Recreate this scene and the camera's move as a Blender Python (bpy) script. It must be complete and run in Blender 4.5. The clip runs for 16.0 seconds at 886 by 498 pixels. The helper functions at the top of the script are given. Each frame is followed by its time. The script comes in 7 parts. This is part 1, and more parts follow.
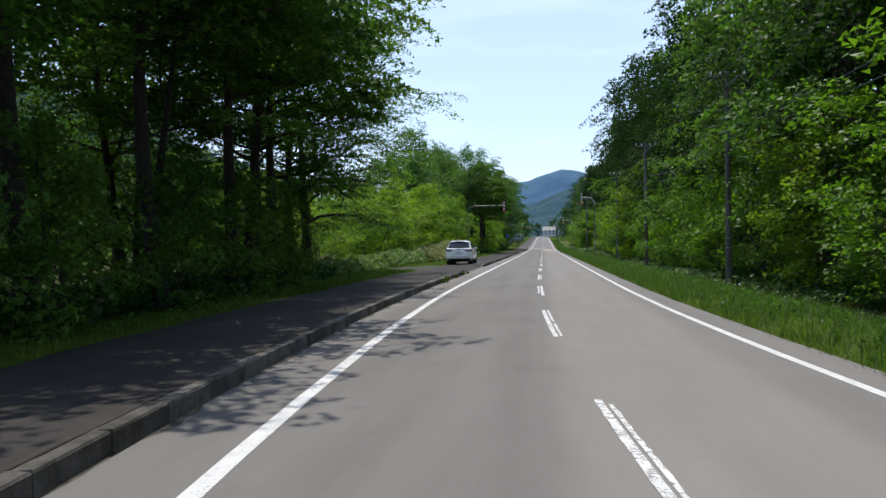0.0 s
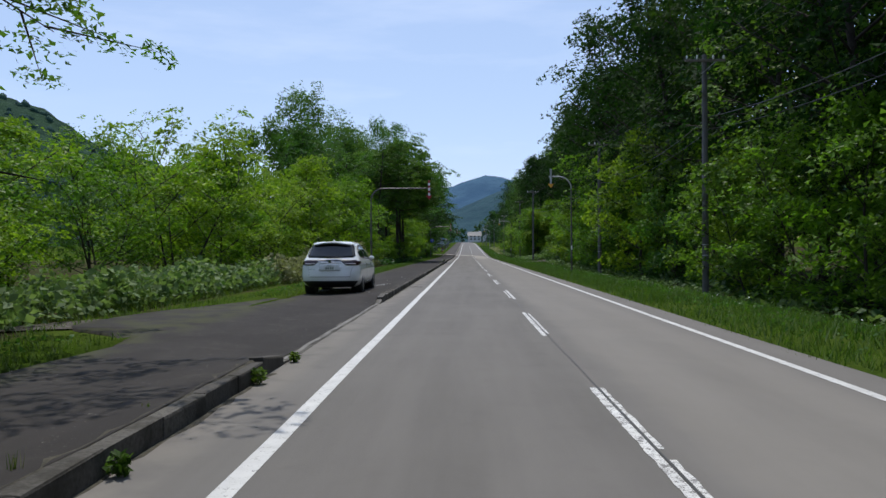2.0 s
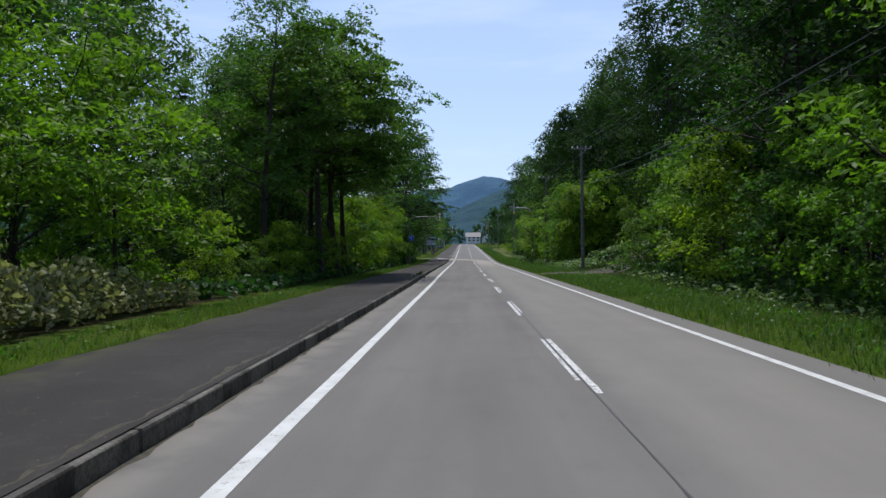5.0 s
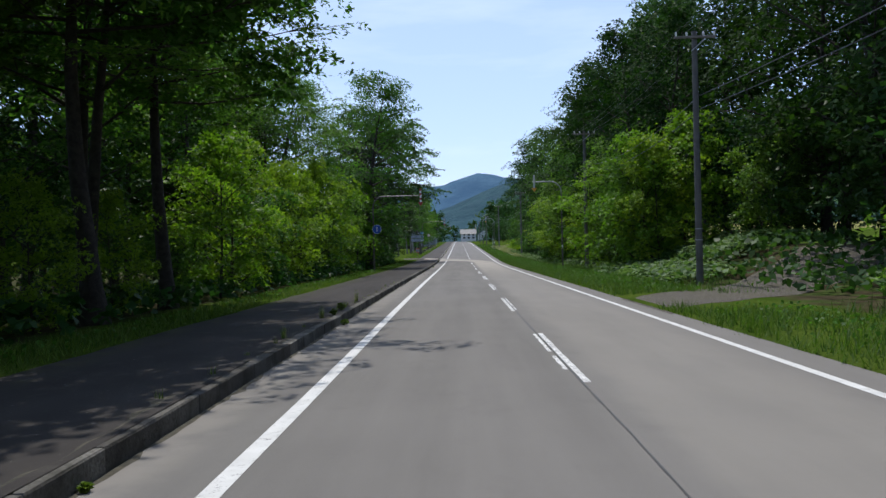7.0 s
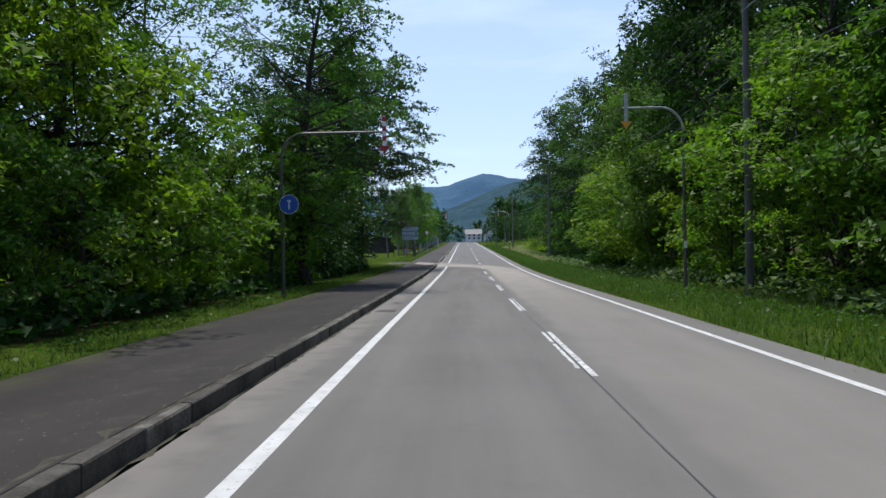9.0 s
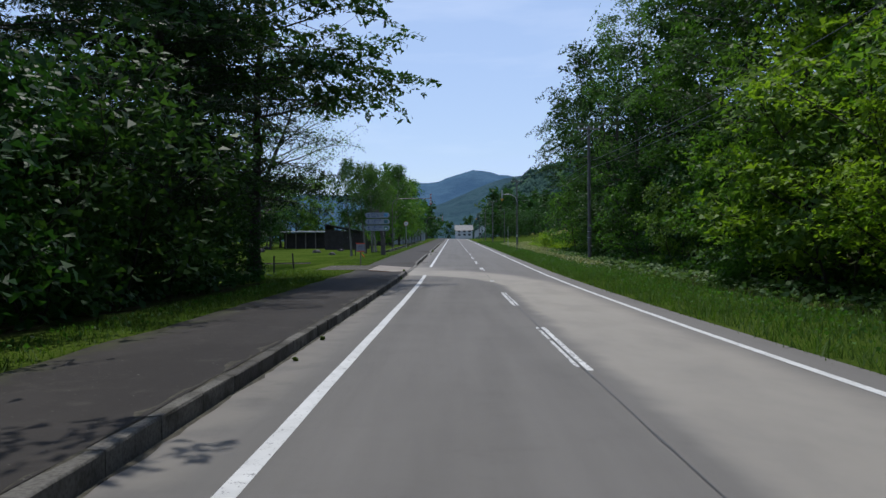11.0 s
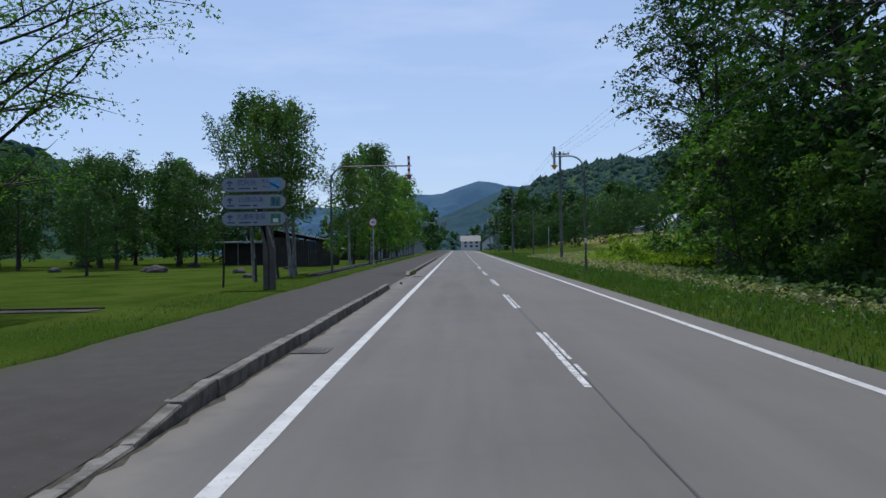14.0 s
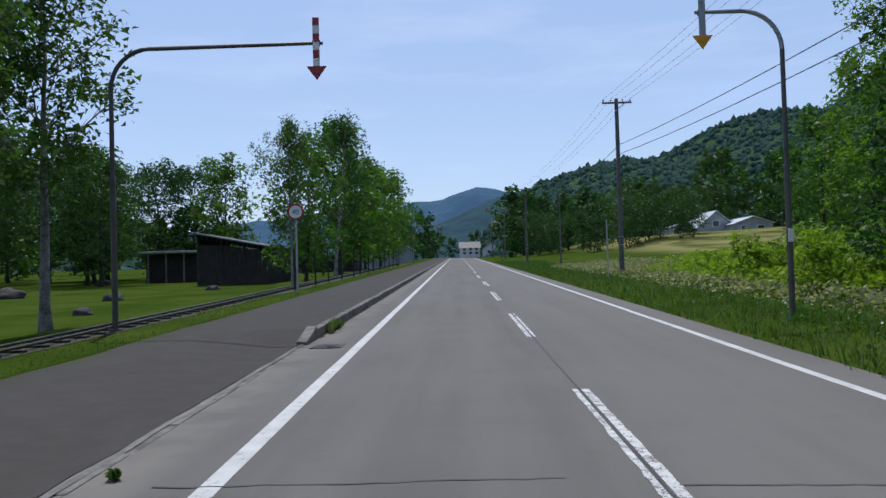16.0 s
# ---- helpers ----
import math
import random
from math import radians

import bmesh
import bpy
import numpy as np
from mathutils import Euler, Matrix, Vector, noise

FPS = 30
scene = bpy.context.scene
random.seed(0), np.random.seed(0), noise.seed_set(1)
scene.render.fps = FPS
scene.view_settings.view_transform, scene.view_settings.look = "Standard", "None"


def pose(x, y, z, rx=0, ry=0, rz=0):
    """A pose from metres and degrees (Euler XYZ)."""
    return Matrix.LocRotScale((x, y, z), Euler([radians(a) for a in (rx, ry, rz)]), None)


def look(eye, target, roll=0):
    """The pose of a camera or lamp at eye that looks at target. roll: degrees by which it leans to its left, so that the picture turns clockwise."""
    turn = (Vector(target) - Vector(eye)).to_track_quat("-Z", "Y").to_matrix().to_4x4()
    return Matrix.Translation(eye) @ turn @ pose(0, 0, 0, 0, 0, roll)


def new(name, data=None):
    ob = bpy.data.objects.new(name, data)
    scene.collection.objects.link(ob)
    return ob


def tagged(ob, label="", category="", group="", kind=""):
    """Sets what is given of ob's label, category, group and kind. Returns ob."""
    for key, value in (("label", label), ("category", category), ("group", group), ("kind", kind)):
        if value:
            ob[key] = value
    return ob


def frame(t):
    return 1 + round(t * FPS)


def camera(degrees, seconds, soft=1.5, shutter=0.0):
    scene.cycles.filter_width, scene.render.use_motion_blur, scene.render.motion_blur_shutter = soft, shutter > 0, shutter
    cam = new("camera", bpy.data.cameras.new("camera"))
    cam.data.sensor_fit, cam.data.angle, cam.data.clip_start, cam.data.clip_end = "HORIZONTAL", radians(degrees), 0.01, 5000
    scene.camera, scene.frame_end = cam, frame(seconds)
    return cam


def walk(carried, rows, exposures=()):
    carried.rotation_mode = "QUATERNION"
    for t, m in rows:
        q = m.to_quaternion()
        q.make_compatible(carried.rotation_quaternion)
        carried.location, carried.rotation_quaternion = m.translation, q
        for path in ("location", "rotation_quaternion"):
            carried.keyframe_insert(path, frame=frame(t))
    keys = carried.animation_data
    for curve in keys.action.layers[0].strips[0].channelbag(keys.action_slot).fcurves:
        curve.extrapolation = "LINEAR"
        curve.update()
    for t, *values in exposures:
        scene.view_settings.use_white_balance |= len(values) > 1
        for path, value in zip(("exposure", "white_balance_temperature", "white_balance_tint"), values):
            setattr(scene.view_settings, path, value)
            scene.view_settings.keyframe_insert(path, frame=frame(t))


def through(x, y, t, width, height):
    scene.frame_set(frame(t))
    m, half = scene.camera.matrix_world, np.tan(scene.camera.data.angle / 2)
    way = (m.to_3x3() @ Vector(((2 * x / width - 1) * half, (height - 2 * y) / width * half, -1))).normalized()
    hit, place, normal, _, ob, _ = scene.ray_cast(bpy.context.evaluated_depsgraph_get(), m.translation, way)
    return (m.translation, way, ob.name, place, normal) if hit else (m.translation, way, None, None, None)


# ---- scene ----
cam = camera(58.5, 16.0)
PATH = [
    (0.0, 0.169, -3.186, 1.450, 89.72, 0.60, 7.22),
    (0.5, -0.456, 4.024, 1.450, 90.04, 0.85, 5.48),
    (1.0, -0.866, 11.246, 1.450, 89.75, 0.23, 4.33),
    (1.5, -1.197, 18.489, 1.450, 90.13, 0.41, 2.80),
    (2.0, -1.352, 25.957, 1.450, 90.09, 0.31, 1.68),
    (2.5, -1.406, 33.312, 1.450, 90.23, 0.09, 0.77),
    (3.0, -1.376, 40.865, 1.450, 90.12, -0.31, 0.27),
    (3.5, -1.316, 48.418, 1.450, 90.20, -0.04, 0.55),
    (4.0, -1.255, 55.819, 1.450, 89.97, 0.37, 1.12),
    (4.2, -1.280, 58.938, 1.450, 90.15, 0.26, 1.46),
    (6.3, -1.294, 90.479, 1.450, 90.31, 1.44, 1.26),
    (6.5, -1.305, 93.426, 1.450, 90.20, 1.17, 1.12),
    (7.0, -1.277, 100.724, 1.450, 90.14, 1.33, 1.17),
    (7.5, -1.276, 108.012, 1.450, 90.40, 1.74, 1.49),
    (8.0, -1.342, 115.232, 1.450, 90.10, 1.46, 1.82),
    (8.5, -1.403, 122.708, 1.450, 90.56, 1.34, 1.65),
    (9.0, -1.412, 130.170, 1.450, 90.23, 1.00, 1.48),
    (9.2, -1.429, 133.147, 1.450, 90.52, 0.92, 1.43),
    (11.3, -1.546, 164.526, 1.450, 89.98, 0.40, 0.67),
    (11.5, -1.489, 167.627, 1.452, 90.29, 0.44, 0.75),
    (12.0, -1.415, 175.374, 1.479, 89.86, 0.77, 0.82),
    (12.5, -1.416, 182.440, 1.530, 90.49, 0.56, 0.88),
    (13.0, -1.388, 189.300, 1.604, 90.19, 0.28, 1.00),
    (13.5, -1.371, 195.219, 1.688, 90.68, 0.85, 1.01),
    (14.0, -1.322, 201.270, 1.791, 90.92, 0.90, 1.14),
    (14.5, -1.319, 207.544, 1.917, 91.29, 0.69, 1.34),
    (15.0, -1.267, 213.767, 2.044, 91.20, 1.60, 0.67),
    (15.5, -1.180, 219.969, 2.171, 91.22, 1.96, 0.83),
    (16.0, -1.199, 226.054, 2.295, 91.44, 1.70, 1.07),
]
walk(cam, [(t, pose(*p)) for t, *p in PATH], exposures=[(0.0, 0.16, 6600, 10), (0.7, 0.08, 6550, 10), (1.5, -0.27, 6500, 10), (3.5, -0.28, 6400, 10), (6.5, -0.07, 6450, 10), (9.0, -0.02, 6450, 10), (11.5, -0.5, 6250, 10), (12.5, -0.6, 6200, 10), (14.0, -0.5, 6200, 10), (15.0, -0.42, 6250, 10), (16.0, -0.43, 6250, 10)])

# ---- light ----
SUN = Vector((-0.09, 0.40, 1.0)).normalized()
world = bpy.data.worlds.new("world")
scene.world = world
world.use_nodes = True
wn, wl = world.node_tree.nodes, world.node_tree.links
sky = wn.new("ShaderNodeTexSky")
sky.sky_type, sky.sun_disc = "NISHITA", False
sky.sun_elevation = math.asin(SUN.z)
sky.sun_rotation = math.atan2(SUN.x, SUN.y)
sky.air_density, sky.dust_density, sky.ozone_density = 1.0, 0.6, 1.0
wc = wn.new("ShaderNodeTexCoord")
wm = wn.new("ShaderNodeMapping")
wm.inputs["Scale"].default_value = (1.2, 1.2, 7.0)
wno = wn.new("ShaderNodeTexNoise")
wno.inputs["Scale"].default_value, wno.inputs["Detail"].default_value = 2.2, 7.0
wr = wn.new("ShaderNodeValToRGB")
wr.color_ramp.elements[0].position, wr.color_ramp.elements[1].position = 0.52, 0.80
wr.color_ramp.elements[0].color = (0.45, 0.45, 0.45, 1)
wr.color_ramp.elements[1].color = (0.80, 0.80, 0.80, 1)
wmix = wn.new("ShaderNodeMixRGB")
wmix.inputs["Color2"].default_value = (4.7, 6.1, 9.4, 1)
wl.new(wc.outputs["Generated"], wm.inputs["Vector"])
wl.new(wm.outputs["Vector"], wno.inputs["Vector"])
wl.new(wno.outputs["Fac"], wr.inputs["Fac"])
wl.new(wr.outputs["Color"], wmix.inputs["Fac"])
wl.new(sky.outputs["Color"], wmix.inputs["Color1"])
# thin white wisps of cloud
cm = wn.new("ShaderNodeMapping")
cm.inputs["Scale"].default_value = (1.6, 1.6, 8.0)
cn = wn.new("ShaderNodeTexNoise")
cn.inputs["Scale"].default_value, cn.inputs["Detail"].default_value, cn.inputs["Roughness"].default_value = 2.4, 6.0, 0.55
cr_ = wn.new("ShaderNodeValToRGB")
cr_.color_ramp.elements[0].position, cr_.color_ramp.elements[1].position = 0.50, 0.78
cr_.color_ramp.elements[0].color = (0, 0, 0, 1)
cr_.color_ramp.elements[1].color = (0.20, 0.20, 0.20, 1)
cmix = wn.new("ShaderNodeMixRGB")
cmix.inputs["Color2"].default_value = (8.6, 9.2, 10.6, 1)
wl.new(wc.outputs["Generated"], cm.inputs["Vector"])
wl.new(cm.outputs["Vector"], cn.inputs["Vector"])
wl.new(cn.outputs["Fac"], cr_.inputs["Fac"])
wl.new(cr_.outputs["Color"], cmix.inputs["Fac"])
wl.new(wmix.outputs["Color"], cmix.inputs["Color1"])
wl.new(cmix.outputs["Color"], wn["Background"].inputs["Color"])
wn["Background"].inputs["Strength"].default_value = 0.15
sun = new("sun", bpy.data.lights.new("sun", "SUN"))
sun.data.energy, sun.data.angle, sun.data.color = 4.5, radians(0.53), (1.0, 0.96, 0.9)
sun.matrix_world = look(SUN * 100, (0, 0, 0))


# ---- plan of the road: centre line, long profile ----
def ctr(y):
    return 2.6771e-05 * (33.81 - y) ** 3 if y < 33.81 else 0.0


def ramp(y, mid, w):
    u = min(max((y - (mid - w / 2)) / w, 0), 1)
    return w * u * u / 2 + max(0, y - (mid + w / 2))


def prof(y):
    return 0.02045 * ramp(y, 184.7, 40) - 0.00845 * ramp(y, 430, 60) - 0.012 * ramp(y, 640, 60)


def smooth(a, b, v):
    u = min(max((v - a) / (b - a), 0), 1)
    return u * u * (3 - 2 * u)


KERB, WALK_IN, WALK_OUT, EDGE_R = -3.70, -3.87, -6.40, 3.55


def line_drift(y):
    return float(np.interp(y, (106, 119, 135, 172, 190), (0, -0.06, -0.10, -0.08, 0)))


def camber(u):
    return -0.0215 * u if u > 0 else 0.0


def lawn(y):
    return smooth(188, 204, y)


def off(u, y):
    """Height of the ground above the road's level at u metres right of the centre line."""
    if -6.45 < u < 3.5:
        return -0.2
    if u >= 3.5:
        z = -0.05 + 0.06 * smooth(3.5, 4.6, u) - (0.45 - 0.4 * smooth(60, 130, y)) * smooth(4.8, 8.5, u)
        z += 0.35 * noise.noise((u * 0.08, y * 0.06, 3.1)) * smooth(6, 14, u)
        far = smooth(232, 262, y)
        bank = 2.7 * smooth(20, 36, u) * (1 - smooth(90, 140, u)) * smooth(325, 366, y) * (1 - smooth(430, 480, y))
        z += 1.5 * smooth(6.6, 13.5, u) * smooth(124, 134, y) * (1 - smooth(142, 150, y))
        return z + far * (0.5 * smooth(9, 16, u) + 0.022 * max(0, u - 14)) + bank
    z = 0.145 - 0.35 * smooth(-8, -13, u) * (1 - lawn(y)) - LAWN_DROP * smooth(-8.8, -14, u) * lawn(y)
    return z + 0.12 * noise.noise((u * 0.1, y * 0.07, 7.7)) * smooth(-8, -14, u)


LAWN_DROP = 0.85


def gz(x, y):
    return prof(y) + off(x - ctr(y), y)


# ---- helpers for meshes ----
def finish(ob, mat, parent=None, label="", smooth_shade=False):
    for m in (mat if isinstance(mat, (list, tuple)) else [mat]):
        ob.data.materials.append(m)
    if parent is not None:
        ob.parent = parent
    if label:
        ob["label"] = label
    if smooth_shade:
        ob.data.polygons.foreach_set("use_smooth", [True] * len(ob.data.polygons))
    return ob


def part(name, bm, mat, parent=None, label="", smooth_shade=False):
    """Link a bmesh as one mesh object, under a thing where one is given."""
    me = bpy.data.meshes.new(name)
    bm.to_mesh(me)
    bm.free()
    return finish(new(name, me), mat, parent, label, smooth_shade)


def raw(name, verts, faces, mat, parent=None, label="", smooth_shade=False):
    """Link vertex and face arrays as one mesh object."""
    me = bpy.data.meshes.new(name)
    verts = np.asarray(verts, dtype=np.float32)
    faces = np.asarray(faces, dtype=np.int32)
    n, k = faces.shape
    me.vertices.add(len(verts))
    me.vertices.foreach_set("co", verts.ravel())
    me.loops.add(n * k)
    me.loops.foreach_set("vertex_index", faces.ravel())
    me.polygons.add(n)
    me.polygons.foreach_set("loop_start", np.arange(0, n * k, k, dtype=np.int32))
    me.update(calc_edges=True)
    return finish(new(name, me), mat, parent, label, smooth_shade)


def thing(name, m, label, category, group="", kind=""):
    ob = new(name)
    ob.matrix_world = m if isinstance(m, Matrix) else Matrix.Translation(m)
    ob.empty_display_size = 0.2
    return tagged(ob, label, category, group, kind)


def box(bm, x0, x1, y0, y1, z0, z1, bevel=0.0, m=None):
    r = bmesh.ops.create_cube(bm, size=1)
    t = Matrix.Translation(((x0 + x1) / 2, (y0 + y1) / 2, (z0 + z1) / 2)) @ Matrix.Diagonal((x1 - x0, y1 - y0, z1 - z0, 1))
    bmesh.ops.transform(bm, matrix=(m @ t) if m else t, verts=r["verts"])
    if bevel:
        es = list({e for v in r["verts"] for e in v.link_edges})
        bmesh.ops.bevel(bm, geom=es, offset=bevel, segments=2, affect="EDGES", profile=0.6)
    return bm


def cyl(bm, p0, p1, r0, r1=None, n=12, caps=True):
    p0, p1 = Vector(p0), Vector(p1)
    r1 = r0 if r1 is None else r1
    d = p1 - p0
    m = Matrix.Translation((p0 + p1) / 2) @ d.to_track_quat("Z", "Y").to_matrix().to_4x4()
    bmesh.ops.create_cone(bm, cap_ends=caps, segments=n, radius1=r0, radius2=r1, depth=d.length, matrix=m)
    return bm


def tube(points, radii, n=6):
    """Vertices and quads of a tube along a line of points."""
    P = np.asarray(points, dtype=float)
    T = np.gradient(P, axis=0)
    T /= np.linalg.norm(T, axis=1)[:, None] + 1e-9
    ref = np.array([0.31, 0.11, 0.94]) if abs(T[0, 2]) < 0.8 else np.array([1.0, 0.1, 0.0])
    A = np.cross(T, ref)
    A /= np.linalg.norm(A, axis=1)[:, None] + 1e-9
    B = np.cross(T, A)
    ang = np.linspace(0, 2 * np.pi, n, endpoint=False)
    ring = np.cos(ang)[None, :, None] * A[:, None] + np.sin(ang)[None, :, None] * B[:, None]
    V = (P[:, None] + ring * np.asarray(radii)[:, None, None]).reshape(-1, 3)
    i = np.arange(len(P) - 1)[:, None] * n
    j = np.arange(n)[None]
    k = (j + 1) % n
    F = np.stack([i + j, i + k, i + n + k, i + n + j], -1).reshape(-1, 4)
    return V, F


def joined(pieces):
    V, F, c = [], [], 0
    for v, f in pieces:
        V.append(v)
        F.append(f + c)
        c += len(v)
    return np.concatenate(V), np.concatenate(F)


def strip(name, us, y0, y1, step, dz, mat, parent=None, label="", wob=0.0, shift=None):
    """A sheet that follows the road between two offsets (or more) from its centre line."""
    ys = np.linspace(y0, y1, max(2, int(round((y1 - y0) / step)) + 1))
    V, F = [], []
    for y in ys:
        for i, u in enumerate(us):
            e = wob * noise.noise((y * 0.9, u, 5.0)) if i in (0, len(us) - 1) else 0
            d = dz[i] if isinstance(dz, (list, tuple)) else dz
            V.append((u + e + ctr(y) + (shift(y) if shift else 0), y, prof(y) + camber(u) + d))
    n = len(us)
    for r in range(len(ys) - 1):
        for c in range(n - 1):
            a = r * n + c
            F.append((a, a + 1, a + n + 1, a + n))
    return raw(name, V, F, mat, parent, label)


# ---- materials ----
def material(name, base=(0.5, 0.5, 0.5), rough=0.7, metal=0.0, spec=0.5):
    m = bpy.data.materials.new(name)
    m.use_nodes = True
    b = m.node_tree.nodes["Principled BSDF"]
    b.inputs["Base Color"].default_value = (*base, 1)
    b.inputs["Roughness"].default_value = rough
    b.inputs["Metallic"].default_value = metal
    b.inputs["Specular IOR Level"].default_value = spec
    return m


class Nodes:
    """Short words for building a node material."""

    def __init__(self, m):
        self.m, self.n, self.l = m, m.node_tree.nodes, m.node_tree.links
        self.bsdf = self.n["Principled BSDF"]
        self.coord = self.n.new("ShaderNodeTexCoord").outputs["Object"]

    def put(self, socket, value):
        if isinstance(value, bpy.types.NodeSocket):
            self.l.new(value, socket)
        elif isinstance(value, tuple) and len(value) == 3 and socket.type == "RGBA":
            socket.default_value = (*value, 1)
        else:
            socket.default_value = value

    def scaled(self, s):
        n = self.n.new("ShaderNodeMapping")
        n.inputs["Scale"].default_value = s
        self.l.new(self.coord, n.inputs["Vector"])
        return n.outputs["Vector"]

    def noise(self, scale, detail=4.0, rough=0.55, vec=None):
        n = self.n.new("ShaderNodeTexNoise")
        n.inputs["Scale"].default_value, n.inputs["Detail"].default_value, n.inputs["Roughness"].default_value = scale, detail, rough
        self.l.new(vec or self.coord, n.inputs["Vector"])
        return n.outputs["Fac"]

    def vor(self, scale, vec=None, feature="F1"):
        n = self.n.new("ShaderNodeTexVoronoi")
        n.feature = feature
        n.inputs["Scale"].default_value = scale
        self.l.new(vec or self.coord, n.inputs["Vector"])
        return n.outputs["Distance"]

    def range(self, v, a, b, lo=0.0, hi=1.0):
        n = self.n.new("ShaderNodeMapRange")
        n.interpolation_type = "SMOOTHSTEP"
        for i, x in enumerate((v, a, b, lo, hi)):
            self.put(n.inputs[i], x)
        return n.outputs["Result"]

    def math(self, op, a, b=0.0):
        n = self.n.new("ShaderNodeMath")
        n.operation = op
        self.put(n.inputs[0], a)
        self.put(n.inputs[1], b)
        return n.outputs[0]

    def mix(self, fac, a, b, mode="MIX"):
        n = self.n.new("ShaderNodeMixRGB")
        n.blend_type = mode
        self.put(n.inputs["Fac"], fac)
        self.put(n.inputs["Color1"], a)
        self.put(n.inputs["Color2"], b)
        return n.outputs["Color"]

    def xyz(self):
        n = self.n.new("ShaderNodeSeparateXYZ")
        self.l.new(self.coord, n.inputs[0])
        return n.outputs

    def color(self, v):
        self.put(self.bsdf.inputs["Base Color"], v)

    def rough(self, v):
        self.put(self.bsdf.inputs["Roughness"], v)

    def bump(self, h, strength=0.3, dist=0.01):
        n = self.n.new("ShaderNodeBump")
        n.inputs["Strength"].default_value, n.inputs["Distance"].default_value = strength, dist
        self.l.new(h, n.inputs["Height"])
        self.l.new(n.outputs["Normal"], self.bsdf.inputs["Normal"])


def varied(name, dark, light, scale, rough=0.8, grain=40.0, bump=0.3, metal=0.0, dist=0.01):
    m = material(name, light, rough, metal)
    k = Nodes(m)
    big = k.range(k.noise(scale, 5), 0.3, 0.7)
    fine = k.range(k.noise(grain, 3), 0.25, 0.75)
    c = k.mix(big, dark, light)
    k.color(k.mix(0.35, c, k.mix(fine, dark, light)))
    if bump:
        k.bump(k.noise(grain, 3), bump, dist)
    return m


def leaf_material(name, dark, light, through=0.5, gloss=0.5):
    m = material(name, light, gloss, 0.0, 0.18)
    k = Nodes(m)
    geo = k.n.new("ShaderNodeNewGeometry")
    obi = k.n.new("ShaderNodeObjectInfo")
    c = k.mix(geo.outputs["Random Per Island"], dark, light)
    hs = k.n.new("ShaderNodeHueSaturation")
    k.put(hs.inputs["Hue"], k.range(obi.outputs["Random"], 0.0, 1.0, 0.485, 0.515))
    k.put(hs.inputs["Value"], k.range(obi.outputs["Random"], 0.0, 1.0, 1.15, 0.85))
    k.l.new(k.mix(k.range(k.noise(0.55, 3), 0.38, 0.62, 0.0, 0.42), c, tuple(0.5 * v for v in light)), hs.inputs["Color"])
    c = hs.outputs["Color"]
    k.color(c)
    tr = k.n.new("ShaderNodeBsdfTranslucent")
    bright = k.mix(1.0, c, (1.10, 1.22, 0.62), "MULTIPLY")
    k.l.new(bright, tr.inputs["Color"])
    mx = k.n.new("ShaderNodeMixShader")
    mx.inputs[0].default_value = through
    k.l.new(k.bsdf.outputs[0], mx.inputs[1])
    k.l.new(tr.outputs[0], mx.inputs[2])
    k.l.new(mx.outputs[0], k.n["Material Output"].inputs["Surface"])
    return m


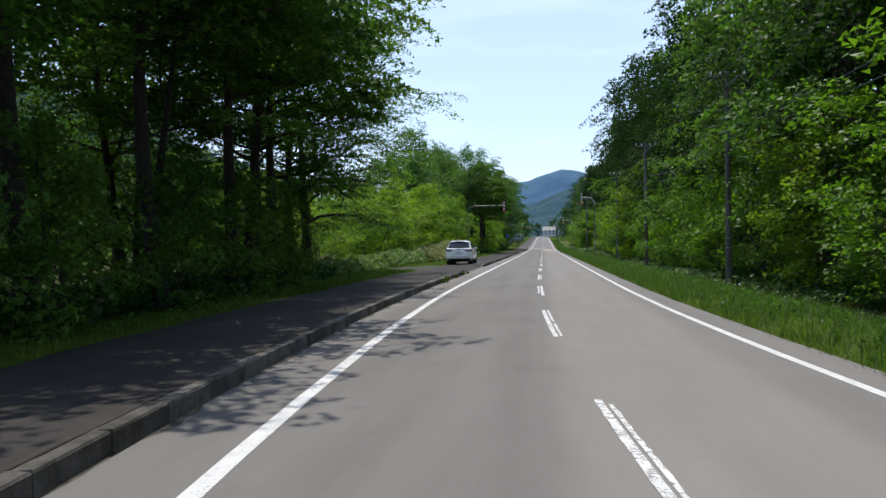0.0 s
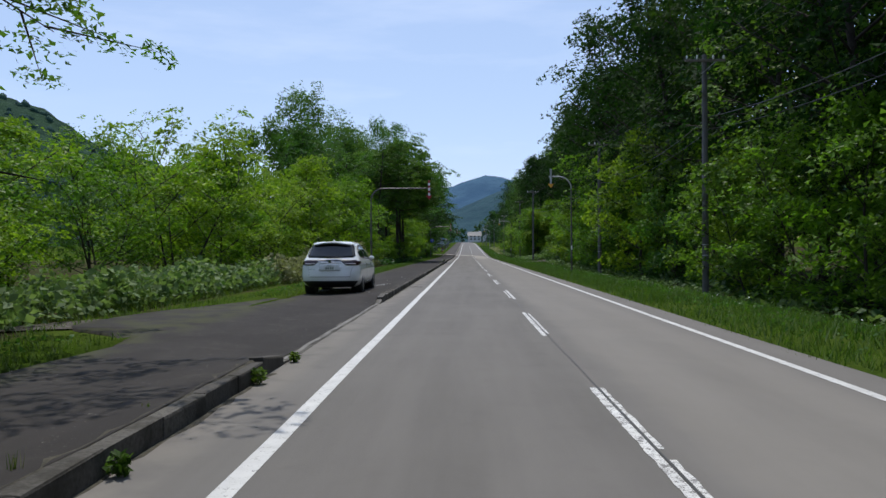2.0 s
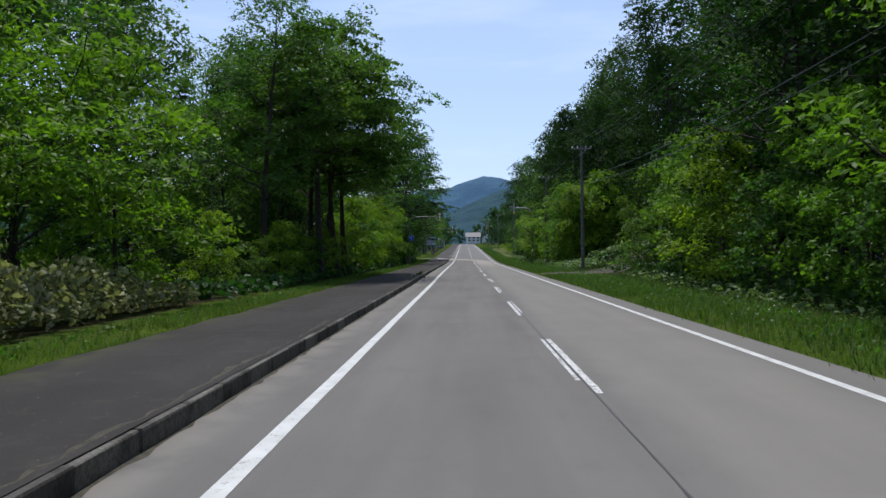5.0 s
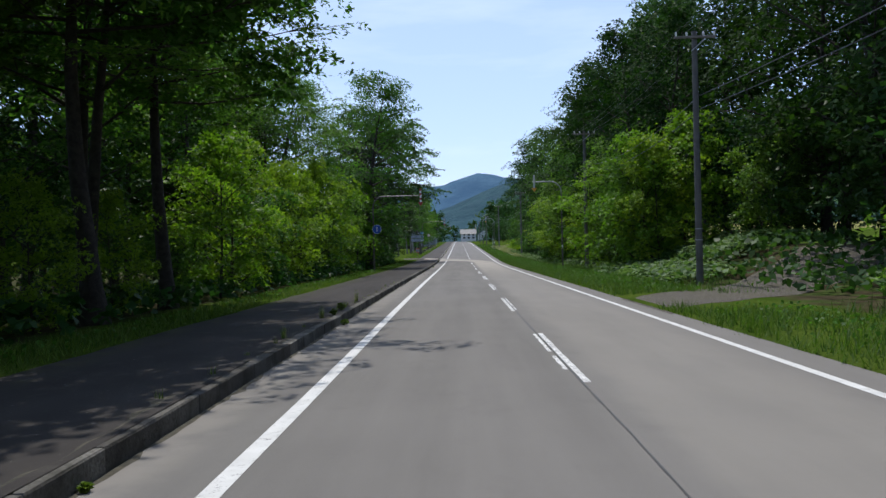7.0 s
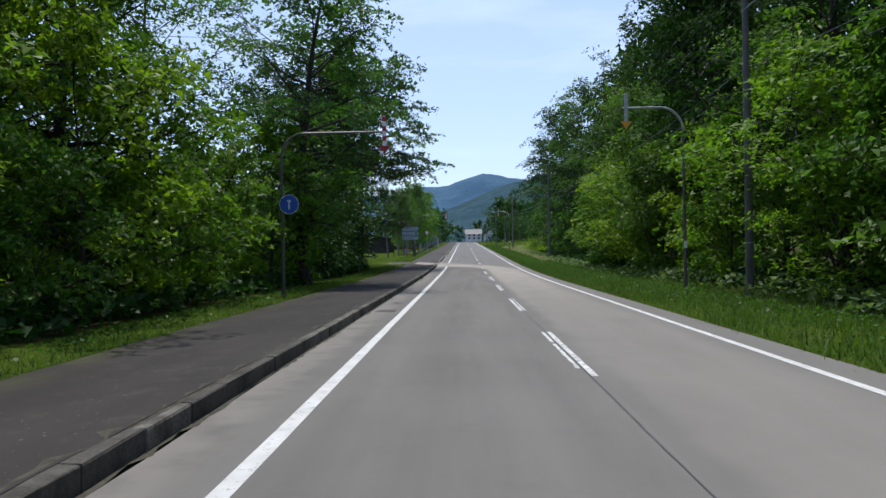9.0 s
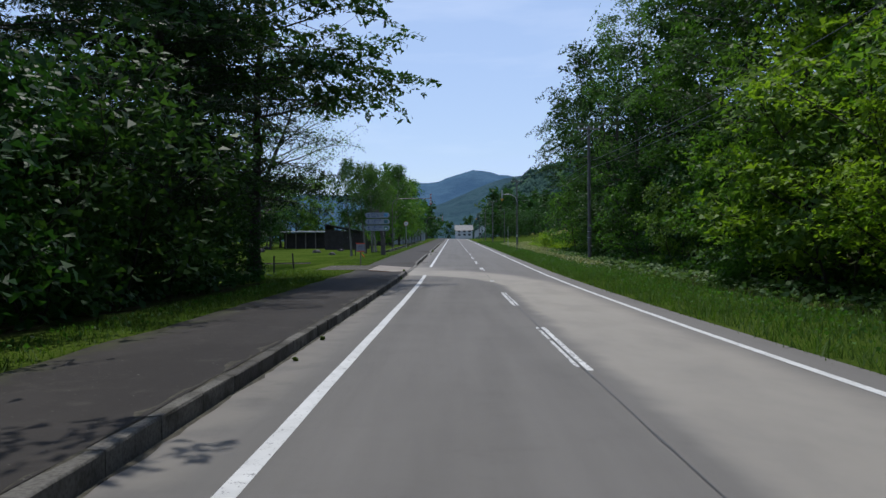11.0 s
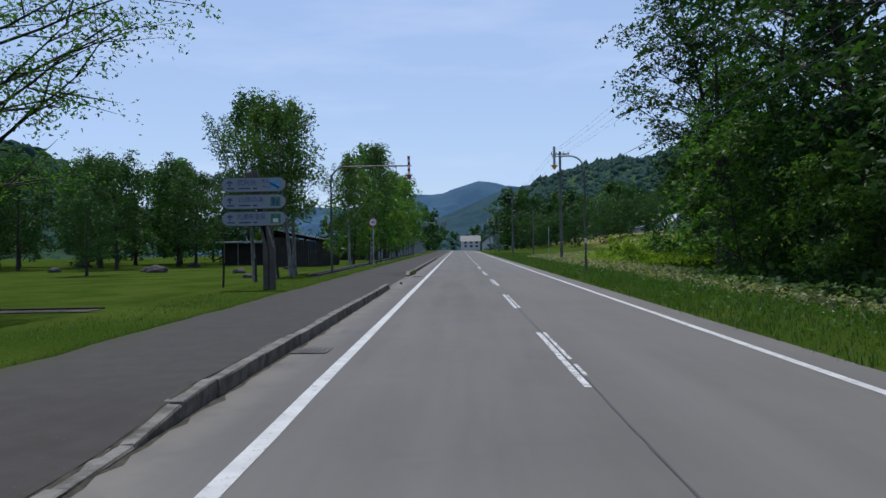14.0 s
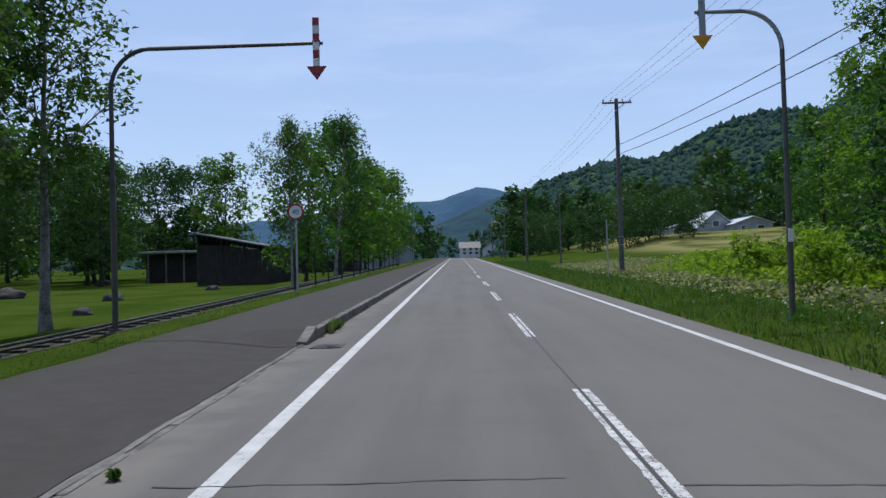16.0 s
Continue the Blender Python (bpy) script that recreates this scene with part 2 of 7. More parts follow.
def asphalt(name, tone, path=False, patch=False, worn=False):
    """Worn asphalt; path: wheel tracks along the lanes; patch: pale dust where a side road joins."""
    m = material(name, tone, 0.9, 0.0, 0.15)
    k = Nodes(m)
    d = tuple(c * 0.62 for c in tone)
    l = tuple(c * 1.30 for c in tone)
    stretch = k.scaled((1.6, 0.10, 1.0))
    c = k.mix(k.range(k.noise(0.9, 5, 0.6, stretch), 0.3, 0.75), d, l)
    c = k.mix(0.5, c, tone)
    c = k.mix(k.range(k.noise(0.35, 4), 0.35, 0.7, 0.0, 0.35), c, l)
    c = k.mix(k.range(k.noise(1.3, 6, 0.72), 0.52, 0.72, 0.0, 0.30), c, d)
    c = k.mix(k.range(k.vor(170.0), 0.15, 0.6, 0.0, 0.30), c, l)
    c = k.mix(k.range(k.noise(220, 2), 0.55, 0.8, 0.0, 0.45), c, tuple(v * 0.45 for v in tone))
    if path:
        x, y, z = k.xyz()
        # right lane older and paler, wheel tracks polished a little
        c = k.mix(k.range(x, -0.3, 0.5, 0.0, 0.30), c, tuple(v * 1.35 for v in tone))
        wob = k.math("ADD", x, k.math("MULTIPLY", k.noise(0.15, 2), 0.3))
        for mid in (-2.15, -0.75, 0.95, 2.2):
            t = k.math("ABSOLUTE", k.math("SUBTRACT", wob, mid + 0.15))
            c = k.mix(k.range(t, 0.1, 0.45, 0.16, 0.0), c, l)
        g = k.range(x, -3.1, -3.5, 0.0, 0.55)
        c = k.mix(k.math("MULTIPLY", g, k.range(k.noise(1.4, 5), 0.3, 0.6)), c, (0.215, 0.198, 0.172))
    if patch:
        x, y, z = k.xyz()
        # dust swept by cars that turn between the park entrance and the far lane
        yy = k.math("DIVIDE", k.math("MAXIMUM", k.math("SUBTRACT", y, 186.0), 0.0), 2.55)
        xx = k.math("ADD", x, 3.6)
        q = k.math("SQRT", k.math("ADD", k.math("MULTIPLY", xx, xx), k.math("MULTIPLY", yy, yy)))
        q = k.math("ADD", q, k.math("MULTIPLY", k.math("SUBTRACT", k.noise(0.9, 4), 0.5), 0.5))
        f = k.math("MULTIPLY", k.range(q, 3.75, 4.15), k.range(q, 5.7, 6.6, 1.0, 0.0))
        f = k.math("MULTIPLY", f, k.range(y, 140.0, 187.0, 0.25, 1.0))
        near = k.math("MULTIPLY", k.range(xx, 2.6, 0.2, 0.0, 1.0), k.math("MULTIPLY", k.range(y, 195.5, 197.5), k.range(y, 203.0, 207.0, 1.0, 0.0)))
        f = k.math("MAXIMUM", f, k.math("MULTIPLY", near, 0.9))
        streak = k.range(k.noise(1.2, 5, 0.6, k.scaled((0.8, 0.35, 1.0))), 0.25, 0.65, 0.65, 1.0)
        c = k.mix(k.math("MULTIPLY", k.math("MULTIPLY", f, streak), 0.85), c, (0.31, 0.285, 0.245))
    if worn:
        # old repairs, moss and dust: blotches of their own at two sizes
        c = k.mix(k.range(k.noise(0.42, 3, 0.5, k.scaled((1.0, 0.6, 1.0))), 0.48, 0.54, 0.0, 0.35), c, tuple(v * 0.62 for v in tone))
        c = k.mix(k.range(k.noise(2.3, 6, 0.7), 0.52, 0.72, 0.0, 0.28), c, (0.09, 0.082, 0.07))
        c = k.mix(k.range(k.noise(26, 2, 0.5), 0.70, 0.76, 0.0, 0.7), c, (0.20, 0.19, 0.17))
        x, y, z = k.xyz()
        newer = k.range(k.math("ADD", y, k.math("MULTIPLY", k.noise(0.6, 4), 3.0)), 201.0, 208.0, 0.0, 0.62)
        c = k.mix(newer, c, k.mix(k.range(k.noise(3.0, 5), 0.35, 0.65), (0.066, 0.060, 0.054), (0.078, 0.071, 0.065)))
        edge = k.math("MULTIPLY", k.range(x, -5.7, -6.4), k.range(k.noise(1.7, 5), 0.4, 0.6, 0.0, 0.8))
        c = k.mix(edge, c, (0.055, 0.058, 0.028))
    k.color(c)
    k.bump(k.noise(140, 3), 0.35, 0.004)
    return m


def worn_paint(name, tone, wear=0.45, under=(0.17, 0.17, 0.17)):
    m = material(name, tone, 0.7, 0.0, 0.3)
    k = Nodes(m)
    a = k.noise(9, 6, 0.7)
    b = k.noise(60, 3, 0.6)
    w = k.range(k.math("ADD", k.math("MULTIPLY", a, 0.6), k.math("MULTIPLY", b, 0.4)), wear + 0.10, wear + 0.20)
    c = k.mix(k.range(k.noise(2.5, 4), 0.3, 0.7), tuple(v * 0.82 for v in tone), tone)
    k.color(k.mix(w, c, under))
    k.bump(k.noise(120, 3), 0.2, 0.003)
    return m


ROAD = asphalt("road_asphalt", (0.128, 0.121, 0.112), path=True, patch=True)
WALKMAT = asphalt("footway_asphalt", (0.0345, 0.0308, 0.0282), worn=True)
PAINT = worn_paint("road_paint", (0.56, 0.56, 0.545), 0.44)
PAINT_OLD = worn_paint("old_road_paint", (0.62, 0.62, 0.60), 0.38, (0.15, 0.145, 0.14))
TAR = varied("crack_seal", (0.02, 0.02, 0.02), (0.05, 0.05, 0.05), 3, 0.6)
def kerb_material():
    """Old concrete: stones of unlike tone, dark soot and moss in blotches."""
    m = material("kerb_concrete", (0.12, 0.11, 0.10), 0.95, 0.0, 0.2)
    k = Nodes(m)
    obi = k.n.new("ShaderNodeObjectInfo")
    geo = k.n.new("ShaderNodeNewGeometry")
    k.coord = geo.outputs["Position"]
    c = k.mix(k.range(obi.outputs["Random"], 0.0, 1.0), (0.080, 0.074, 0.066), (0.170, 0.160, 0.142))
    c = k.mix(k.range(k.noise(1.6, 5, 0.65), 0.42, 0.66, 0.0, 0.75), c, (0.024, 0.022, 0.016))
    c = k.mix(k.range(k.noise(28, 4), 0.4, 0.7, 0.0, 0.5), c, (0.030, 0.028, 0.022))
    # less sooty stones past the park entrance
    pale = k.range(k.xyz()[1], 190.0, 206.0, 0.0, 0.70)
    c = k.mix(pale, c, k.mix(k.range(k.noise(3.5, 5, 0.65), 0.35, 0.68), (0.27, 0.255, 0.23), (0.11, 0.103, 0.09)))
    k.color(c)
    k.bump(k.noise(30, 4), 0.8, 0.01)
    return m


KERBMAT = kerb_material()
SLABMAT = varied("slab_concrete", (0.15, 0.128, 0.105), (0.28, 0.242, 0.20), 1.1, 0.9, 25, 0.4)
EDGING = varied("dusty_edging", (0.07, 0.066, 0.06), (0.24, 0.23, 0.21), 1.8, 0.95, 30, 0.5)
BARK = varied("bark", (0.013, 0.010, 0.008), (0.052, 0.043, 0.035), 6, 0.95, 30, 0.8, dist=0.02)
BARK_PALE = varied("pale_bark", (0.05, 0.045, 0.04), (0.30, 0.28, 0.25), 3, 0.85, 12, 0.4)
STEEL = varied("painted_steel", (0.06, 0.056, 0.052), (0.12, 0.11, 0.102), 2.0, 0.5, 30, 0.1, 0.2)
STEEL_PALE = varied("galvanised_steel", (0.30, 0.31, 0.32), (0.42, 0.43, 0.44), 2.0, 0.45, 30, 0.1, 0.6)
POLE_WOOD = varied("pole_timber", (0.10, 0.085, 0.07), (0.21, 0.185, 0.16), 2.0, 0.9, 25, 0.5)
CONCRETE = varied("pole_concrete", (0.07, 0.067, 0.065), (0.135, 0.13, 0.125), 1.5, 0.85, 40, 0.3)
BLACK = material("black_plastic", (0.012, 0.012, 0.013), 0.45)
RUBBER = varied("rubber", (0.01, 0.01, 0.01), (0.025, 0.025, 0.025), 5, 0.85)
WHITE = varied("white_paint", (0.62, 0.62, 0.60), (0.78, 0.78, 0.76), 0.8, 0.6, 20, 0.1)
RED = varied("red_reflective", (0.26, 0.018, 0.022), (0.38, 0.028, 0.030), 4, 0.4, 30, 0)
YELLOW = varied("orange_reflective", (0.60, 0.27, 0.02), (0.75, 0.36, 0.03), 4, 0.4, 30, 0)
LEAF = leaf_material("leaf_green", (0.046, 0.108, 0.016), (0.112, 0.224, 0.034))
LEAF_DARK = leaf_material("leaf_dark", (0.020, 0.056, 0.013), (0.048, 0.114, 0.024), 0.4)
LEAF_BRIGHT = leaf_material("leaf_bright", (0.095, 0.190, 0.013), (0.200, 0.335, 0.026), 0.5)
LEAF_PALE = leaf_material("leaf_pale", (0.045, 0.105, 0.026), (0.19, 0.27, 0.11), 0.4, 0.6)
LEAF_DRY = leaf_material("leaf_faded", (0.085, 0.105, 0.04), (0.44, 0.43, 0.24), 0.35, 0.7)
LEAF_BIRCH = leaf_material("leaf_birch", (0.032, 0.080, 0.018), (0.080, 0.160, 0.034), 0.45)
# darkened copy of the leaf: the wood's inner shade is put into its colour
LEAF_SHADED = leaf_material("leaf_shaded", (0.008, 0.028, 0.005), (0.030, 0.078, 0.010), 0.4, 0.8)
NEEDLE = leaf_material("needles", (0.007, 0.020, 0.007), (0.022, 0.048, 0.013), 0.25)
GRASS = leaf_material("grass_blades", (0.031, 0.074, 0.010), (0.118, 0.190, 0.026), 0.4, 0.6)


def ground_material():
    m = material("ground_soil_and_grass", (0.08, 0.12, 0.03), 1.0, 0.0, 0.0)
    k = Nodes(m)
    x, y, z = k.xyz()
    turf = k.mix(k.range(k.noise(0.25, 5), 0.3, 0.7), (0.034, 0.060, 0.009), (0.070, 0.096, 0.018))
    turf = k.mix(k.range(k.noise(14, 4), 0.3, 0.7, 0.0, 0.6), turf, (0.022, 0.044, 0.005))
    soil = k.mix(k.range(k.noise(1.5, 5), 0.3, 0.7), (0.025, 0.02, 0.013), (0.06, 0.052, 0.03))
    soil = k.mix(k.range(k.noise(0.8, 4), 0.45, 0.62, 0.0, 0.6), soil, (0.035, 0.07, 0.012))
    wood_l = k.math("MULTIPLY", k.range(k.math("ADD", x, k.math("MULTIPLY", k.noise(0.5, 3), 1.6)), -7.2, -8.0), k.range(y, 186.0, 192.0, 1.0, 0.0))
    wood_r = k.math("MULTIPLY", k.range(k.math("ADD", x, k.math("MULTIPLY", k.noise(0.5, 3), 1.6)), 7.4, 8.6), k.range(y, 236.0, 242.0, 1.0, 0.0))
    deep_wood = k.range(k.math("ADD", k.math("ABSOLUTE", x), k.math("MULTIPLY", k.noise(0.05, 3), 30.0)), 85.0, 110.0, 1.0, 0.0)
    c = k.mix(k.math("MULTIPLY", k.math("MAXIMUM", wood_l, wood_r), deep_wood), turf, soil)
    dry = k.math("MULTIPLY", k.range(y, 290.0, 310.0), k.range(x, 20.0, 30.0))
    c = k.mix(k.math("MULTIPLY", dry, k.range(k.noise(0.12, 4), 0.35, 0.6, 0.1, 0.8)), c, (0.26, 0.23, 0.10))
    k.color(c)
    k.bump(k.noise(9, 5), 0.6, 0.05)
    return m


GROUND = ground_material()
GRIT = varied("grit", (0.016, 0.015, 0.009), (0.075, 0.066, 0.045), 6.0, 1.0, 45, 0.8, dist=0.01)


def gravel_material():
    """Loose stones of mixed greys with soil between them."""
    m = material("gravel", (0.15, 0.14, 0.12), 0.95, 0.0, 0.1)
    k = Nodes(m)
    v = k.n.new("ShaderNodeTexVoronoi")
    v.inputs["Scale"].default_value = 26.0
    k.l.new(k.coord, v.inputs["Vector"])
    sep = k.n.new("ShaderNodeSeparateColor")
    k.l.new(v.outputs["Color"], sep.inputs[0])
    c = k.mix(sep.outputs[0], (0.05, 0.046, 0.04), (0.21, 0.195, 0.17))
    c = k.mix(k.range(v.outputs["Distance"], 0.35, 0.6, 0.0, 0.7), c, (0.04, 0.034, 0.026))
    c = k.mix(k.range(k.noise(1.1, 5), 0.42, 0.62, 0.0, 0.7), c, (0.085, 0.078, 0.055))
    k.color(c)
    k.bump(v.outputs["Distance"], 0.8, 0.03)
    return m


GRAVEL = gravel_material()

# ---- ground, road, footway ----
def build_ground():
    us = [-4000, -2500, -1400, -800, -500, -300, -180, -110, -75, -55, -42, -33, -27, -22, -18.5, -16, -14, -12.2, -10.8, -9.6, -8.6, -7.8, -7.2, -6.8, -6.48,
          -6.42, 3.48, 3.54, 3.8, 4.4, 5, 6, 7.2, 8.6, 10, 12, 14, 16.5, 20, 25, 32, 42, 55, 75, 110, 180, 300, 500, 800, 1400, 2500, 4000]
    ys = [-900, -400, -200, -120] + list(np.arange(-80, 420, 3.0)) + list(np.arange(420, 700, 10.0)) + [760, 860, 1000, 1300, 1800, 2600, 3600, 4800]
    V, F = [], []
    for y in ys:
        for u in us:
            V.append((u + ctr(max(y, -60)), y, prof(y) + off(u, y)))
    n = len(us)
    for r in range(len(ys) - 1):
        for c in range(n - 1):
            a = r * n + c
            F.append((a, a + 1, a + n + 1, a + n))
    ob = raw("ground", V, F, GROUND, smooth_shade=True)
    return tagged(ob, "soil, rough verge grass and mown park lawn", "ground", kind="structure")


build_ground()
road = strip("road", [KERB - 0.05, -1.7, 0, 1.7, EDGE_R + 0.02], -80, 640, 3.0, 0.0, ROAD, wob=0.05)
tagged(road, "two-lane road of worn grey asphalt", "road", kind="structure")

# footway slabs of asphalt: level with the kerb's top, lowered at the lay-by and the park entrance
KERB_GAPS = [(36.5, 47.2), (197.6, 206.6), (228.6, 239.2)]


def kerb_h(y):
    h = 0.18
    for a, b in KERB_GAPS:
        deep = 0.148 if 190 < a < 200 else 0.173
        run = 0.4 if a > 220 else 1.2
        h = min(h, 0.18 - deep * smooth(a - run, a, y) * (1 - smooth(b, b + (2.0 if a > 190 and a < 200 else run), y)))
    return h


def walk_z(u, y):
    h = kerb_h(y)
    z = h + (0.16 - 0.06 * smooth(30, 40, y) * (1 - smooth(60, 72, y)) - 0.035 * smooth(193, 198, y) * (1 - smooth(206, 210, y)) - h) * smooth(-4.2, -5.4, u)
    return prof(y) + z + 0.012 * noise.noise((y * 0.3, u, 1.0))


def lap(y):
    """How far the asphalt laps over the kerb's top."""
    full = 0.10 * smooth(49.5, 53, y) * (1 - smooth(106, 113, y))
    return full + (0.035 + 0.04 * noise.noise((y * 1.1, 4.0, 2.0)) + 0.03 * noise.noise((y * 5.0, 4.0, 2.0))) * (0.4 if full else 1.0)


def build_walk():
    V, F = [], []
    ys = np.arange(-80, 600, 0.6)
    us = [WALK_IN, -4.2, -4.8, -5.5, WALK_OUT, WALK_OUT]
    for y in ys:
        for i, u in enumerate(us):
            e = 0.10 * noise.noise((y * 0.5, 2.0, 5.0)) + 0.05 * noise.noise((y * 2.5, 2.0, 1.0)) if i >= 4 else 0
            V.append((u + e + ctr(y) + (line_drift(y) + lap(y) if i == 0 else 0), y, walk_z(u, y) + (0.007 if i == 0 else 0)))
            if i == 4 and 38 < y < 47:
                V[-1] = (V[-1][0], y, prof(y) + 0.155 - 0.045 * smooth(43, 47, y))
            if i == 5:
                w = 0.03 + 1.75 * smooth(37.4, 39.4, y) * (1 - smooth(40.6, 48.5, y))
                V[-1] = (V[-1][0] - w, y, prof(y) + max(0.10, min(0.185, 0.05 + w)))
        V.append((V[-1][0], y, prof(y) - 0.1))
    n = 7
    for r in range(len(ys) - 1):
        for c in range(n - 1):
            a = r * n + c
            F.append((a + 1, a, a + n, a + n + 1))
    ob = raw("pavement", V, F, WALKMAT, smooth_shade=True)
    return tagged(ob, "dark patched asphalt footway beside the road", "footway", kind="structure")


pavement = build_walk()

# painted lines
edge_line_left = [(-80, 196.3, PAINT), (205.3, 600, PAINT)]
for a, b, m in edge_line_left:
    tagged(strip("edge_line", [-2.89, -2.74], a, b, 2.0, 0.004, m, wob=0.012, shift=line_drift), "white painted edge line", "road marking", kind="structure")
tagged(strip("edge_line", [2.76, 2.90], -80, 600, 2.0, 0.004, PAINT, wob=0.012), "white painted edge line", "road marking", kind="structure")

def dash(a, b, seed):
    """One dash: a ragged bar of paint on one side of the seam, flaked remains on the other."""
    rng = random.Random(seed)
    V, F = [], []

    def bar(u0, u1, y0, y1, rag):
        n = max(2, int((y1 - y0) / 0.12))
        k = len(V)
        for q in range(n + 1):
            y = y0 + (y1 - y0) * q / n
            r = rng.uniform(0, rag)
            for u in ((u0, u1 - r) if u0 >= 0 else (u0 + r, u1)):
                V.append((u + ctr(y), y, prof(y) + camber(u) + 0.0044))
        F.extend((k + 2 * q, k + 2 * q + 1, k + 2 * q + 3, k + 2 * q + 2) for q in range(n))

    side = 1 if seed % 3 else -1
    if side > 0:
        bar(-0.085, 0.0, a, b, 0.014)
        lo, hi = 0.032, 0.088
    else:
        bar(0.032, 0.12, a, b, 0.014)
        lo, hi = -0.07, -0.008
    y = a + rng.uniform(0, 1.0)
    while y < b - 0.3:
        e = min(b, y + rng.uniform(0.8, 4.5))
        bar(lo, hi, y, e, 0.02)
        y = e + rng.uniform(0.05, 0.5)
    return raw("centre_dash", V, F, PAINT_OLD)


for i in range(-8, 58):
    y1 = 24.28 + 10 * i
    a, b = {17: (190.7, 191.6), 18: (200.8, y1)}.get(i, (y1 - 5, y1))
    tagged(dash(a, b, i), "worn white centre line dash split by the road's seam", "road marking", "centre line dashes", kind="structure")

# ---- trees ----
def unit(v):
    return v / (np.linalg.norm(v, axis=-1, keepdims=True) + 1e-9)


def leaves(C, rng, size, droop=0.35, flat=0.7, aspect=0.55, simple=False, facing=None):
    """Folded leaf quads round the points C, or three-cornered ones; flat: how level they lie."""
    n = len(C)
    N = unit(rng.normal(0, 1, (n, 3)) * (1 - flat) + flat * (np.array([0, 0, 1.0]) if facing is None else facing))
    A = rng.normal(0, 1, (n, 3))
    A[:, 2] = A[:, 2] * 0.4 - droop
    A = unit(A - N * np.sum(A * N, 1, keepdims=True))
    B = np.cross(N, A)
    L = size * rng.uniform(0.65, 1.35, (n, 1))
    W = L * aspect * rng.uniform(0.8, 1.2, (n, 1))
    if simple:
        V = np.stack([C - A * L * 0.5 - B * W * 0.5, C + A * L * 0.68, C - A * L * 0.22 + B * W * 0.68], 1).reshape(-1, 3)
        return V, np.arange(3 * n).reshape(n, 3)
    V = np.stack([C - A * L / 2, C - B * W / 2 + N * L * 0.12, C + A * L / 2, C + B * W / 2 + N * L * 0.12], 1).reshape(-1, 3)
    return V, np.arange(4 * n).reshape(n, 4)


def spray(rng, p, n, rx, rz, pad):
    """One spray of leaves: a thin pad that slopes down outwards; its points, and the way that each leaf faces."""
    o = np.array([p[0], p[1], 0.0]) + rng.normal(0, 0.5, 3) * np.array([1, 1, 0])
    o /= np.linalg.norm(o) + 1e-6
    g = np.array([-o[1], o[0], 0.0])
    f = pad + rng.normal(0, 0.22)
    e = o * math.cos(f) - np.array([0, 0, math.sin(f)])
    up = np.cross(e, g)
    a, r = rng.uniform(0, 6.283, n), np.sqrt(rng.uniform(0.01, 1, n))
    x, y = rx * r * np.cos(a), rx * rng.uniform(0.55, 0.9) * r * np.sin(a)
    z = rng.normal(0, rz, n) - 0.18 * rx * r * r
    return p + x[:, None] * e + y[:, None] * g + z[:, None] * up, np.tile(up, (n, 1))


def clump(rng, p, n, rx, rz):
    q = unit(rng.normal(0, 1, (n, 3))) * rng.uniform(0.15, 1, (n, 1)) ** 0.6
    return p + q * np.array([rx, rx, rz])


def line_of(rng, p, d, length, k, up, shake):
    """A wandering line of k points from p along d, bending towards z by up."""
    pts, d = [p], d / np.linalg.norm(d)
    for _ in range(k - 1):
        d = d + np.array([0, 0, up]) / k + rng.normal(0, shake, 3)
        d /= np.linalg.norm(d)
        pts.append(pts[-1] + d * length / (k - 1))
    return np.array(pts)


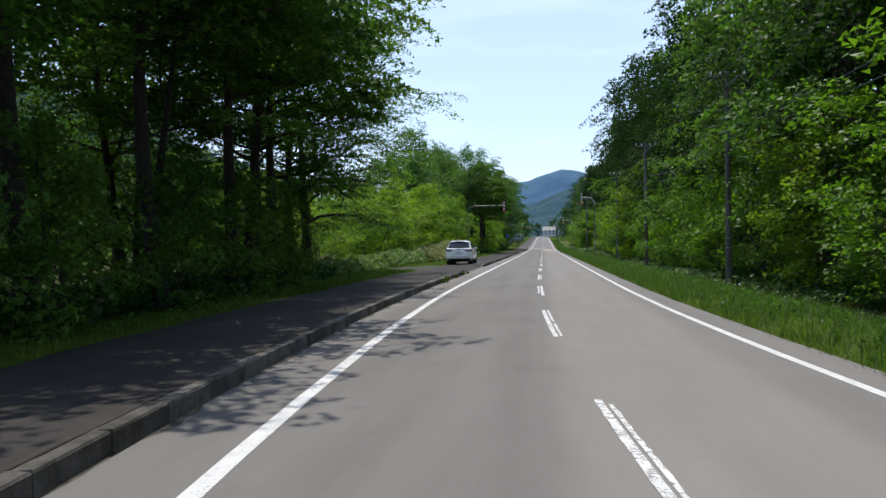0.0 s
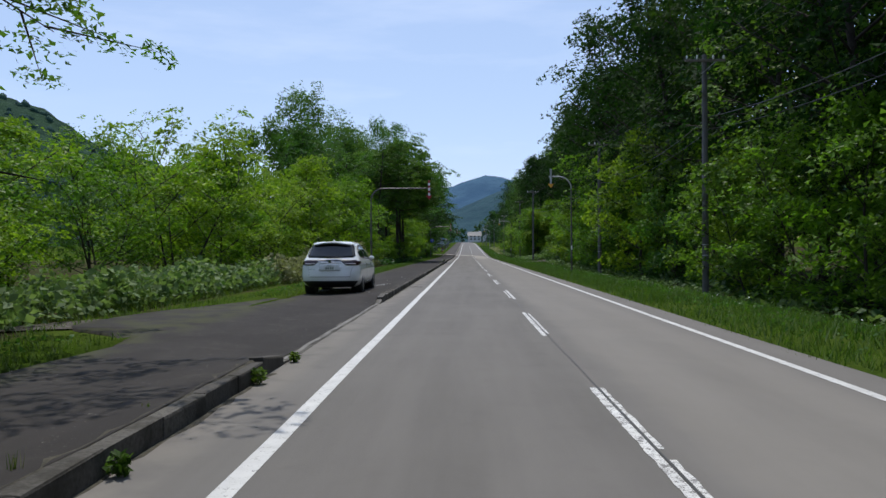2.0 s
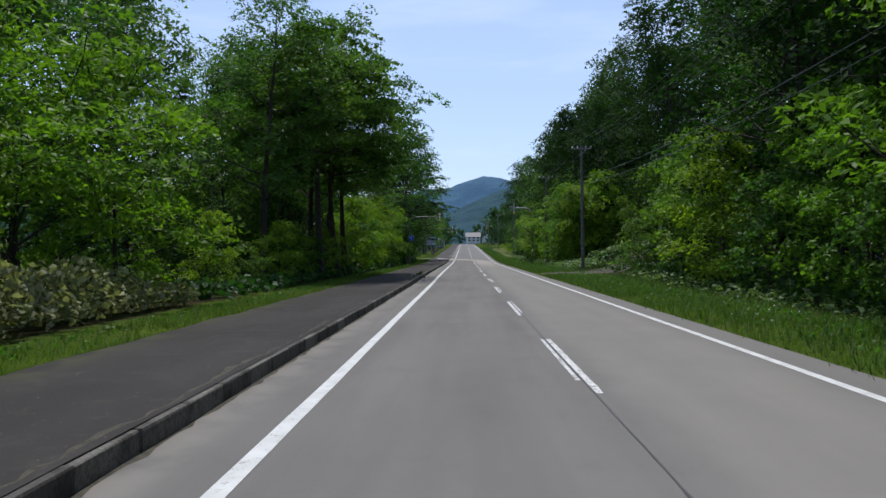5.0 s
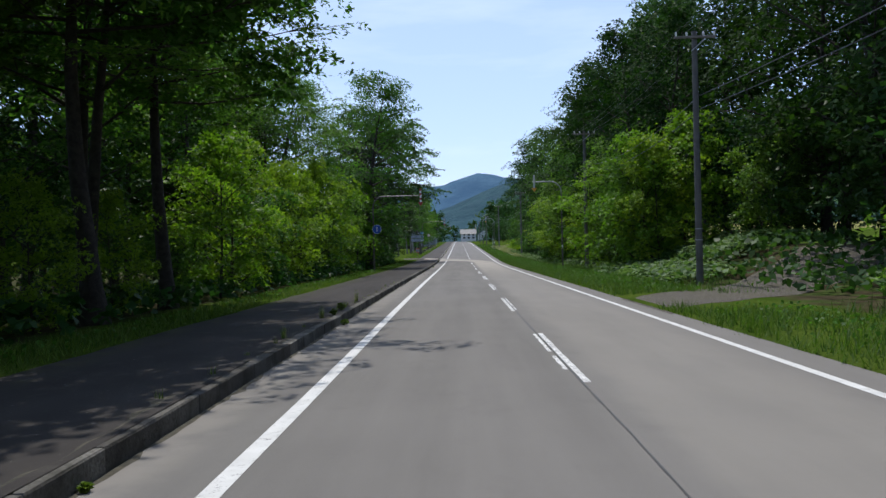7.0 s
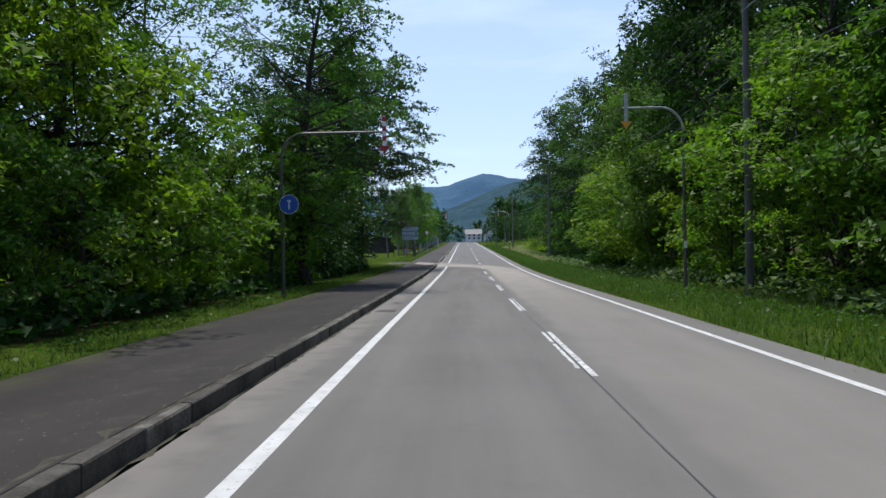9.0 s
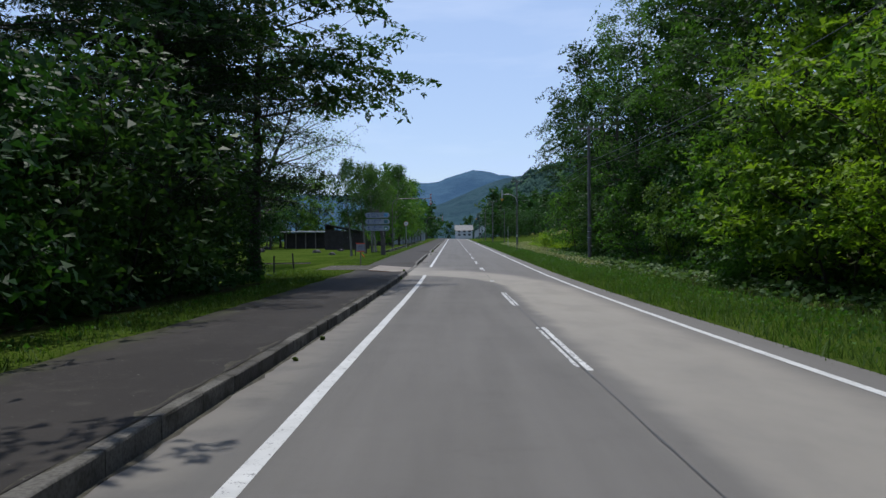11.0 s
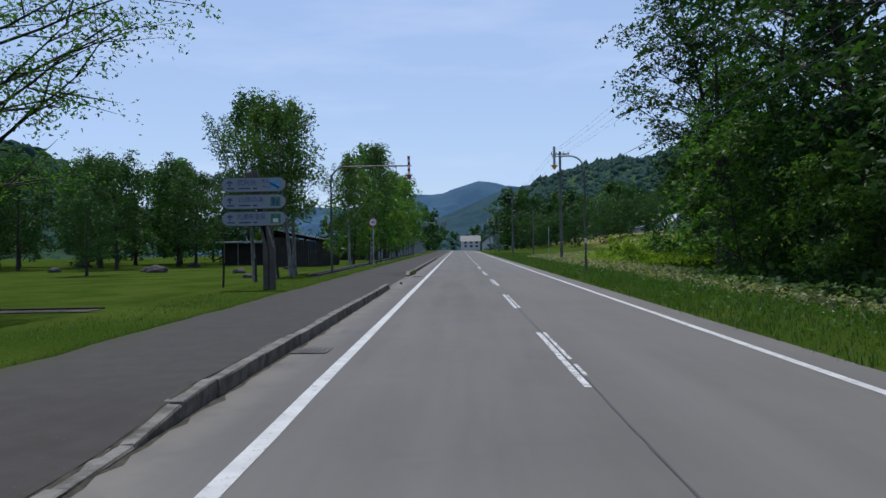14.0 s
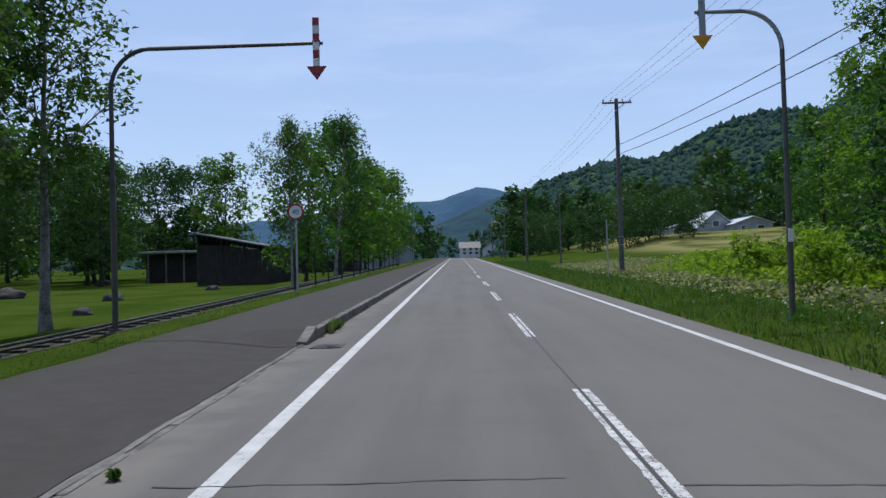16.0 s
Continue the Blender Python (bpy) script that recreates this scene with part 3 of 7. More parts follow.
def tree(name, seed, H, r, base, spread, limbs, leaf_size, per, mat, bark, label, top=0.35, rise=0.35, sub=5, cr=0.75, cz=0.35, lean=0.02, fullness=1.0, stems=1, fork=0.0, kind_word="tree", sag=0.0, leaf_flat=0.7, simple=False, twigs=True, open_fork=1.35, pad=0.6, twig_sag=None):
    """A broad-leaved tree: wandering trunk, limbs, twigs, and clumps of leaves on them."""
    rng = np.random.default_rng(seed)
    wood, spots = [], []
    for s in range(stems):
        d0 = np.array([rng.normal(0, lean), rng.normal(0, lean), 1.0])
        p0 = np.zeros(3)
        if stems > 1:
            a = 2 * np.pi * s / stems + rng.uniform(0, 1)
            d0 = np.array([0.35 * np.cos(a), 0.35 * np.sin(a), 1.0])
            p0 = np.array([0.12 * np.cos(a), 0.12 * np.sin(a), 0])
        h = H * (rng.uniform(0.8, 1.0) if s else 1.0)
        if fork:
            # one trunk up to the fork, then rising stems
            if s == 0:
                d0 = np.array([0.05, 0.02, 1.0])
            T = np.concatenate([np.array([[0, 0, -0.25], [0.03, 0.02, fork * 0.5]]), line_of(rng, np.array([0.02, 0.0, fork * (1 + 0.12 * s)]), d0 * np.array([open_fork, open_fork, 1]), h - fork, 10, 0.25, 0.04)])
        else:
            T = line_of(rng, p0 - np.array([0, 0, 0.25]), d0, h, 12, 0.15, 0.035)
        rad = (r / (stems ** 0.5 if not fork else 1 + 0.04 * s)) * (1 - np.linspace(0, 1, 12) ** 0.9 * 0.93)
        rad[0] *= 1.45
        wood.append(tube(T, rad, 9))
        m = limbs // stems
        for i in range(m):
            f = base + (0.99 - base) * (i + rng.uniform(0.1, 0.9)) / m
            k = f * 11
            j = min(int(k), 10)
            p = T[j] + (T[j + 1] - T[j]) * (k - j)
            az = 2.39996 * i + rng.uniform(-0.5, 0.5) + s
            g = (f - base) / (1 - base)
            width = spread * (0.72 + 0.28 * min(1, 2.5 * g)) * max(top * 0.6, math.sqrt(max(0, 1 - (0.95 * g) ** 2.6))) * rng.uniform(0.7, 1.2)
            el = rise + 0.7 * g ** 2.2 + rng.uniform(-0.15, 0.15)
            d = np.array([math.cos(az) * math.cos(el), math.sin(az) * math.cos(el), math.sin(el)])
            L = line_of(rng, p, d, width, 6, 0.25 - sag, 0.07)
            r0 = max(0.018, rad[j] * 0.42)
            wood.append(tube(L, np.linspace(r0, 0.012, 6), 4))
            for q in range(sub):
                e = 0.3 + 0.7 * (q + rng.uniform(0, 0.8)) / sub
                kk = min(int(e * 5), 4)
                b = L[kk] + (L[kk + 1] - L[kk]) * (e * 5 - kk)
                side = 1 if q % 2 else -1
                ax = L[kk + 1] - L[kk]
                ax = ax / np.linalg.norm(ax)
                dd = ax * 0.7 + side * np.cross(ax, (0, 0, 1)) * 0.8 + rng.normal(0, 0.2, 3)
                S = line_of(rng, b, dd, width * rng.uniform(0.25, 0.45), 3, -(sag if twig_sag is None else twig_sag), 0.1)
                if twigs:
                    wood.append(tube(S[::2], (r0 * 0.4, 0.006), 3))
                spots += [S[1], S[2]]
            spots += [L[5]]
        spots.append(T[-1])
    C, N = [], []
    for p in spots:
        if rng.uniform() > fullness:
            continue
        q, w = spray(rng, p, max(3, int(per * rng.uniform(0.5, 1.5))), cr * rng.uniform(0.6, 1.25), cz * rng.uniform(0.6, 1.3), pad)
        C.append(q)
        N.append(w)
    C, N = np.concatenate(C), np.concatenate(N)
    C[:, 2] = np.maximum(C[:, 2], 0.05)
    root = thing(name, (0, 0, -500), label, kind_word)
    raw("trunk", *joined(wood), bark, root, smooth_shade=True)
    raw("crown", *leaves(C, rng, leaf_size, flat=leaf_flat, simple=simple, facing=N), mat, root)
    return root


def conifer(name, seed, H, r, spread, mat, label, rows=17, base=0.22):
    rng = np.random.default_rng(seed)
    T = line_of(rng, np.array([0, 0, -0.2]), np.array([0, 0, 1.0]), H, 10, 0.05, 0.01)
    wood = [tube(T, r * (1 - np.linspace(0, 0.96, 10)), 8)]
    C = []
    for i in range(rows):
        f = base + (0.98 - base) * i / rows
        for j in range(6):
            az = rng.uniform(0, 6.283)
            w = spread * (1 - f) ** 0.5 * rng.uniform(0.6, 1.2) * (0.75 + 0.25 * min(1, f * 4)) + 0.2
            p = np.array([np.interp(f * 9, range(10), T[:, c]) for c in range(3)])
            d = np.array([math.cos(az), math.sin(az), 0.12])
            L = line_of(rng, p, d, w, 6, -0.25, 0.06)
            wood.append(tube(L, np.linspace(0.04 * (1 - f) + 0.012, 0.006, 6), 4))
            for e in np.linspace(0.15, 1, max(3, int(w * 2.6))):
                q = np.array([np.interp(e * 5, range(6), L[:, c]) for c in range(3)])
                C.append(clump(rng, q - np.array([0, 0, 0.12]), 24, 0.40, 0.20))
    C = np.concatenate(C)
    root = thing(name, (0, 0, -500), label, "tree")
    raw("trunk", *joined(wood), BARK, root, smooth_shade=True)
    raw("crown", *leaves(C, rng, 0.20, 0.5, 0.35, 0.2, simple=True), mat, root)
    return root


oak_a = tree("broadleaf_tree", 1, 14.5, 0.24, 0.12, 5.0, 42, 0.20, 34, LEAF, BARK, "tall broad-leaved roadside tree in full fresh green leaf", cr=0.98, cz=0.10, leaf_flat=0.6, simple=True)
oak_b = tree("broadleaf_tree", 2, 16.5, 0.28, 0.16, 4.8, 34, 0.24, 27, LEAF_SHADED, BARK, "tall forest tree with a straight trunk, leaves coloured for deep shade", cr=1.05, cz=0.10, leaf_flat=0.6, simple=True)
oak_c = tree("broadleaf_tree", 3, 11.5, 0.18, 0.08, 4.3, 36, 0.19, 32, LEAF, BARK, "middling broad-leaved tree with leafy low branches", cr=0.9, cz=0.10, leaf_flat=0.6, simple=True)
far_oak = tree("broadleaf_tree", 8, 11.5, 0.18, 0.08, 4.3, 28, 0.34, 15, LEAF, BARK, "leafy round-headed tree standing far off", cr=1.0, cz=0.14, leaf_flat=0.55, simple=True, twigs=False)
oak_d = tree("broadleaf_tree", 4, 15.5, 0.20, 0.28, 3.9, 26, 0.16, 36, LEAF, BARK, "slender tall tree with an airy green crown", fullness=0.8, cr=0.85, cz=0.10, leaf_flat=0.6, simple=True)
airy_dark = tree("broadleaf_tree", 24, 16.0, 0.22, 0.30, 4.2, 26, 0.19, 30, LEAF_DARK, BARK, "tall airy dark tree with level boughs", fullness=0.75, cr=0.8, cz=0.08, rise=0.08, leaf_flat=0.6, simple=True, pad=0.15)
oak_e = tree("broadleaf_tree", 5, 16.5, 0.36, 0.13, 5.2, 38, 0.20, 46, LEAF, BARK, "old broad-leaved tree with a thick dark trunk", cr=1.05, cz=0.09, rise=0.15, leaf_flat=0.65, sub=6, simple=True, fullness=0.95, pad=0.4)
high_tree = tree("broadleaf_tree", 9, 15.5, 0.30, 0.52, 6.6, 30, 0.25, 58, LEAF, BARK, "tall tree whose high crown shades the footway", cr=1.1, cz=0.09, rise=0.12, top=0.8, leaf_flat=0.6, sub=6, simple=True, pad=0.3)
high_dark = tree("broadleaf_tree", 19, 15.0, 0.30, 0.45, 6.4, 30, 0.25, 46, LEAF_DARK, BARK, "tall tree with a high dense dark crown", cr=1.1, cz=0.09, rise=0.12, top=0.8, leaf_flat=0.6, sub=6, simple=True, pad=0.3)
tall_tree = tree("broadleaf_tree", 7, 21.0, 0.32, 0.10, 5.6, 46, 0.30, 18, LEAF_DARK, BARK, "very tall broad-leaved tree of the wood", cr=1.25, cz=0.12, leaf_flat=0.62, simple=True, twigs=False)
wood_tree = tree("broadleaf_tree", 6, 18.5, 0.28, 0.10, 4.8, 20, 0.52, 14, LEAF_SHADED, BARK, "tall tree deep in the wood, its shade put into the leaf colour", cr=1.4, cz=0.35, sub=4, leaf_flat=0.4, simple=True, twigs=False)
young_a = tree("young_tree", 11, 5.6, 0.07, 0.06, 2.4, 20, 0.16, 24, LEAF_BRIGHT, BARK, "young bright green tree at the forest edge", cr=0.62, cz=0.06, leaf_flat=0.6, simple=True)
young_b = tree("young_tree", 12, 4.2, 0.05, 0.04, 2.0, 18, 0.15, 22, LEAF, BARK, "leafy young tree at the forest edge", cr=0.55, cz=0.06, stems=2, leaf_flat=0.6, simple=True)
young_c = tree("young_tree", 13, 5.8, 0.09, 0.10, 3.2, 24, 0.14, 30, LEAF_BRIGHT, BARK, "spreading young tree with yellow-green leaves", top=0.6, cr=0.7, cz=0.06, stems=3, leaf_flat=0.65, simple=True, pad=0.25)
bush_a = tree("bush", 21, 1.7, 0.03, 0.03, 1.3, 14, 0.14, 15, LEAF, BARK, "low leafy green bush", stems=4, cr=0.42, cz=0.06, kind_word="bush", sub=3, leaf_flat=0.6, simple=True)
bush_b = tree("bush", 22, 1.3, 0.03, 0.03, 1.2, 12, 0.15, 15, LEAF_BRIGHT, BARK, "low bright yellow-green bush", stems=4, cr=0.42, cz=0.06, kind_word="bush", sub=3, leaf_flat=0.6, simple=True)
spruce = conifer("conifer", 31, 15, 0.22, 5.4, NEEDLE, "dark drooping conifer beside the footway")
bare = tree("sparse_tree", 41, 12.2, 0.27, 0.22, 5.4, 56, 0.105, 34, LEAF, BARK, "lone park tree with dark rising limbs and thin leaf", rise=0.25, top=0.8, sub=6, cr=0.75, cz=0.15, fullness=0.9, stems=4, fork=2.3, simple=True, open_fork=1.75, pad=0.2, leaf_flat=0.5)
spread_tree = tree("spreading_tree", 45, 12.0, 0.34, 0.27, 7.4, 26, 0.13, 62, LEAF, BARK, "spreading tree with long arching limbs over the footway", rise=0.72, top=0.8, sub=10, cr=0.75, cz=0.05, sag=1.25, twig_sag=0.2, pad=0.12, simple=True)
birch = tree("birch_tree", 42, 9.0, 0.13, 0.33, 2.4, 24, 0.14, 28, LEAF_BIRCH, BARK_PALE, "slender birch with a pale leaning trunk", rise=0.7, cr=0.55, cz=0.15, lean=0.10, leaf_flat=0.4, simple=True, fullness=0.85, pad=0.9)
park = tree("park_tree", 43, 11.5, 0.24, 0.16, 5.6, 24, 0.30, 24, LEAF_DARK, BARK, "round dark green park tree on the lawn", top=0.7, cr=1.2, cz=0.15, leaf_flat=0.5, simple=True, twigs=False)
dark_young = tree("young_tree", 14, 6.2, 0.08, 0.03, 3.0, 21, 0.22, 15, LEAF_DARK, BARK, "dense dark young tree in deep shade", cr=0.8, cz=0.15, stems=3, leaf_flat=0.5, simple=True, twigs=False)
over = tree("broadleaf_tree", 46, 12.5, 0.24, 0.48, 6.4, 18, 0.15, 44, LEAF, BARK, "dark tree with lacy boughs reaching over the road", rise=0.15, top=0.8, sub=7, cr=0.75, cz=0.06, sag=0.1, simple=True, pad=0.2)
thick = tree("broadleaf_tree", 47, 12.0, 0.22, 0.36, 5.6, 24, 0.19, 38, LEAF, BARK, "tree with a dense dark crown above the footway", rise=0.2, top=0.8, sub=5, cr=0.95, cz=0.10, fullness=0.9, simple=True, pad=0.4)
far_tree = tree("distant_tree", 44, 8.5, 0.2, 0.05, 4.6, 12, 0.75, 11, LEAF_DARK, BARK, "distant leafy tree below the hills", cr=1.3, cz=0.4, sub=3, leaf_flat=0.4, simple=True, twigs=False)

KINDS = {"Q": airy_dark, "H": high_tree, "h": high_dark, "K": far_oak, "T": tall_tree, "A": oak_a, "B": oak_b, "C": oak_c, "D": oak_d, "a": young_a, "b": young_b, "c": young_c, "u": bush_a, "v": bush_b, "S": spruce, "P": park, "F": far_tree, "I": birch, "L": bare, "E": oak_e, "W": wood_tree, "X": spread_tree, "d": dark_young, "O": over, "o": thick}
used = set()
rnd = random.Random(5)


def plant(kind, x, y, scale=1.0, turn=None, group=""):
    src = KINDS[kind]
    m = Matrix.Translation((x, y, gz(x, y) - 0.02)) @ Matrix.Rotation(rnd.uniform(0, 6.28) if turn is None else turn, 4, "Z") @ Matrix.Diagonal((scale, scale, scale * rnd.uniform(0.94, 1.06), 1))
    if kind in used:
        ob = src.copy()
        scene.collection.objects.link(ob)
        for ch in src.children:
            c = ch.copy()
            scene.collection.objects.link(c)
            c.parent = ob
    else:
        ob = src
        used.add(kind)
    ob.matrix_world = m
    if group:
        ob["group"] = group
    return ob


# right-hand wood: tall wall of trees, young growth before it
def right_wood():
    y, i = -12.0, 0
    while y < 238:
        u = 12.0 + rnd.uniform(-0.8, 1.0)
        if 112 < y < 146:
            u += 4.0
        if not 115 < y < 126:
            plant(("AABAAB" if y < 30 else "ABABBA" if y < 58 else "BBBBBB" if y < 96 else "BBABAB" if 90 < y < 146 else "BCBBCB" if 146 <= y < 186 else "BBCBQC" if y < 212 else "QDQBDQ")[i % 6], u + ctr(y), y, rnd.uniform(0.95, 1.15) * (0.9 if 146 <= y < 186 else 1.0), group="trees of the wood")
        if 80 < y < 200:
            plant("T", u + 5.0 + rnd.uniform(-1, 1), y + 2.5, rnd.uniform(0.9, 1.1), group="trees of the wood")
        elif y < 196 or i % 3 == 0:
            plant("W", u + 5.0 + rnd.uniform(-1, 1) + ctr(y), y + 2.5, rnd.uniform(1.0, 1.2), group="trees of the wood")
        if i % 3 == 1 and y < 200:
            plant("W", u + 10.0 + rnd.uniform(-1, 1) + ctr(y), y + 0.5, rnd.uniform(1.0, 1.2), group="trees of the wood")
        y += rnd.uniform(5.4, 6.8)
        i += 1
    for u, y, k, s in ((12.8, 243, "B", 0.95), (11.6, 240.5, "Q", 0.95), (15.0, 249.5, "Q", 0.8), (17.5, 246, "B", 0.9), (18, 257, "A", 0.85), (12.6, 249, "d", 0.9), (15.5, 255.5, "a", 1.0)):
        plant(k, u, y, s, group="trees of the wood")
    for u, y, k, s in ((29, 284, "K", 1.05), (33, 278, "K", 0.85), (37, 290, "K", 0.95), (41, 281, "K", 1.1), (31, 296, "K", 0.95), (46, 292, "K", 1.0), (36, 303, "K", 1.0), (52, 284, "K", 1.0), (46, 306, "K", 1.1), (56, 300, "K", 1.1), (26, 352, "d", 1.35), (30, 357, "d", 1.5), (34, 351, "d", 1.3), (22, 362, "d", 1.3), (38, 360, "d", 1.2), (14, 372, "d", 1.2), (17, 380, "d", 1.3), (60, 366, "d", 1.4), (64, 360, "d", 1.5), (66, 372, "K", 0.9), (72, 362, "K", 1.0), (79, 370, "K", 0.9)):
        plant(k, u, y, s, group="trees at the field's edge")
    for u, y, s in ((13.5, 114, 1.2), (15.5, 119, 1.3), (15.8, 123.5, 1.2), (16.5, 128, 1.3), (17, 133, 1.3), (16.5, 138, 1.3), (16, 143, 1.3), (18.5, 116, 1.5), (19, 122, 1.5), (18, 128, 1.4), (24, 119, 1.6), (24, 126, 1.6)):
        plant("d", u, y, s, group="dark young trees in the wood")
    for k in range(11):
        plant("d", 12.6 + rnd.uniform(-0.6, 0.8), 194 + 4.2 * k, rnd.uniform(0.8, 1.1), group="dark young trees in the wood")
    y, i = -6.0, 0
    while y < 236:
        if not 112 < y < 141 and not (196 < y < 234 and i % 2):
            plant("bdb"[i % 3] if y > 196 else "abaabacba"[i % 9], 9.7 + rnd.uniform(-0.6, 0.7) + ctr(y), y, rnd.uniform(0.85, 1.45), group="young growth at the wood's edge")
        y += rnd.uniform(3.1, 4.6)
        i += 1
    for u, y, k, s in ((8.7, 116.6, "b", 0.85), (9.3, 82.0, "a", 1.0), (10.2, 78.5, "b", 1.3), (13.6, 139, "b", 1.1), (11.0, 144, "a", 1.3), (8.8, 143.5, "a", 1.2), (9.0, 146, "b", 1.5), (9.4, 151, "c", 1.1), (9.2, 172, "b", 1.5), (9.0, 177, "c", 1.1), (9.2, 182, "b", 1.4), (9.0, 187, "b", 1.2)):
        plant(k, u, y, s, group="young growth at the wood's edge")
    for i in range(14):
        plant("v", 8.6 + 9.0 * rnd.random(), 248 + 15 * rnd.random(), rnd.uniform(0.7, 1.1), group="bright bushes at the field's edge")


def left_wood():
    for y, u, k, s in [(-8, -9.0, "A", 1.0), (4, -9.7, "E", 0.85), (6.5, -9.8, "O", 0.7), (15.5, -9.8, "O", 0.74), (9.0, -8.7, "H", 0.76), (13.6, -8.6, "H", 0.78), (18.4, -8.7, "H", 0.76), (23.2, -8.9, "H", 0.74), (19.5, -12.6, "o", 0.9), (20.8, -9.2, "O", 0.78), (25, -10.4, "E", 0.8), (27.5, -9.9, "O", 0.85), (33.5, -11.9, "X", 0.95), (34.1, -11.2, "X", 0.9)]:
        plant(k, u + ctr(y), y, s, (2.4 if y < 34 else 0.7) if k == "X" else None, group="trees of the wood")
    for i, y in enumerate(np.arange(-10, 30, 4.5)):
        plant("C", (-13.6 if i % 2 else -16.0) + rnd.uniform(-0.6, 0.6) + ctr(y), y, 0.78, group="trees of the wood")
        plant("b" if i % 2 else "K", -20 + rnd.uniform(-1, 1) + ctr(y), y + 2, 0.6, group="trees of the wood")
        if y < 26:
            plant("b", -8.8 + rnd.uniform(-.3, .4) + ctr(y), y + 2, 0.75, group="young growth at the wood's edge")
            plant("u", -8.0 + ctr(y), y, 0.8, group="young growth at the wood's edge")
    # open ground behind the lay-by
    for u, y, k, s in [(-13, 43, "c", 0.8), (-16.5, 49, "c", 0.85), (-15.0, 55, "c", 1.0), (-13.9, 60, "c", 1.25), (-13, 63, "a", 1.0), (-18, 68, "c", 1.1), (-12.5, 71, "c", 0.9),
                       (-12.5, 82, "a", 1.3), (-12.0, 88, "c", 1.15), (-10.6, 92, "a", 1.2), (-13.5, 86, "a", 1.35), (-15.5, 80, "c", 1.2), (-17.5, 74, "a", 1.3), (-19, 86, "c", 1.3), (-22, 52, "c", 1.2), (-24, 62, "K", 0.6), (-25, 75, "K", 0.6), (-20, 82, "K", 0.62), (-19, 56, "a", 1.1), (-25, 50, "K", 0.6), (-29, 58, "K", 0.7), (-30, 70, "K", 0.7), (-21, 92, "K", 0.7), (-27, 86, "K", 0.75), (-16, 92, "a", 1.2), (-20, 44, "a", 1.1), (-26, 40, "K", 0.6), (-35, 64, "K", 0.7), (-34, 50, "K", 0.7), (-14.5, 76, "a", 1.0), (-16, 66, "a", 1.0)]:
        plant(k, u, y, s, group="young trees behind the lay-by")
    # wood between the lay-by and the park
    for y, u, k, s in [(97, -16.0, "C", 1.0), (111, -18.5, "A", 0.95), (100, -20.0, "C", 1.1), (131, -18.0, "A", 1.1), (138, -19.0, "A", 1.15), (145, -18.0, "A", 1.1), (152, -18.5, "A", 1.1), (158, -18.0, "A", 1.0), (147, -12.6, "O", 0.9), (136, -13.5, "D", 0.9), (105, -16.4, "A", 1.1), (107.5, -10.6, "D", 0.95), (113.5, -14.5, "C", 0.8), (121, -11.1, "D", 1.0), (112.0, -8.7, "H", 0.76), (116.5, -8.6, "H", 0.76), (121.0, -8.8, "H", 0.72), (118.2, -9.6, "O", 0.85), (128, -14.5, "D", 0.95), (134, -15.4, "D", 0.9), (140, -15.5, "A", 0.9),
                       (146, -14, "A", 0.95), (152, -12.8, "E", 0.8), (159, -13.5, "D", 0.9), (164.5, -8.5, "E", 0.9)]:
        plant(k, u, y, s, group="trees of the wood")
    for i, y in enumerate(np.arange(119, 168, 5.5)):
        if i % 2 or y < 125:
            plant("DBDW"[i % 4], -17.0 + rnd.uniform(-1, 1), y + 2, rnd.uniform(0.75, 0.9), group="trees of the wood")
        plant("WK"[i % 2], -23.0 + rnd.uniform(-1, 1), y, rnd.uniform(0.6, 0.75), group="trees of the wood")
    for i, y in enumerate(np.arange(100, 166, 5.0)):
        plant("d", -15.5 + 2.0 * (i % 2) + rnd.uniform(-0.6, 0.6), y, rnd.uniform(0.55, 0.75), group="dark young trees in the wood")
    for i, y in enumerate(np.arange(97, 166, 3.6)):
        plant("abaaba"[i % 6], (-9.9 if 146 < y < 160 else -9.3) + rnd.uniform(-0.4, 0.4), y, rnd.uniform(0.8, 1.15) if y > 124 else 0.45, group="young growth at the wood's edge")
    for u, y, s in [(-11.0, 176, 0.9), (-9.9, 183.0, 1.0), (-11.4, 189.5, 1.1)]:
        plant("S", u, y, s, group="conifers by the park")
    for u, y, s in [(-8.9, 170.5, 0.75), (-10.5, 172.5, 0.8), (-9.3, 174.5, 0.85), (-11.2, 176.5, 0.85), (-9.4, 178.5, 0.9), (-11.5, 181, 0.85), (-9.6, 182.6, 0.8), (-13, 185, 1.2), (-10.8, 186.5, 0.7), (-9.9, 190.2, 0.5), (-10.6, 192.0, 0.45), (-14, 179, 1.1), (-15, 173, 1.1), (-17, 183, 1.1)]:
        plant("d", u, y, s, group="dark young trees by the park")
    for u, y, s in [(-15, 170, 0.4), (-18, 178, 0.4), (-22, 174, 0.42)]:
        plant("W", u, y, s, group="trees of the wood")
    plant("S", -12.6, 194.6, 1.05, 0.9, group="conifers by the park")
    plant("h", -9.5, 191.6, 0.91, 4.0, group="trees of the wood")
    plant("h", -11.0, 187.0, 0.95, 2.1, group="trees of the wood")


right_wood()
left_wood()
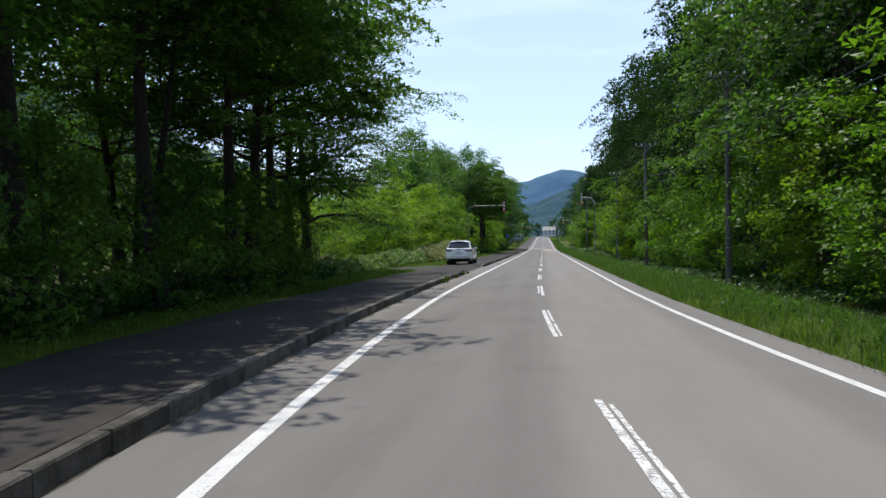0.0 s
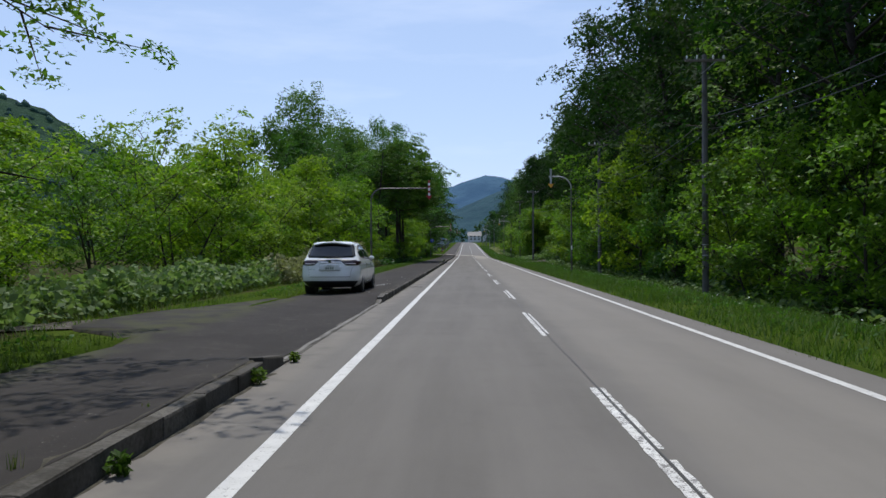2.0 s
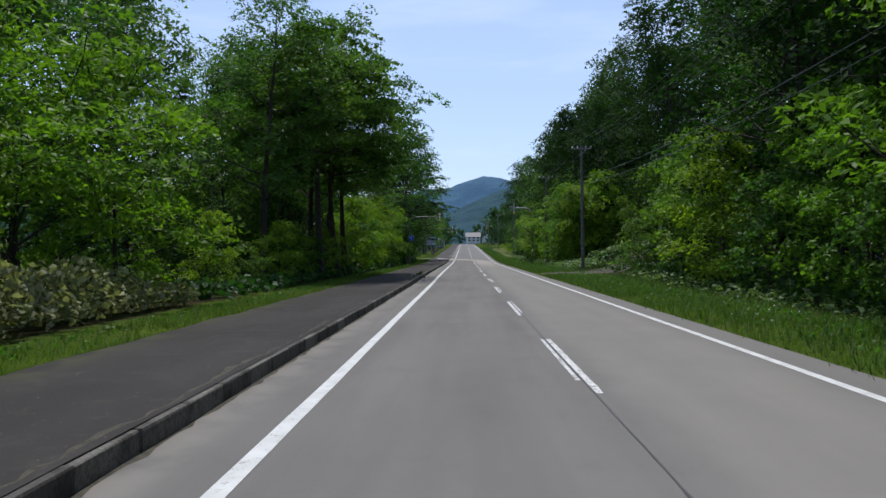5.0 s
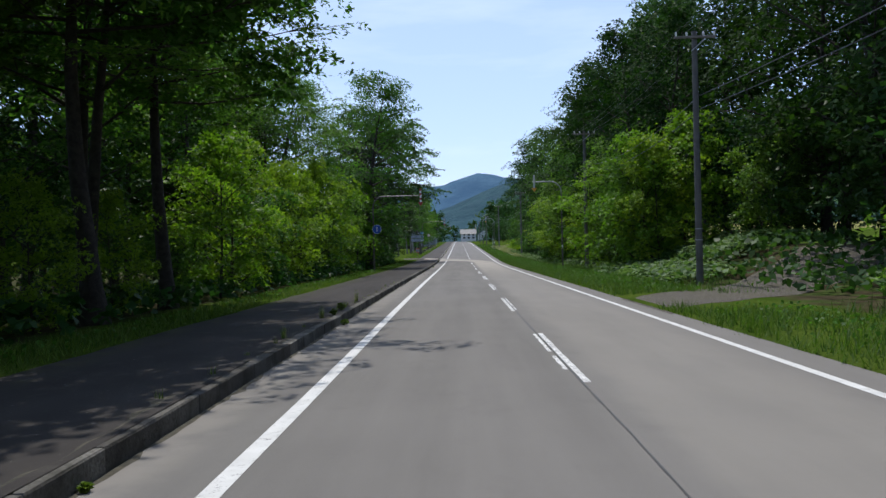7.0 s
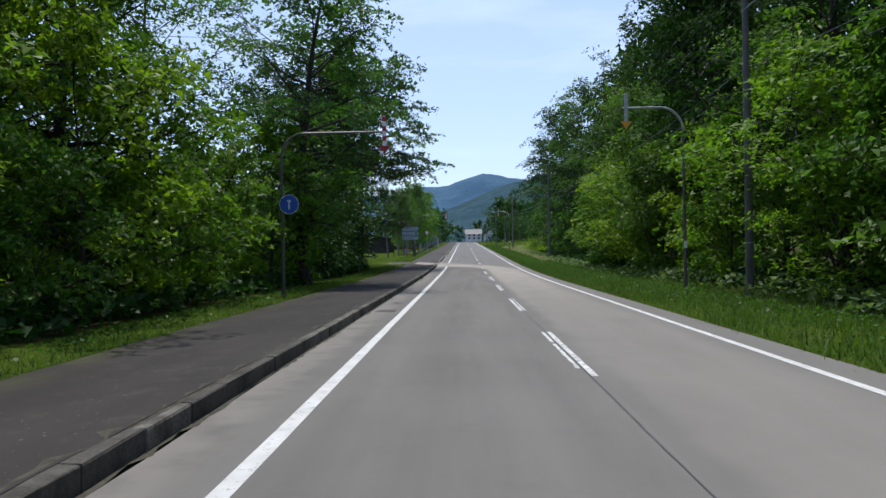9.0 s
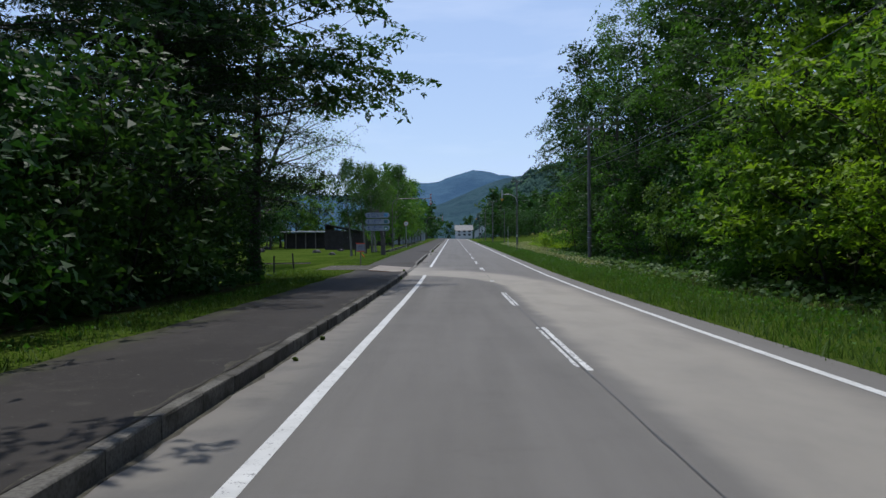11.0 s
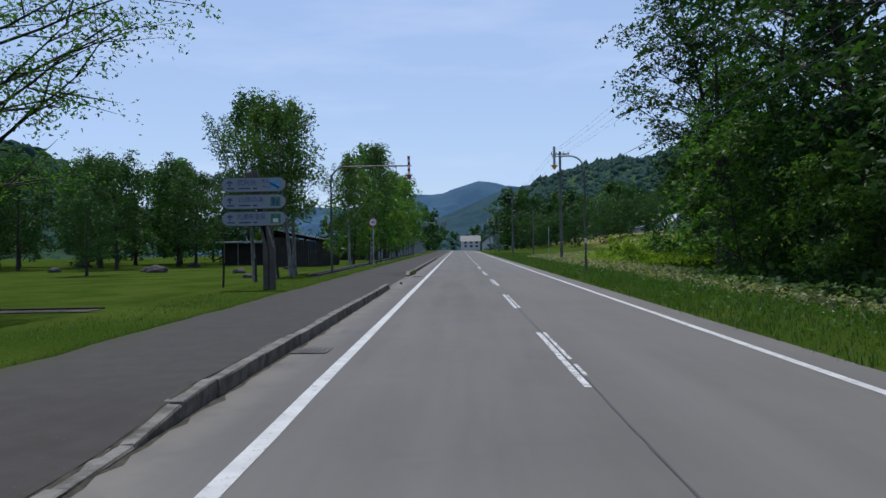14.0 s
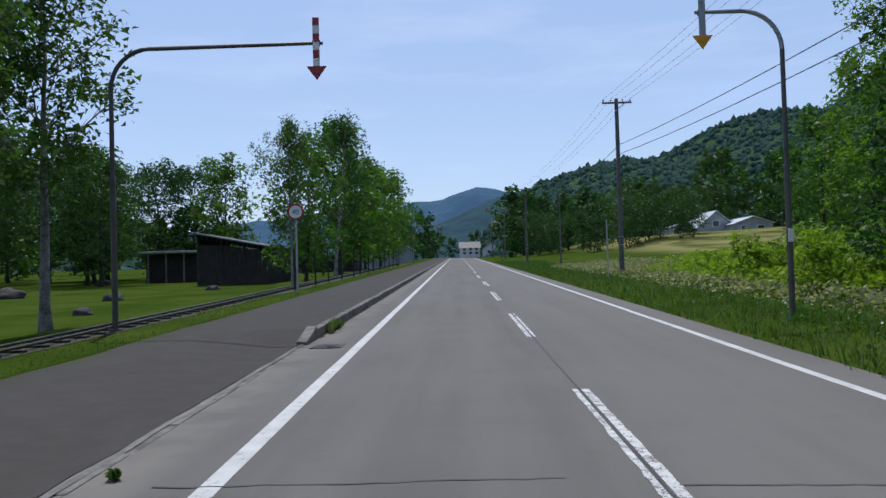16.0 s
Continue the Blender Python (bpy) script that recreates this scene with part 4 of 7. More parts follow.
# the park
plant("L", -18.4, 226.2, 1.38, 0.4)
for u, y, s in [(-9.1, 238.0, 0.85), (-9.9, 242.6, 0.98), (-12.2, 243.5, 1.0), (-10.4, 240.4, 0.98)]:
    plant("I", u, y, s, group="birches beside the footway")
for u, y, k, s in [(-11.6, 276, "I", 1.08), (-12.4, 284, "K", 0.85), (-11.6, 293, "I", 1.4), (-12.4, 302, "K", 1.12), (-11.8, 312, "K", 1.0), (-12.6, 324, "K", 1.08), (-12.0, 338, "K", 1.1), (-12.5, 354, "K", 1.25), (-12.2, 372, "K", 1.3)]:
    plant(k, u, y, s, group="row of trees beside the footway")
for u, y, s in [(-33, 296, .9), (-40, 290, .95), (-46, 299, 1.0), (-38, 304, 1.0), (-53, 293, .95), (-60, 301, 1.1), (-68, 291, 1.0), (-50, 308, 1.1), (-76, 303, 1.1), (-36, 318, 1.0), (-44, 322, 1.1), (-86, 295, 1.1), (-33, 268, .55), (-58, 276, .7)]:
    plant("P", u, y, s, group="park trees on the lawn")
for i in range(19):
    plant("KPK"[i % 3], -28 - 5.2 * i + rnd.uniform(-1.5, 1.5), 318 + 9 * math.sin(i * 2.3), rnd.uniform(1.0, 1.25), group="dense trees behind the park")
for i in range(30):
    plant("F", -24 - 6.0 * i, 352 + 22 * math.sin(i * 1.7), rnd.uniform(0.7, 1.1), group="distant trees")
for i in range(26):
    plant("F", 16 + 4.6 * i + rnd.uniform(-2, 2), 430 + 42 * math.sin(i * 2.1), rnd.uniform(1.2, 1.9), group="distant trees")
for u, y in [(13, 395), (18, 410), (15, 430), (24, 405), (30, 396), (21, 440), (34, 420), (16, 455), (-18, 560), (-26, 575), (-14, 600), (28, 595), (36, 560), (24, 615), (44, 575), (-36, 550), (-12, 480), (-16, 440), (-14, 400), (-22, 380), (-12, 520), (20, 520), (26, 470), (8, 625), (-4, 630)]:
    plant("F", u, y, rnd.uniform(0.9, 1.5), group="distant trees")


# ---- hills ----
def hill_material(name, dark, light, scale):
    m = material(name, light, 0.95, 0.0, 0.1)
    k = Nodes(m)
    c = k.mix(k.range(k.noise(scale, 6, 0.65), 0.35, 0.65), dark, light)
    c = k.mix(k.range(k.vor(scale * 9), 0.1, 0.7, 0.0, 0.5), c, dark)
    k.color(c)
    k.bump(k.noise(scale * 6, 5, 0.7), 1.0, 3.0)
    return m


def hill(name, ridge, y_crest, y_foot, y_back, res, rough, mat, label, foot_z=0.0, crowns=0, crown_mat=None):
    """A wooded ridge: heights along x at its crest, falling to a foot before and behind it."""
    xs = np.arange(ridge[0][0], ridge[-1][0] + 1, res)
    rows = np.concatenate([np.arange(y_foot, y_crest, res), np.arange(y_crest, y_back, res * 2)])
    rx, rz = [p[0] for p in ridge], [p[1] for p in ridge]
    V, F = [], []

    def height(x, y):
        top = float(np.interp(x, rx, rz))
        if y < y_crest:
            g = (y - y_foot) / (y_crest - y_foot)
            h = foot_z + (top - foot_z) * (0.35 * g + 0.65 * g * g * (3 - 2 * g))
        else:
            h = top * (1 - 0.6 * (y - y_crest) / (y_back - y_crest))
            g = 1
        return h + rough * (6 * noise.noise((x / 90, y / 90, 1.0)) * min(1, 3 * g) + 2.6 * noise.noise((x / 13, y / 13, 2.0)) + 2.4 * abs(noise.noise((x / 6, y / 6, 4.0))))

    if crowns:
        # the forest's crowns: many small uneven tufts over the near slope
        rng = np.random.default_rng(len(name))
        bm = bmesh.new()
        bmesh.ops.create_icosphere(bm, subdivisions=1, radius=1)
        bm.verts.index_update()
        B = np.array([v.co[:] for v in bm.verts])
        T = np.array([[v.index for v in f.verts] for f in bm.faces])
        bm.free()
        tufts = []
        for _ in range(crowns):
            x, y = rng.uniform(xs[0], min(xs[-1], xs[0] + 560) if xs[0] > 0 else xs[-1]), y_foot + (y_crest + 6 - y_foot) * rng.uniform(0, 1)
            if xs[0] < 0 and x < -560:
                continue
            r = rng.uniform(2.4, 4.6)
            tall = rng.uniform(0.7, 1.2) if rng.uniform() < 0.75 else 1.9
            Q = B * (1 + rng.normal(0, 0.16, (len(B), 1))) * np.array([r, r, r * tall]) * (0.75 if tall == 1.9 else 1)
            tufts.append((Q + np.array([x, y, height(x, y) - 0.38 * r]), T))
        tagged(raw(name.replace("hill", "forest"), *joined(tufts), crown_mat, smooth_shade=True), "dense green forest covering the hillside", "forest", kind="stuff")
    for y in rows:
        for x in xs:
            h = height(x, y)
            V.append((x + 0.3 * res * noise.noise((x, y, 9.0)), y, h))
    n = len(xs)
    a = (np.arange(len(rows) - 1)[:, None] * n + np.arange(n - 1)[None]).ravel()
    F = np.stack([a, a + 1, a + n + 1, a + n], -1)
    return tagged(raw(name, V, F, mat), label, "hill", kind="structure")


def crown_material(name, dark, light):
    m = material(name, light, 0.95, 0.0, 0.1)
    k = Nodes(m)
    geo = k.n.new("ShaderNodeNewGeometry")
    c = k.mix(geo.outputs["Random Per Island"], dark, light)
    c = k.mix(k.range(k.noise(0.018, 4), 0.42, 0.6, 0.0, 0.7), c, tuple(v * 0.8 for v in dark))
    k.color(k.mix(k.range(k.noise(0.9, 4), 0.35, 0.65, 0.0, 0.6), c, dark))
    k.bump(k.noise(1.1, 4, 0.7), 1.0, 1.2)
    return m


# crowns tinted bluish: distance haze put into the leaf colour
HAZY_CROWNS = crown_material("hazy_forest_crowns", (0.026, 0.062, 0.052), (0.042, 0.088, 0.062))
# far and middle forest: the blue haze of distance is put into the colours
HILL_FAR_HAZE = hill_material("far_forest_haze", (0.030, 0.075, 0.13), (0.055, 0.115, 0.17), 0.012)
HILL_MID_HAZE = hill_material("valley_forest_haze", (0.016, 0.046, 0.062), (0.032, 0.075, 0.085), 0.02)
HILL_NEAR = hill_material("hill_forest", (0.024, 0.060, 0.026), (0.050, 0.100, 0.034), 0.03)
HILL_LEFT = hill_material("left_forest", (0.010, 0.034, 0.020), (0.035, 0.075, 0.035), 0.03)
hill("hill_far", [(-1500, 150), (-900, 120), (-700, 135), (-560, 160), (-506, 150), (-414, 160), (-330, 154), (-230, 168), (-101, 192), (-44, 207), (22, 221), (87, 227), (150, 221), (200, 212), (300, 195), (700, 150)], 2500, 1900, 2900, 26, 2.0, HILL_FAR_HAZE, "distant wooded mountain, blue haze put into its colour", 20)
hill("hill_middle", [(-420, 10), (-200, 18), (-86, 34), (-41, 53), (14, 78), (72, 100), (140, 118), (260, 120)], 1300, 800, 1420, 13, 1.0, HILL_MID_HAZE, "wooded hillside closing the valley", 6)
hill("hill_right", [(12, 6), (24, 34), (49, 60), (68, 69), (93, 79), (112, 85), (129, 87), (160, 85), (179, 92), (209, 107), (238, 119), (260, 125), (305, 125), (329, 137), (367, 157), (600, 215), (900, 260)], 900, 480, 1000, 8, 1.2, HILL_NEAR, "steep hill covered with dense green forest", 2, 9000, HAZY_CROWNS)
hill("hill_left", [(-900, 230), (-600, 190), (-415, 137), (-366, 126), (-307, 88), (-270, 76), (-230, 52), (-150, 18)], 700, 420, 800, 6, 1.2, HILL_LEFT, "wooded hill beyond the park", -2, 1700, HAZY_CROWNS)

# ---- kerb stones, cracks, patches ----
kerb_line = thing("kerb", (0, 0, 0), "weathered concrete kerb between road and footway", "kerb", kind="structure")


def kerb_stone(i):
    """One of a few worn shapes of kerb stone, about 1 m long, its foot at z = 0."""
    rng = random.Random(i)
    bm = bmesh.new()
    box(bm, -0.088, 0.088, -0.496, 0.496, -0.15, 0.18)
    top = [e for e in bm.edges if all(v.co.z > 0.1 for v in e.verts)]
    bmesh.ops.bevel(bm, geom=top, offset=0.016, segments=2, affect="EDGES", profile=0.5)
    for v in bm.verts:
        v.co += Vector((rng.uniform(-1, 1), rng.uniform(-1, 1), rng.uniform(-1, 1))) * 0.006
    me = bpy.data.meshes.new("kerb_stone")
    bm.to_mesh(me)
    bm.free()
    me.materials.append(KERBMAT)
    return me


stones = [kerb_stone(i) for i in range(6)]
krnd = random.Random(8)


def kerb_run(y0, y1):
    out, y = [], y0
    while y + 1 <= y1:
        m = y + 0.5
        sink = kerb_h(m) - 0.18
        lead = kerb_h(m + 0.5) - kerb_h(m - 0.5)
        a = (ctr(m + 0.5) - ctr(m - 0.5))
        out.append(Matrix.Translation((ctr(m) + line_drift(m) + (KERB + WALK_IN) / 2 + krnd.uniform(-0.010, 0.010), m + krnd.uniform(-0.01, 0.01), prof(m) + sink + krnd.uniform(-0.006, 0.003)))
                   @ Euler((math.atan2(lead + prof(m + 0.5) - prof(m - 0.5), 1), krnd.uniform(-0.014, 0.014), -math.atan2(a, 1) + krnd.uniform(-0.01, 0.01))).to_matrix().to_4x4())
        y += 1.0
    return out


for m in kerb_run(-6, 286):
    s = new("kerb_stone", stones[krnd.randrange(6)])
    s.matrix_world = m
    s.parent = kerb_line
pieces = []
for m in kerb_run(-80, -6) + kerb_run(286, 560):
    me = stones[krnd.randrange(6)]
    bm = bmesh.new()
    box(bm, -0.088, 0.088, -0.49, 0.49, -0.15, 0.18, 0, m)
    bm.verts.index_update()
    pieces.append((np.array([v.co[:] for v in bm.verts]), np.array([[v.index for v in f.verts] for f in bm.faces])))
    bm.free()
raw("far_kerb_stones", *joined(pieces), KERBMAT, kerb_line)
tagged(bpy.data.objects["far_kerb_stones"], kind="stuff")

# pale dusty concrete edging, flush with the road, in the lowered stretches
for a, b in ((36.0, 47.4), (228.4, 239.6)):
    tagged(strip("flush_edging", [-3.82, -3.79, -3.75], a, b, 0.3, [0.036, 0.044, 0.036] if 190 < a < 200 else [0.013, 0.018, 0.013], EDGING, wob=0.04), "pale dusty line of the lowered kerb", "kerb edging", kind="structure")

# the sealed seam along the middle of the road, and cracks across it
def crack(name, pts, w, dz=0.0062):
    V, F = [], []
    for i, (x, y) in enumerate(pts):
        d = Vector((pts[min(i + 1, len(pts) - 1)][0] - pts[max(i - 1, 0)][0], pts[min(i + 1, len(pts) - 1)][1] - pts[max(i - 1, 0)][1])).normalized()
        ww = w * (0.45 + 1.1 * abs(noise.noise((x * 2.1, y * 2.1, 3.0))))
        for s in (-1, 1):
            V.append((x - d.y * ww * s, y + d.x * ww * s, prof(y) + camber(x) + dz))
    for i in range(len(pts) - 1):
        F.append((2 * i, 2 * i + 1, 2 * i + 3, 2 * i + 2))
    ob = raw(name, V, F, TAR)
    return tagged(ob, "dark open crack in the asphalt", "road crack", kind="structure")


for a, b in ((-30, 60), (60, 150), (150, 196), (195.9, 205.1), (205, 290), (290, 400)):
    crack("centre_seam", [(ctr(y) + 0.015 + 0.02 * noise.noise((y * 0.35, 1.0, 2.0)) + 0.01 * noise.noise((y * 3, 1.0, 2.0)), y) for y in np.arange(a, b, 0.3)], 0.014 if a != 195.9 else 0.007)
for y0, x0, x1 in ((45.9, 0.05, 2.2), (65.0, -1.7, -0.9), (64.9, 0.2, 2.4), (231.1, -3.2, -0.5), (230.9, 0.1, 2.4), (53.6, -1.5, -0.7), (54.5, -0.25, 0.5), (54.4, 1.2, 2.1), (103.2, -0.9, -0.7), (103.2, 1.0, 1.7), (195.5, 0.95, 3.3), (218.6, -1.9, -0.5), (218.9, 0.1, 3.3)):
    crack("cross_crack", [(x, y0 + 0.05 * noise.noise((x * 1.3, y0, 1.0)) + 0.03 * noise.noise((x * 9, y0, 1.0))) for x in np.arange(x0, x1, 0.12)], 0.014)
crack("wandering_crack", [(-2.02 + 0.05 * noise.noise((y * 0.9, 3.0, 1.0)) + 0.025 * noise.noise((y * 5, 3.0, 1.0)) + 0.03 * (y - 218), y) for y in np.arange(218.4, 221.4, 0.1)], 0.010)
# cracked seam where the footway's asphalt meets the kerb in the lowered stretch
crack("footway_crack", [(-6.5 + 0.1 * i, 205.4 + 0.1 * noise.noise((i * 0.4, 0, 0))) for i in range(0, 25)], 0.012, 0.16)
DARKPATCH = asphalt("patch_asphalt", (0.12, 0.118, 0.116))
for x0, x1, y0, y1 in ((-1.62, -0.95, 216.2, 216.9), (-3.35, -2.95, 214.6, 215.3)):
    tagged(strip("asphalt_patch", [x0, (x0 + x1) / 2, x1], y0, y1, 0.25, 0.003, DARKPATCH, wob=0.12), "darker repair patch in the asphalt", "road patch", kind="structure")
# concrete apron slab at the park entrance, with its open joint
apron = thing("apron", (0, 0, 0), "weathered concrete slabs crossing the footway at the park entrance", "slab", kind="structure")
for i in range(3):
    bm = bmesh.new()
    y0 = 198.0 + i * 1.98
    box(bm, -5.72, WALK_IN + 0.03, y0, y0 + 1.955, -0.1, 0.022, 0.01)
    for v in bm.verts:
        v.co.y += 0.42 * (WALK_IN - v.co.x)
        v.co.z += prof(v.co.y) + 0.034 + 0.052 * (WALK_IN - v.co.x)
    part("apron_slab", bm, SLABMAT, apron)
bm = bmesh.new()
for k in range(9):
    x0 = -5.62 + k * 0.197
    box(bm, x0, x0 + 0.195, 197.93, 197.99, -0.1, 0.028)
for v in bm.verts:
    v.co.y += 0.42 * (WALK_IN - v.co.x)
    v.co.z += prof(v.co.y) + 0.034 + 0.052 * (WALK_IN - v.co.x)
RUST = varied("rust", (0.05, 0.025, 0.015), (0.22, 0.09, 0.03), 3, 0.9, 30, 0.3)
part("edge_plate", bm, RUST, apron, "rusty steel edging of the slab")
gr = strip("gravel_drive", [-12.5, -10.5, -9.3, -8.4, -7.4, -6.4, -5.64], 199.3, 204.7, 0.2, [-0.5, -0.15, 0.07, 0.148, 0.154, 0.148, 0.138], GRAVEL, wob=0.5)
tagged(gr, "grey gravel at the park entrance", "gravel", kind="structure")
V, F = [], []
us = (3.40, 3.6, 4.0, 4.7, 5.6, 6.8, 8.2, 10.0, 12.4, 15.0)
for q in range(13):
    for i, u in enumerate(us):
        y = 118.9 + 0.42 * q + 1.0 * (u - 3.6) + 0.9 * noise.noise((u * 0.8, q * 3.0, 2.0)) * (q in (0, 12))
        V.append((u, y, prof(y) + camber(u) + 0.006 if u < 3.7 else max(gz(u, y), prof(y) + camber(u) - 0.02) + (-0.04 if q == 12 else 0.006 if q == 0 else 0.03)))
for q in range(12):
    for i in range(len(us) - 1):
        a = q * len(us) + i
        F.append((a, a + 1, a + 1 + len(us), a + len(us)))
tagged(raw("gravel_drive", V, F, GRAVEL), "grey-brown gravel drive into the wood", "gravel", kind="structure")


# earth track that leaves the lay-by
V, F = [], []
for q in range(12):
    x = -7.6 - 0.9 * q
    for d in (-0.9, 0.0, 0.9):
        y = 39.9 + 0.06 * q + d + 0.25 * noise.noise((x, d, 3.0))
        V.append((x, y, gz(x, y) + 0.03))
for q in range(11):
    F += [(3 * q, 3 * q + 1, 3 * q + 4, 3 * q + 3), (3 * q + 1, 3 * q + 2, 3 * q + 5, 3 * q + 4)]
tagged(raw("track", V, F, GRAVEL), "worn gravel track into the young trees", "track", kind="structure")


# pale flakes of old paint and mortar on the lay-by's footway
FLAKE = varied("pale_flakes", (0.30, 0.29, 0.27), (0.48, 0.47, 0.45), 3, 0.9)


def flake(u, y, w, d, seed):
    rng = random.Random(seed)
    n = 11
    V = [(u + ctr(y) + w * math.cos(6.283 * i / n) * rng.uniform(0.35, 1.0), y + d * math.sin(6.283 * i / n) * rng.uniform(0.35, 1.0)) for i in range(n)]
    hz = [walk_z(p - ctr(q), q) + 0.004 for p, q in V]
    me = raw("paint_flake", [(p, q, z) for (p, q), z in zip(V, hz)] + [(p, q, z - 0.02) for (p, q), z in zip(V, hz)], [(i, (i + 1) % n, n + (i + 1) % n, n + i) for i in range(n)], FLAKE)
    bm = bmesh.new()
    bm.from_mesh(me.data)
    bm.verts.ensure_lookup_table()
    bm.faces.new([bm.verts[i] for i in range(n)])
    bmesh.ops.recalc_face_normals(bm, faces=bm.faces)
    bm.to_mesh(me.data)
    bm.free()
    tagged(me, "pale flake of old paint on the footway", "road stain", "paint flakes", kind="structure")


frnd = random.Random(77)
flake(-4.75, 55.9, 0.42, 0.10, 1)
flake(-4.45, 56.2, 0.22, 0.07, 2)
for i in range(16):
    q = frnd.uniform(49, 64)
    flake(frnd.uniform(-5.3, -4.1), q, frnd.uniform(0.02, 0.07), frnd.uniform(0.02, 0.05), 10 + i)


# grit and moss along the kerb's back, and swept grit in the gutter
def grit(name, u0, u1, y0, y1, over, label, seed):
    V, F = [], []
    ys = np.arange(y0, y1, 0.25)
    for y in ys:
        w = max(0.10, 0.5 + 0.35 * noise.noise((y * 0.6, seed, 1.0)) + 0.6 * noise.noise((y * 3.1, seed, 4.0)))
        for t in (0.0, 0.5, 1.0):
            u = u0 + (u1 - u0) * t * w
            V.append((u + ctr(y) + line_drift(y), y, over(u, y) + (-0.006, 0.007, 0.001)[int(2 * t)]))
    for i in range(len(ys) - 1):
        for c in (0, 1):
            a = 3 * i + c
            F.append((a, a + 1, a + 4, a + 3) if u1 > u0 else (a, a + 3, a + 4, a + 1))
    tagged(raw(name, V, F, GRIT), label, "grit", "grit along the kerb", kind="structure")


def road_z(u, y):
    return prof(y) + camber(u)


for a, b in ((-6, 35.5), (49.4, 197.4), (204.6, 228), (240, 290)):
    grit("footway_grit", -3.80, -4.06, a, b, walk_z, "dark grit and moss along the back of the kerb", a)
    grit("gutter_grit", -3.72, -3.57, a, b, road_z, "swept grit and soil in the gutter", a + 0.5)


# ---- drains ----
def drain(u, y):
    d = thing("drain_grate", (u + ctr(y), y, prof(y)), "rusty iron drain grate in the gutter", "drain", "gutter drains")
    bm = bmesh.new()
    for x0, x1, y0, y1 in ((-0.25, 0.25, -0.34, -0.30), (-0.25, 0.25, 0.30, 0.34), (-0.25, -0.215, -0.3, 0.3), (0.215, 0.25, -0.3, 0.3)):
        box(bm, x0, x1, y0, y1, -0.02, 0.008)
    part("frame", bm, IRON, d)
    # solid black block stands in for the shade below the bars
    bm = bmesh.new()
    box(bm, -0.22, 0.22, -0.3, 0.3, -0.02, 0.003)
    part("pit", bm, BLACK, d)
    for i in range(9):
        bm = bmesh.new()
        box(bm, -0.2 + i * 0.05 - 0.012, -0.2 + i * 0.05 + 0.012, -0.3, 0.3, -0.01, 0.008)
        part("bar", bm, IRON, d)


IRON = varied("iron", (0.05, 0.045, 0.04), (0.13, 0.11, 0.10), 8, 0.7, 60, 0.3, 0.5)
for u, y in ((-3.36, 57.3), (-3.40, 212.4), (-3.32, 238.8), (-3.38, 150.0)):
    drain(u, y)


# ---- grass, weeds and undergrowth ----
def blades(name, regions, per_m2, h0, h1, mat, label, width=0.016, seed=1, category="grass"):
    """Bent grass blades over stretches (u0, u1, y0, y1) of the plan."""
    rng = np.random.default_rng(seed)
    P = []
    for u0, u1, y0, y1, f in regions:
        n = int((u1 - u0) * (y1 - y0) * per_m2)
        u, y = rng.uniform(u0, u1, n), rng.uniform(y0, y1, n)
        for a, b in zip(u, y):
            den = 0.45 + 0.8 * noise.noise((a * 0.8, b * 0.5, seed)) + 0.9 * noise.noise((a * 4.5, b * 4.5, seed + 2))
            if rng.uniform() < den + 0.35:
                P.append((a + ctr(b), b, prof(b) + off(a, b) - 0.02, f * (0.75 + 0.5 * noise.noise((a * 0.6, b * 0.3, seed + 4)))))
    P = np.array(P)
    n = len(P)
    az = rng.uniform(0, 6.283, n)
    H = P[:, 3] * rng.uniform(h0, h1, n)
    lean = rng.uniform(0.15, 1.1, n) * H
    D = np.stack([np.cos(az), np.sin(az), 0 * az], 1)
    S = np.stack([-np.sin(az), np.cos(az), 0 * az], 1) * (width * rng.uniform(0.7, 1.5, n))[:, None]
    B = P[:, :3]
    M = B + D * lean[:, None] * 0.3 + np.array([0, 0, 1]) * (H * 0.6)[:, None]
    T = B + D * lean[:, None] + np.array([0, 0, 1]) * H[:, None]
    V = np.stack([B - S, B + S, T], 1).reshape(-1, 3)
    return tagged(raw(name, V, np.arange(3 * n).reshape(n, 3), mat), label, category, kind="stuff")


blades("verge_grass", [(3.42, 6.2, -2, 118, 1.0), (3.42, 4.1, 117.8, 120, 1.0), (3.42, 6.2, 125, 246, 1.0)], 200, 0.10, 0.36, GRASS, "tall unmown bright green verge grass", seed=1, width=0.010)
blades("verge_grass", [(3.5, 9.0, 246, 330, 1.0), (6.2, 8.4, -2, 118, 1.1), (6.2, 8.4, 124, 246, 1.1)], 60, 0.14, 0.38, GRASS, "tall rough grass below the young trees", seed=2, width=0.014)
blades("verge_grass", [(-7.75, -6.3, -2, 37.8, 0.85), (-8.6, -8.2, 38, 43, 0.85), (-8.2, -7.3, 43, 48, 0.85), (-7.75, -6.3, 48, 197, 0.85), (-8.6, -6.35, 206, 300, 0.42)], 200, 0.09, 0.28, GRASS, "short bright grass along the footway", seed=3, width=0.009)
blades("verge_grass", [(-9.5, -7.75, 20, 38, 0.9), (-10.5, -8.4, 40.5, 60, 0.9), (-10, -7.75, 188, 199, 0.9)], 90, 0.12, 0.34, GRASS, "rough grass behind the lay-by", seed=5, width=0.011)
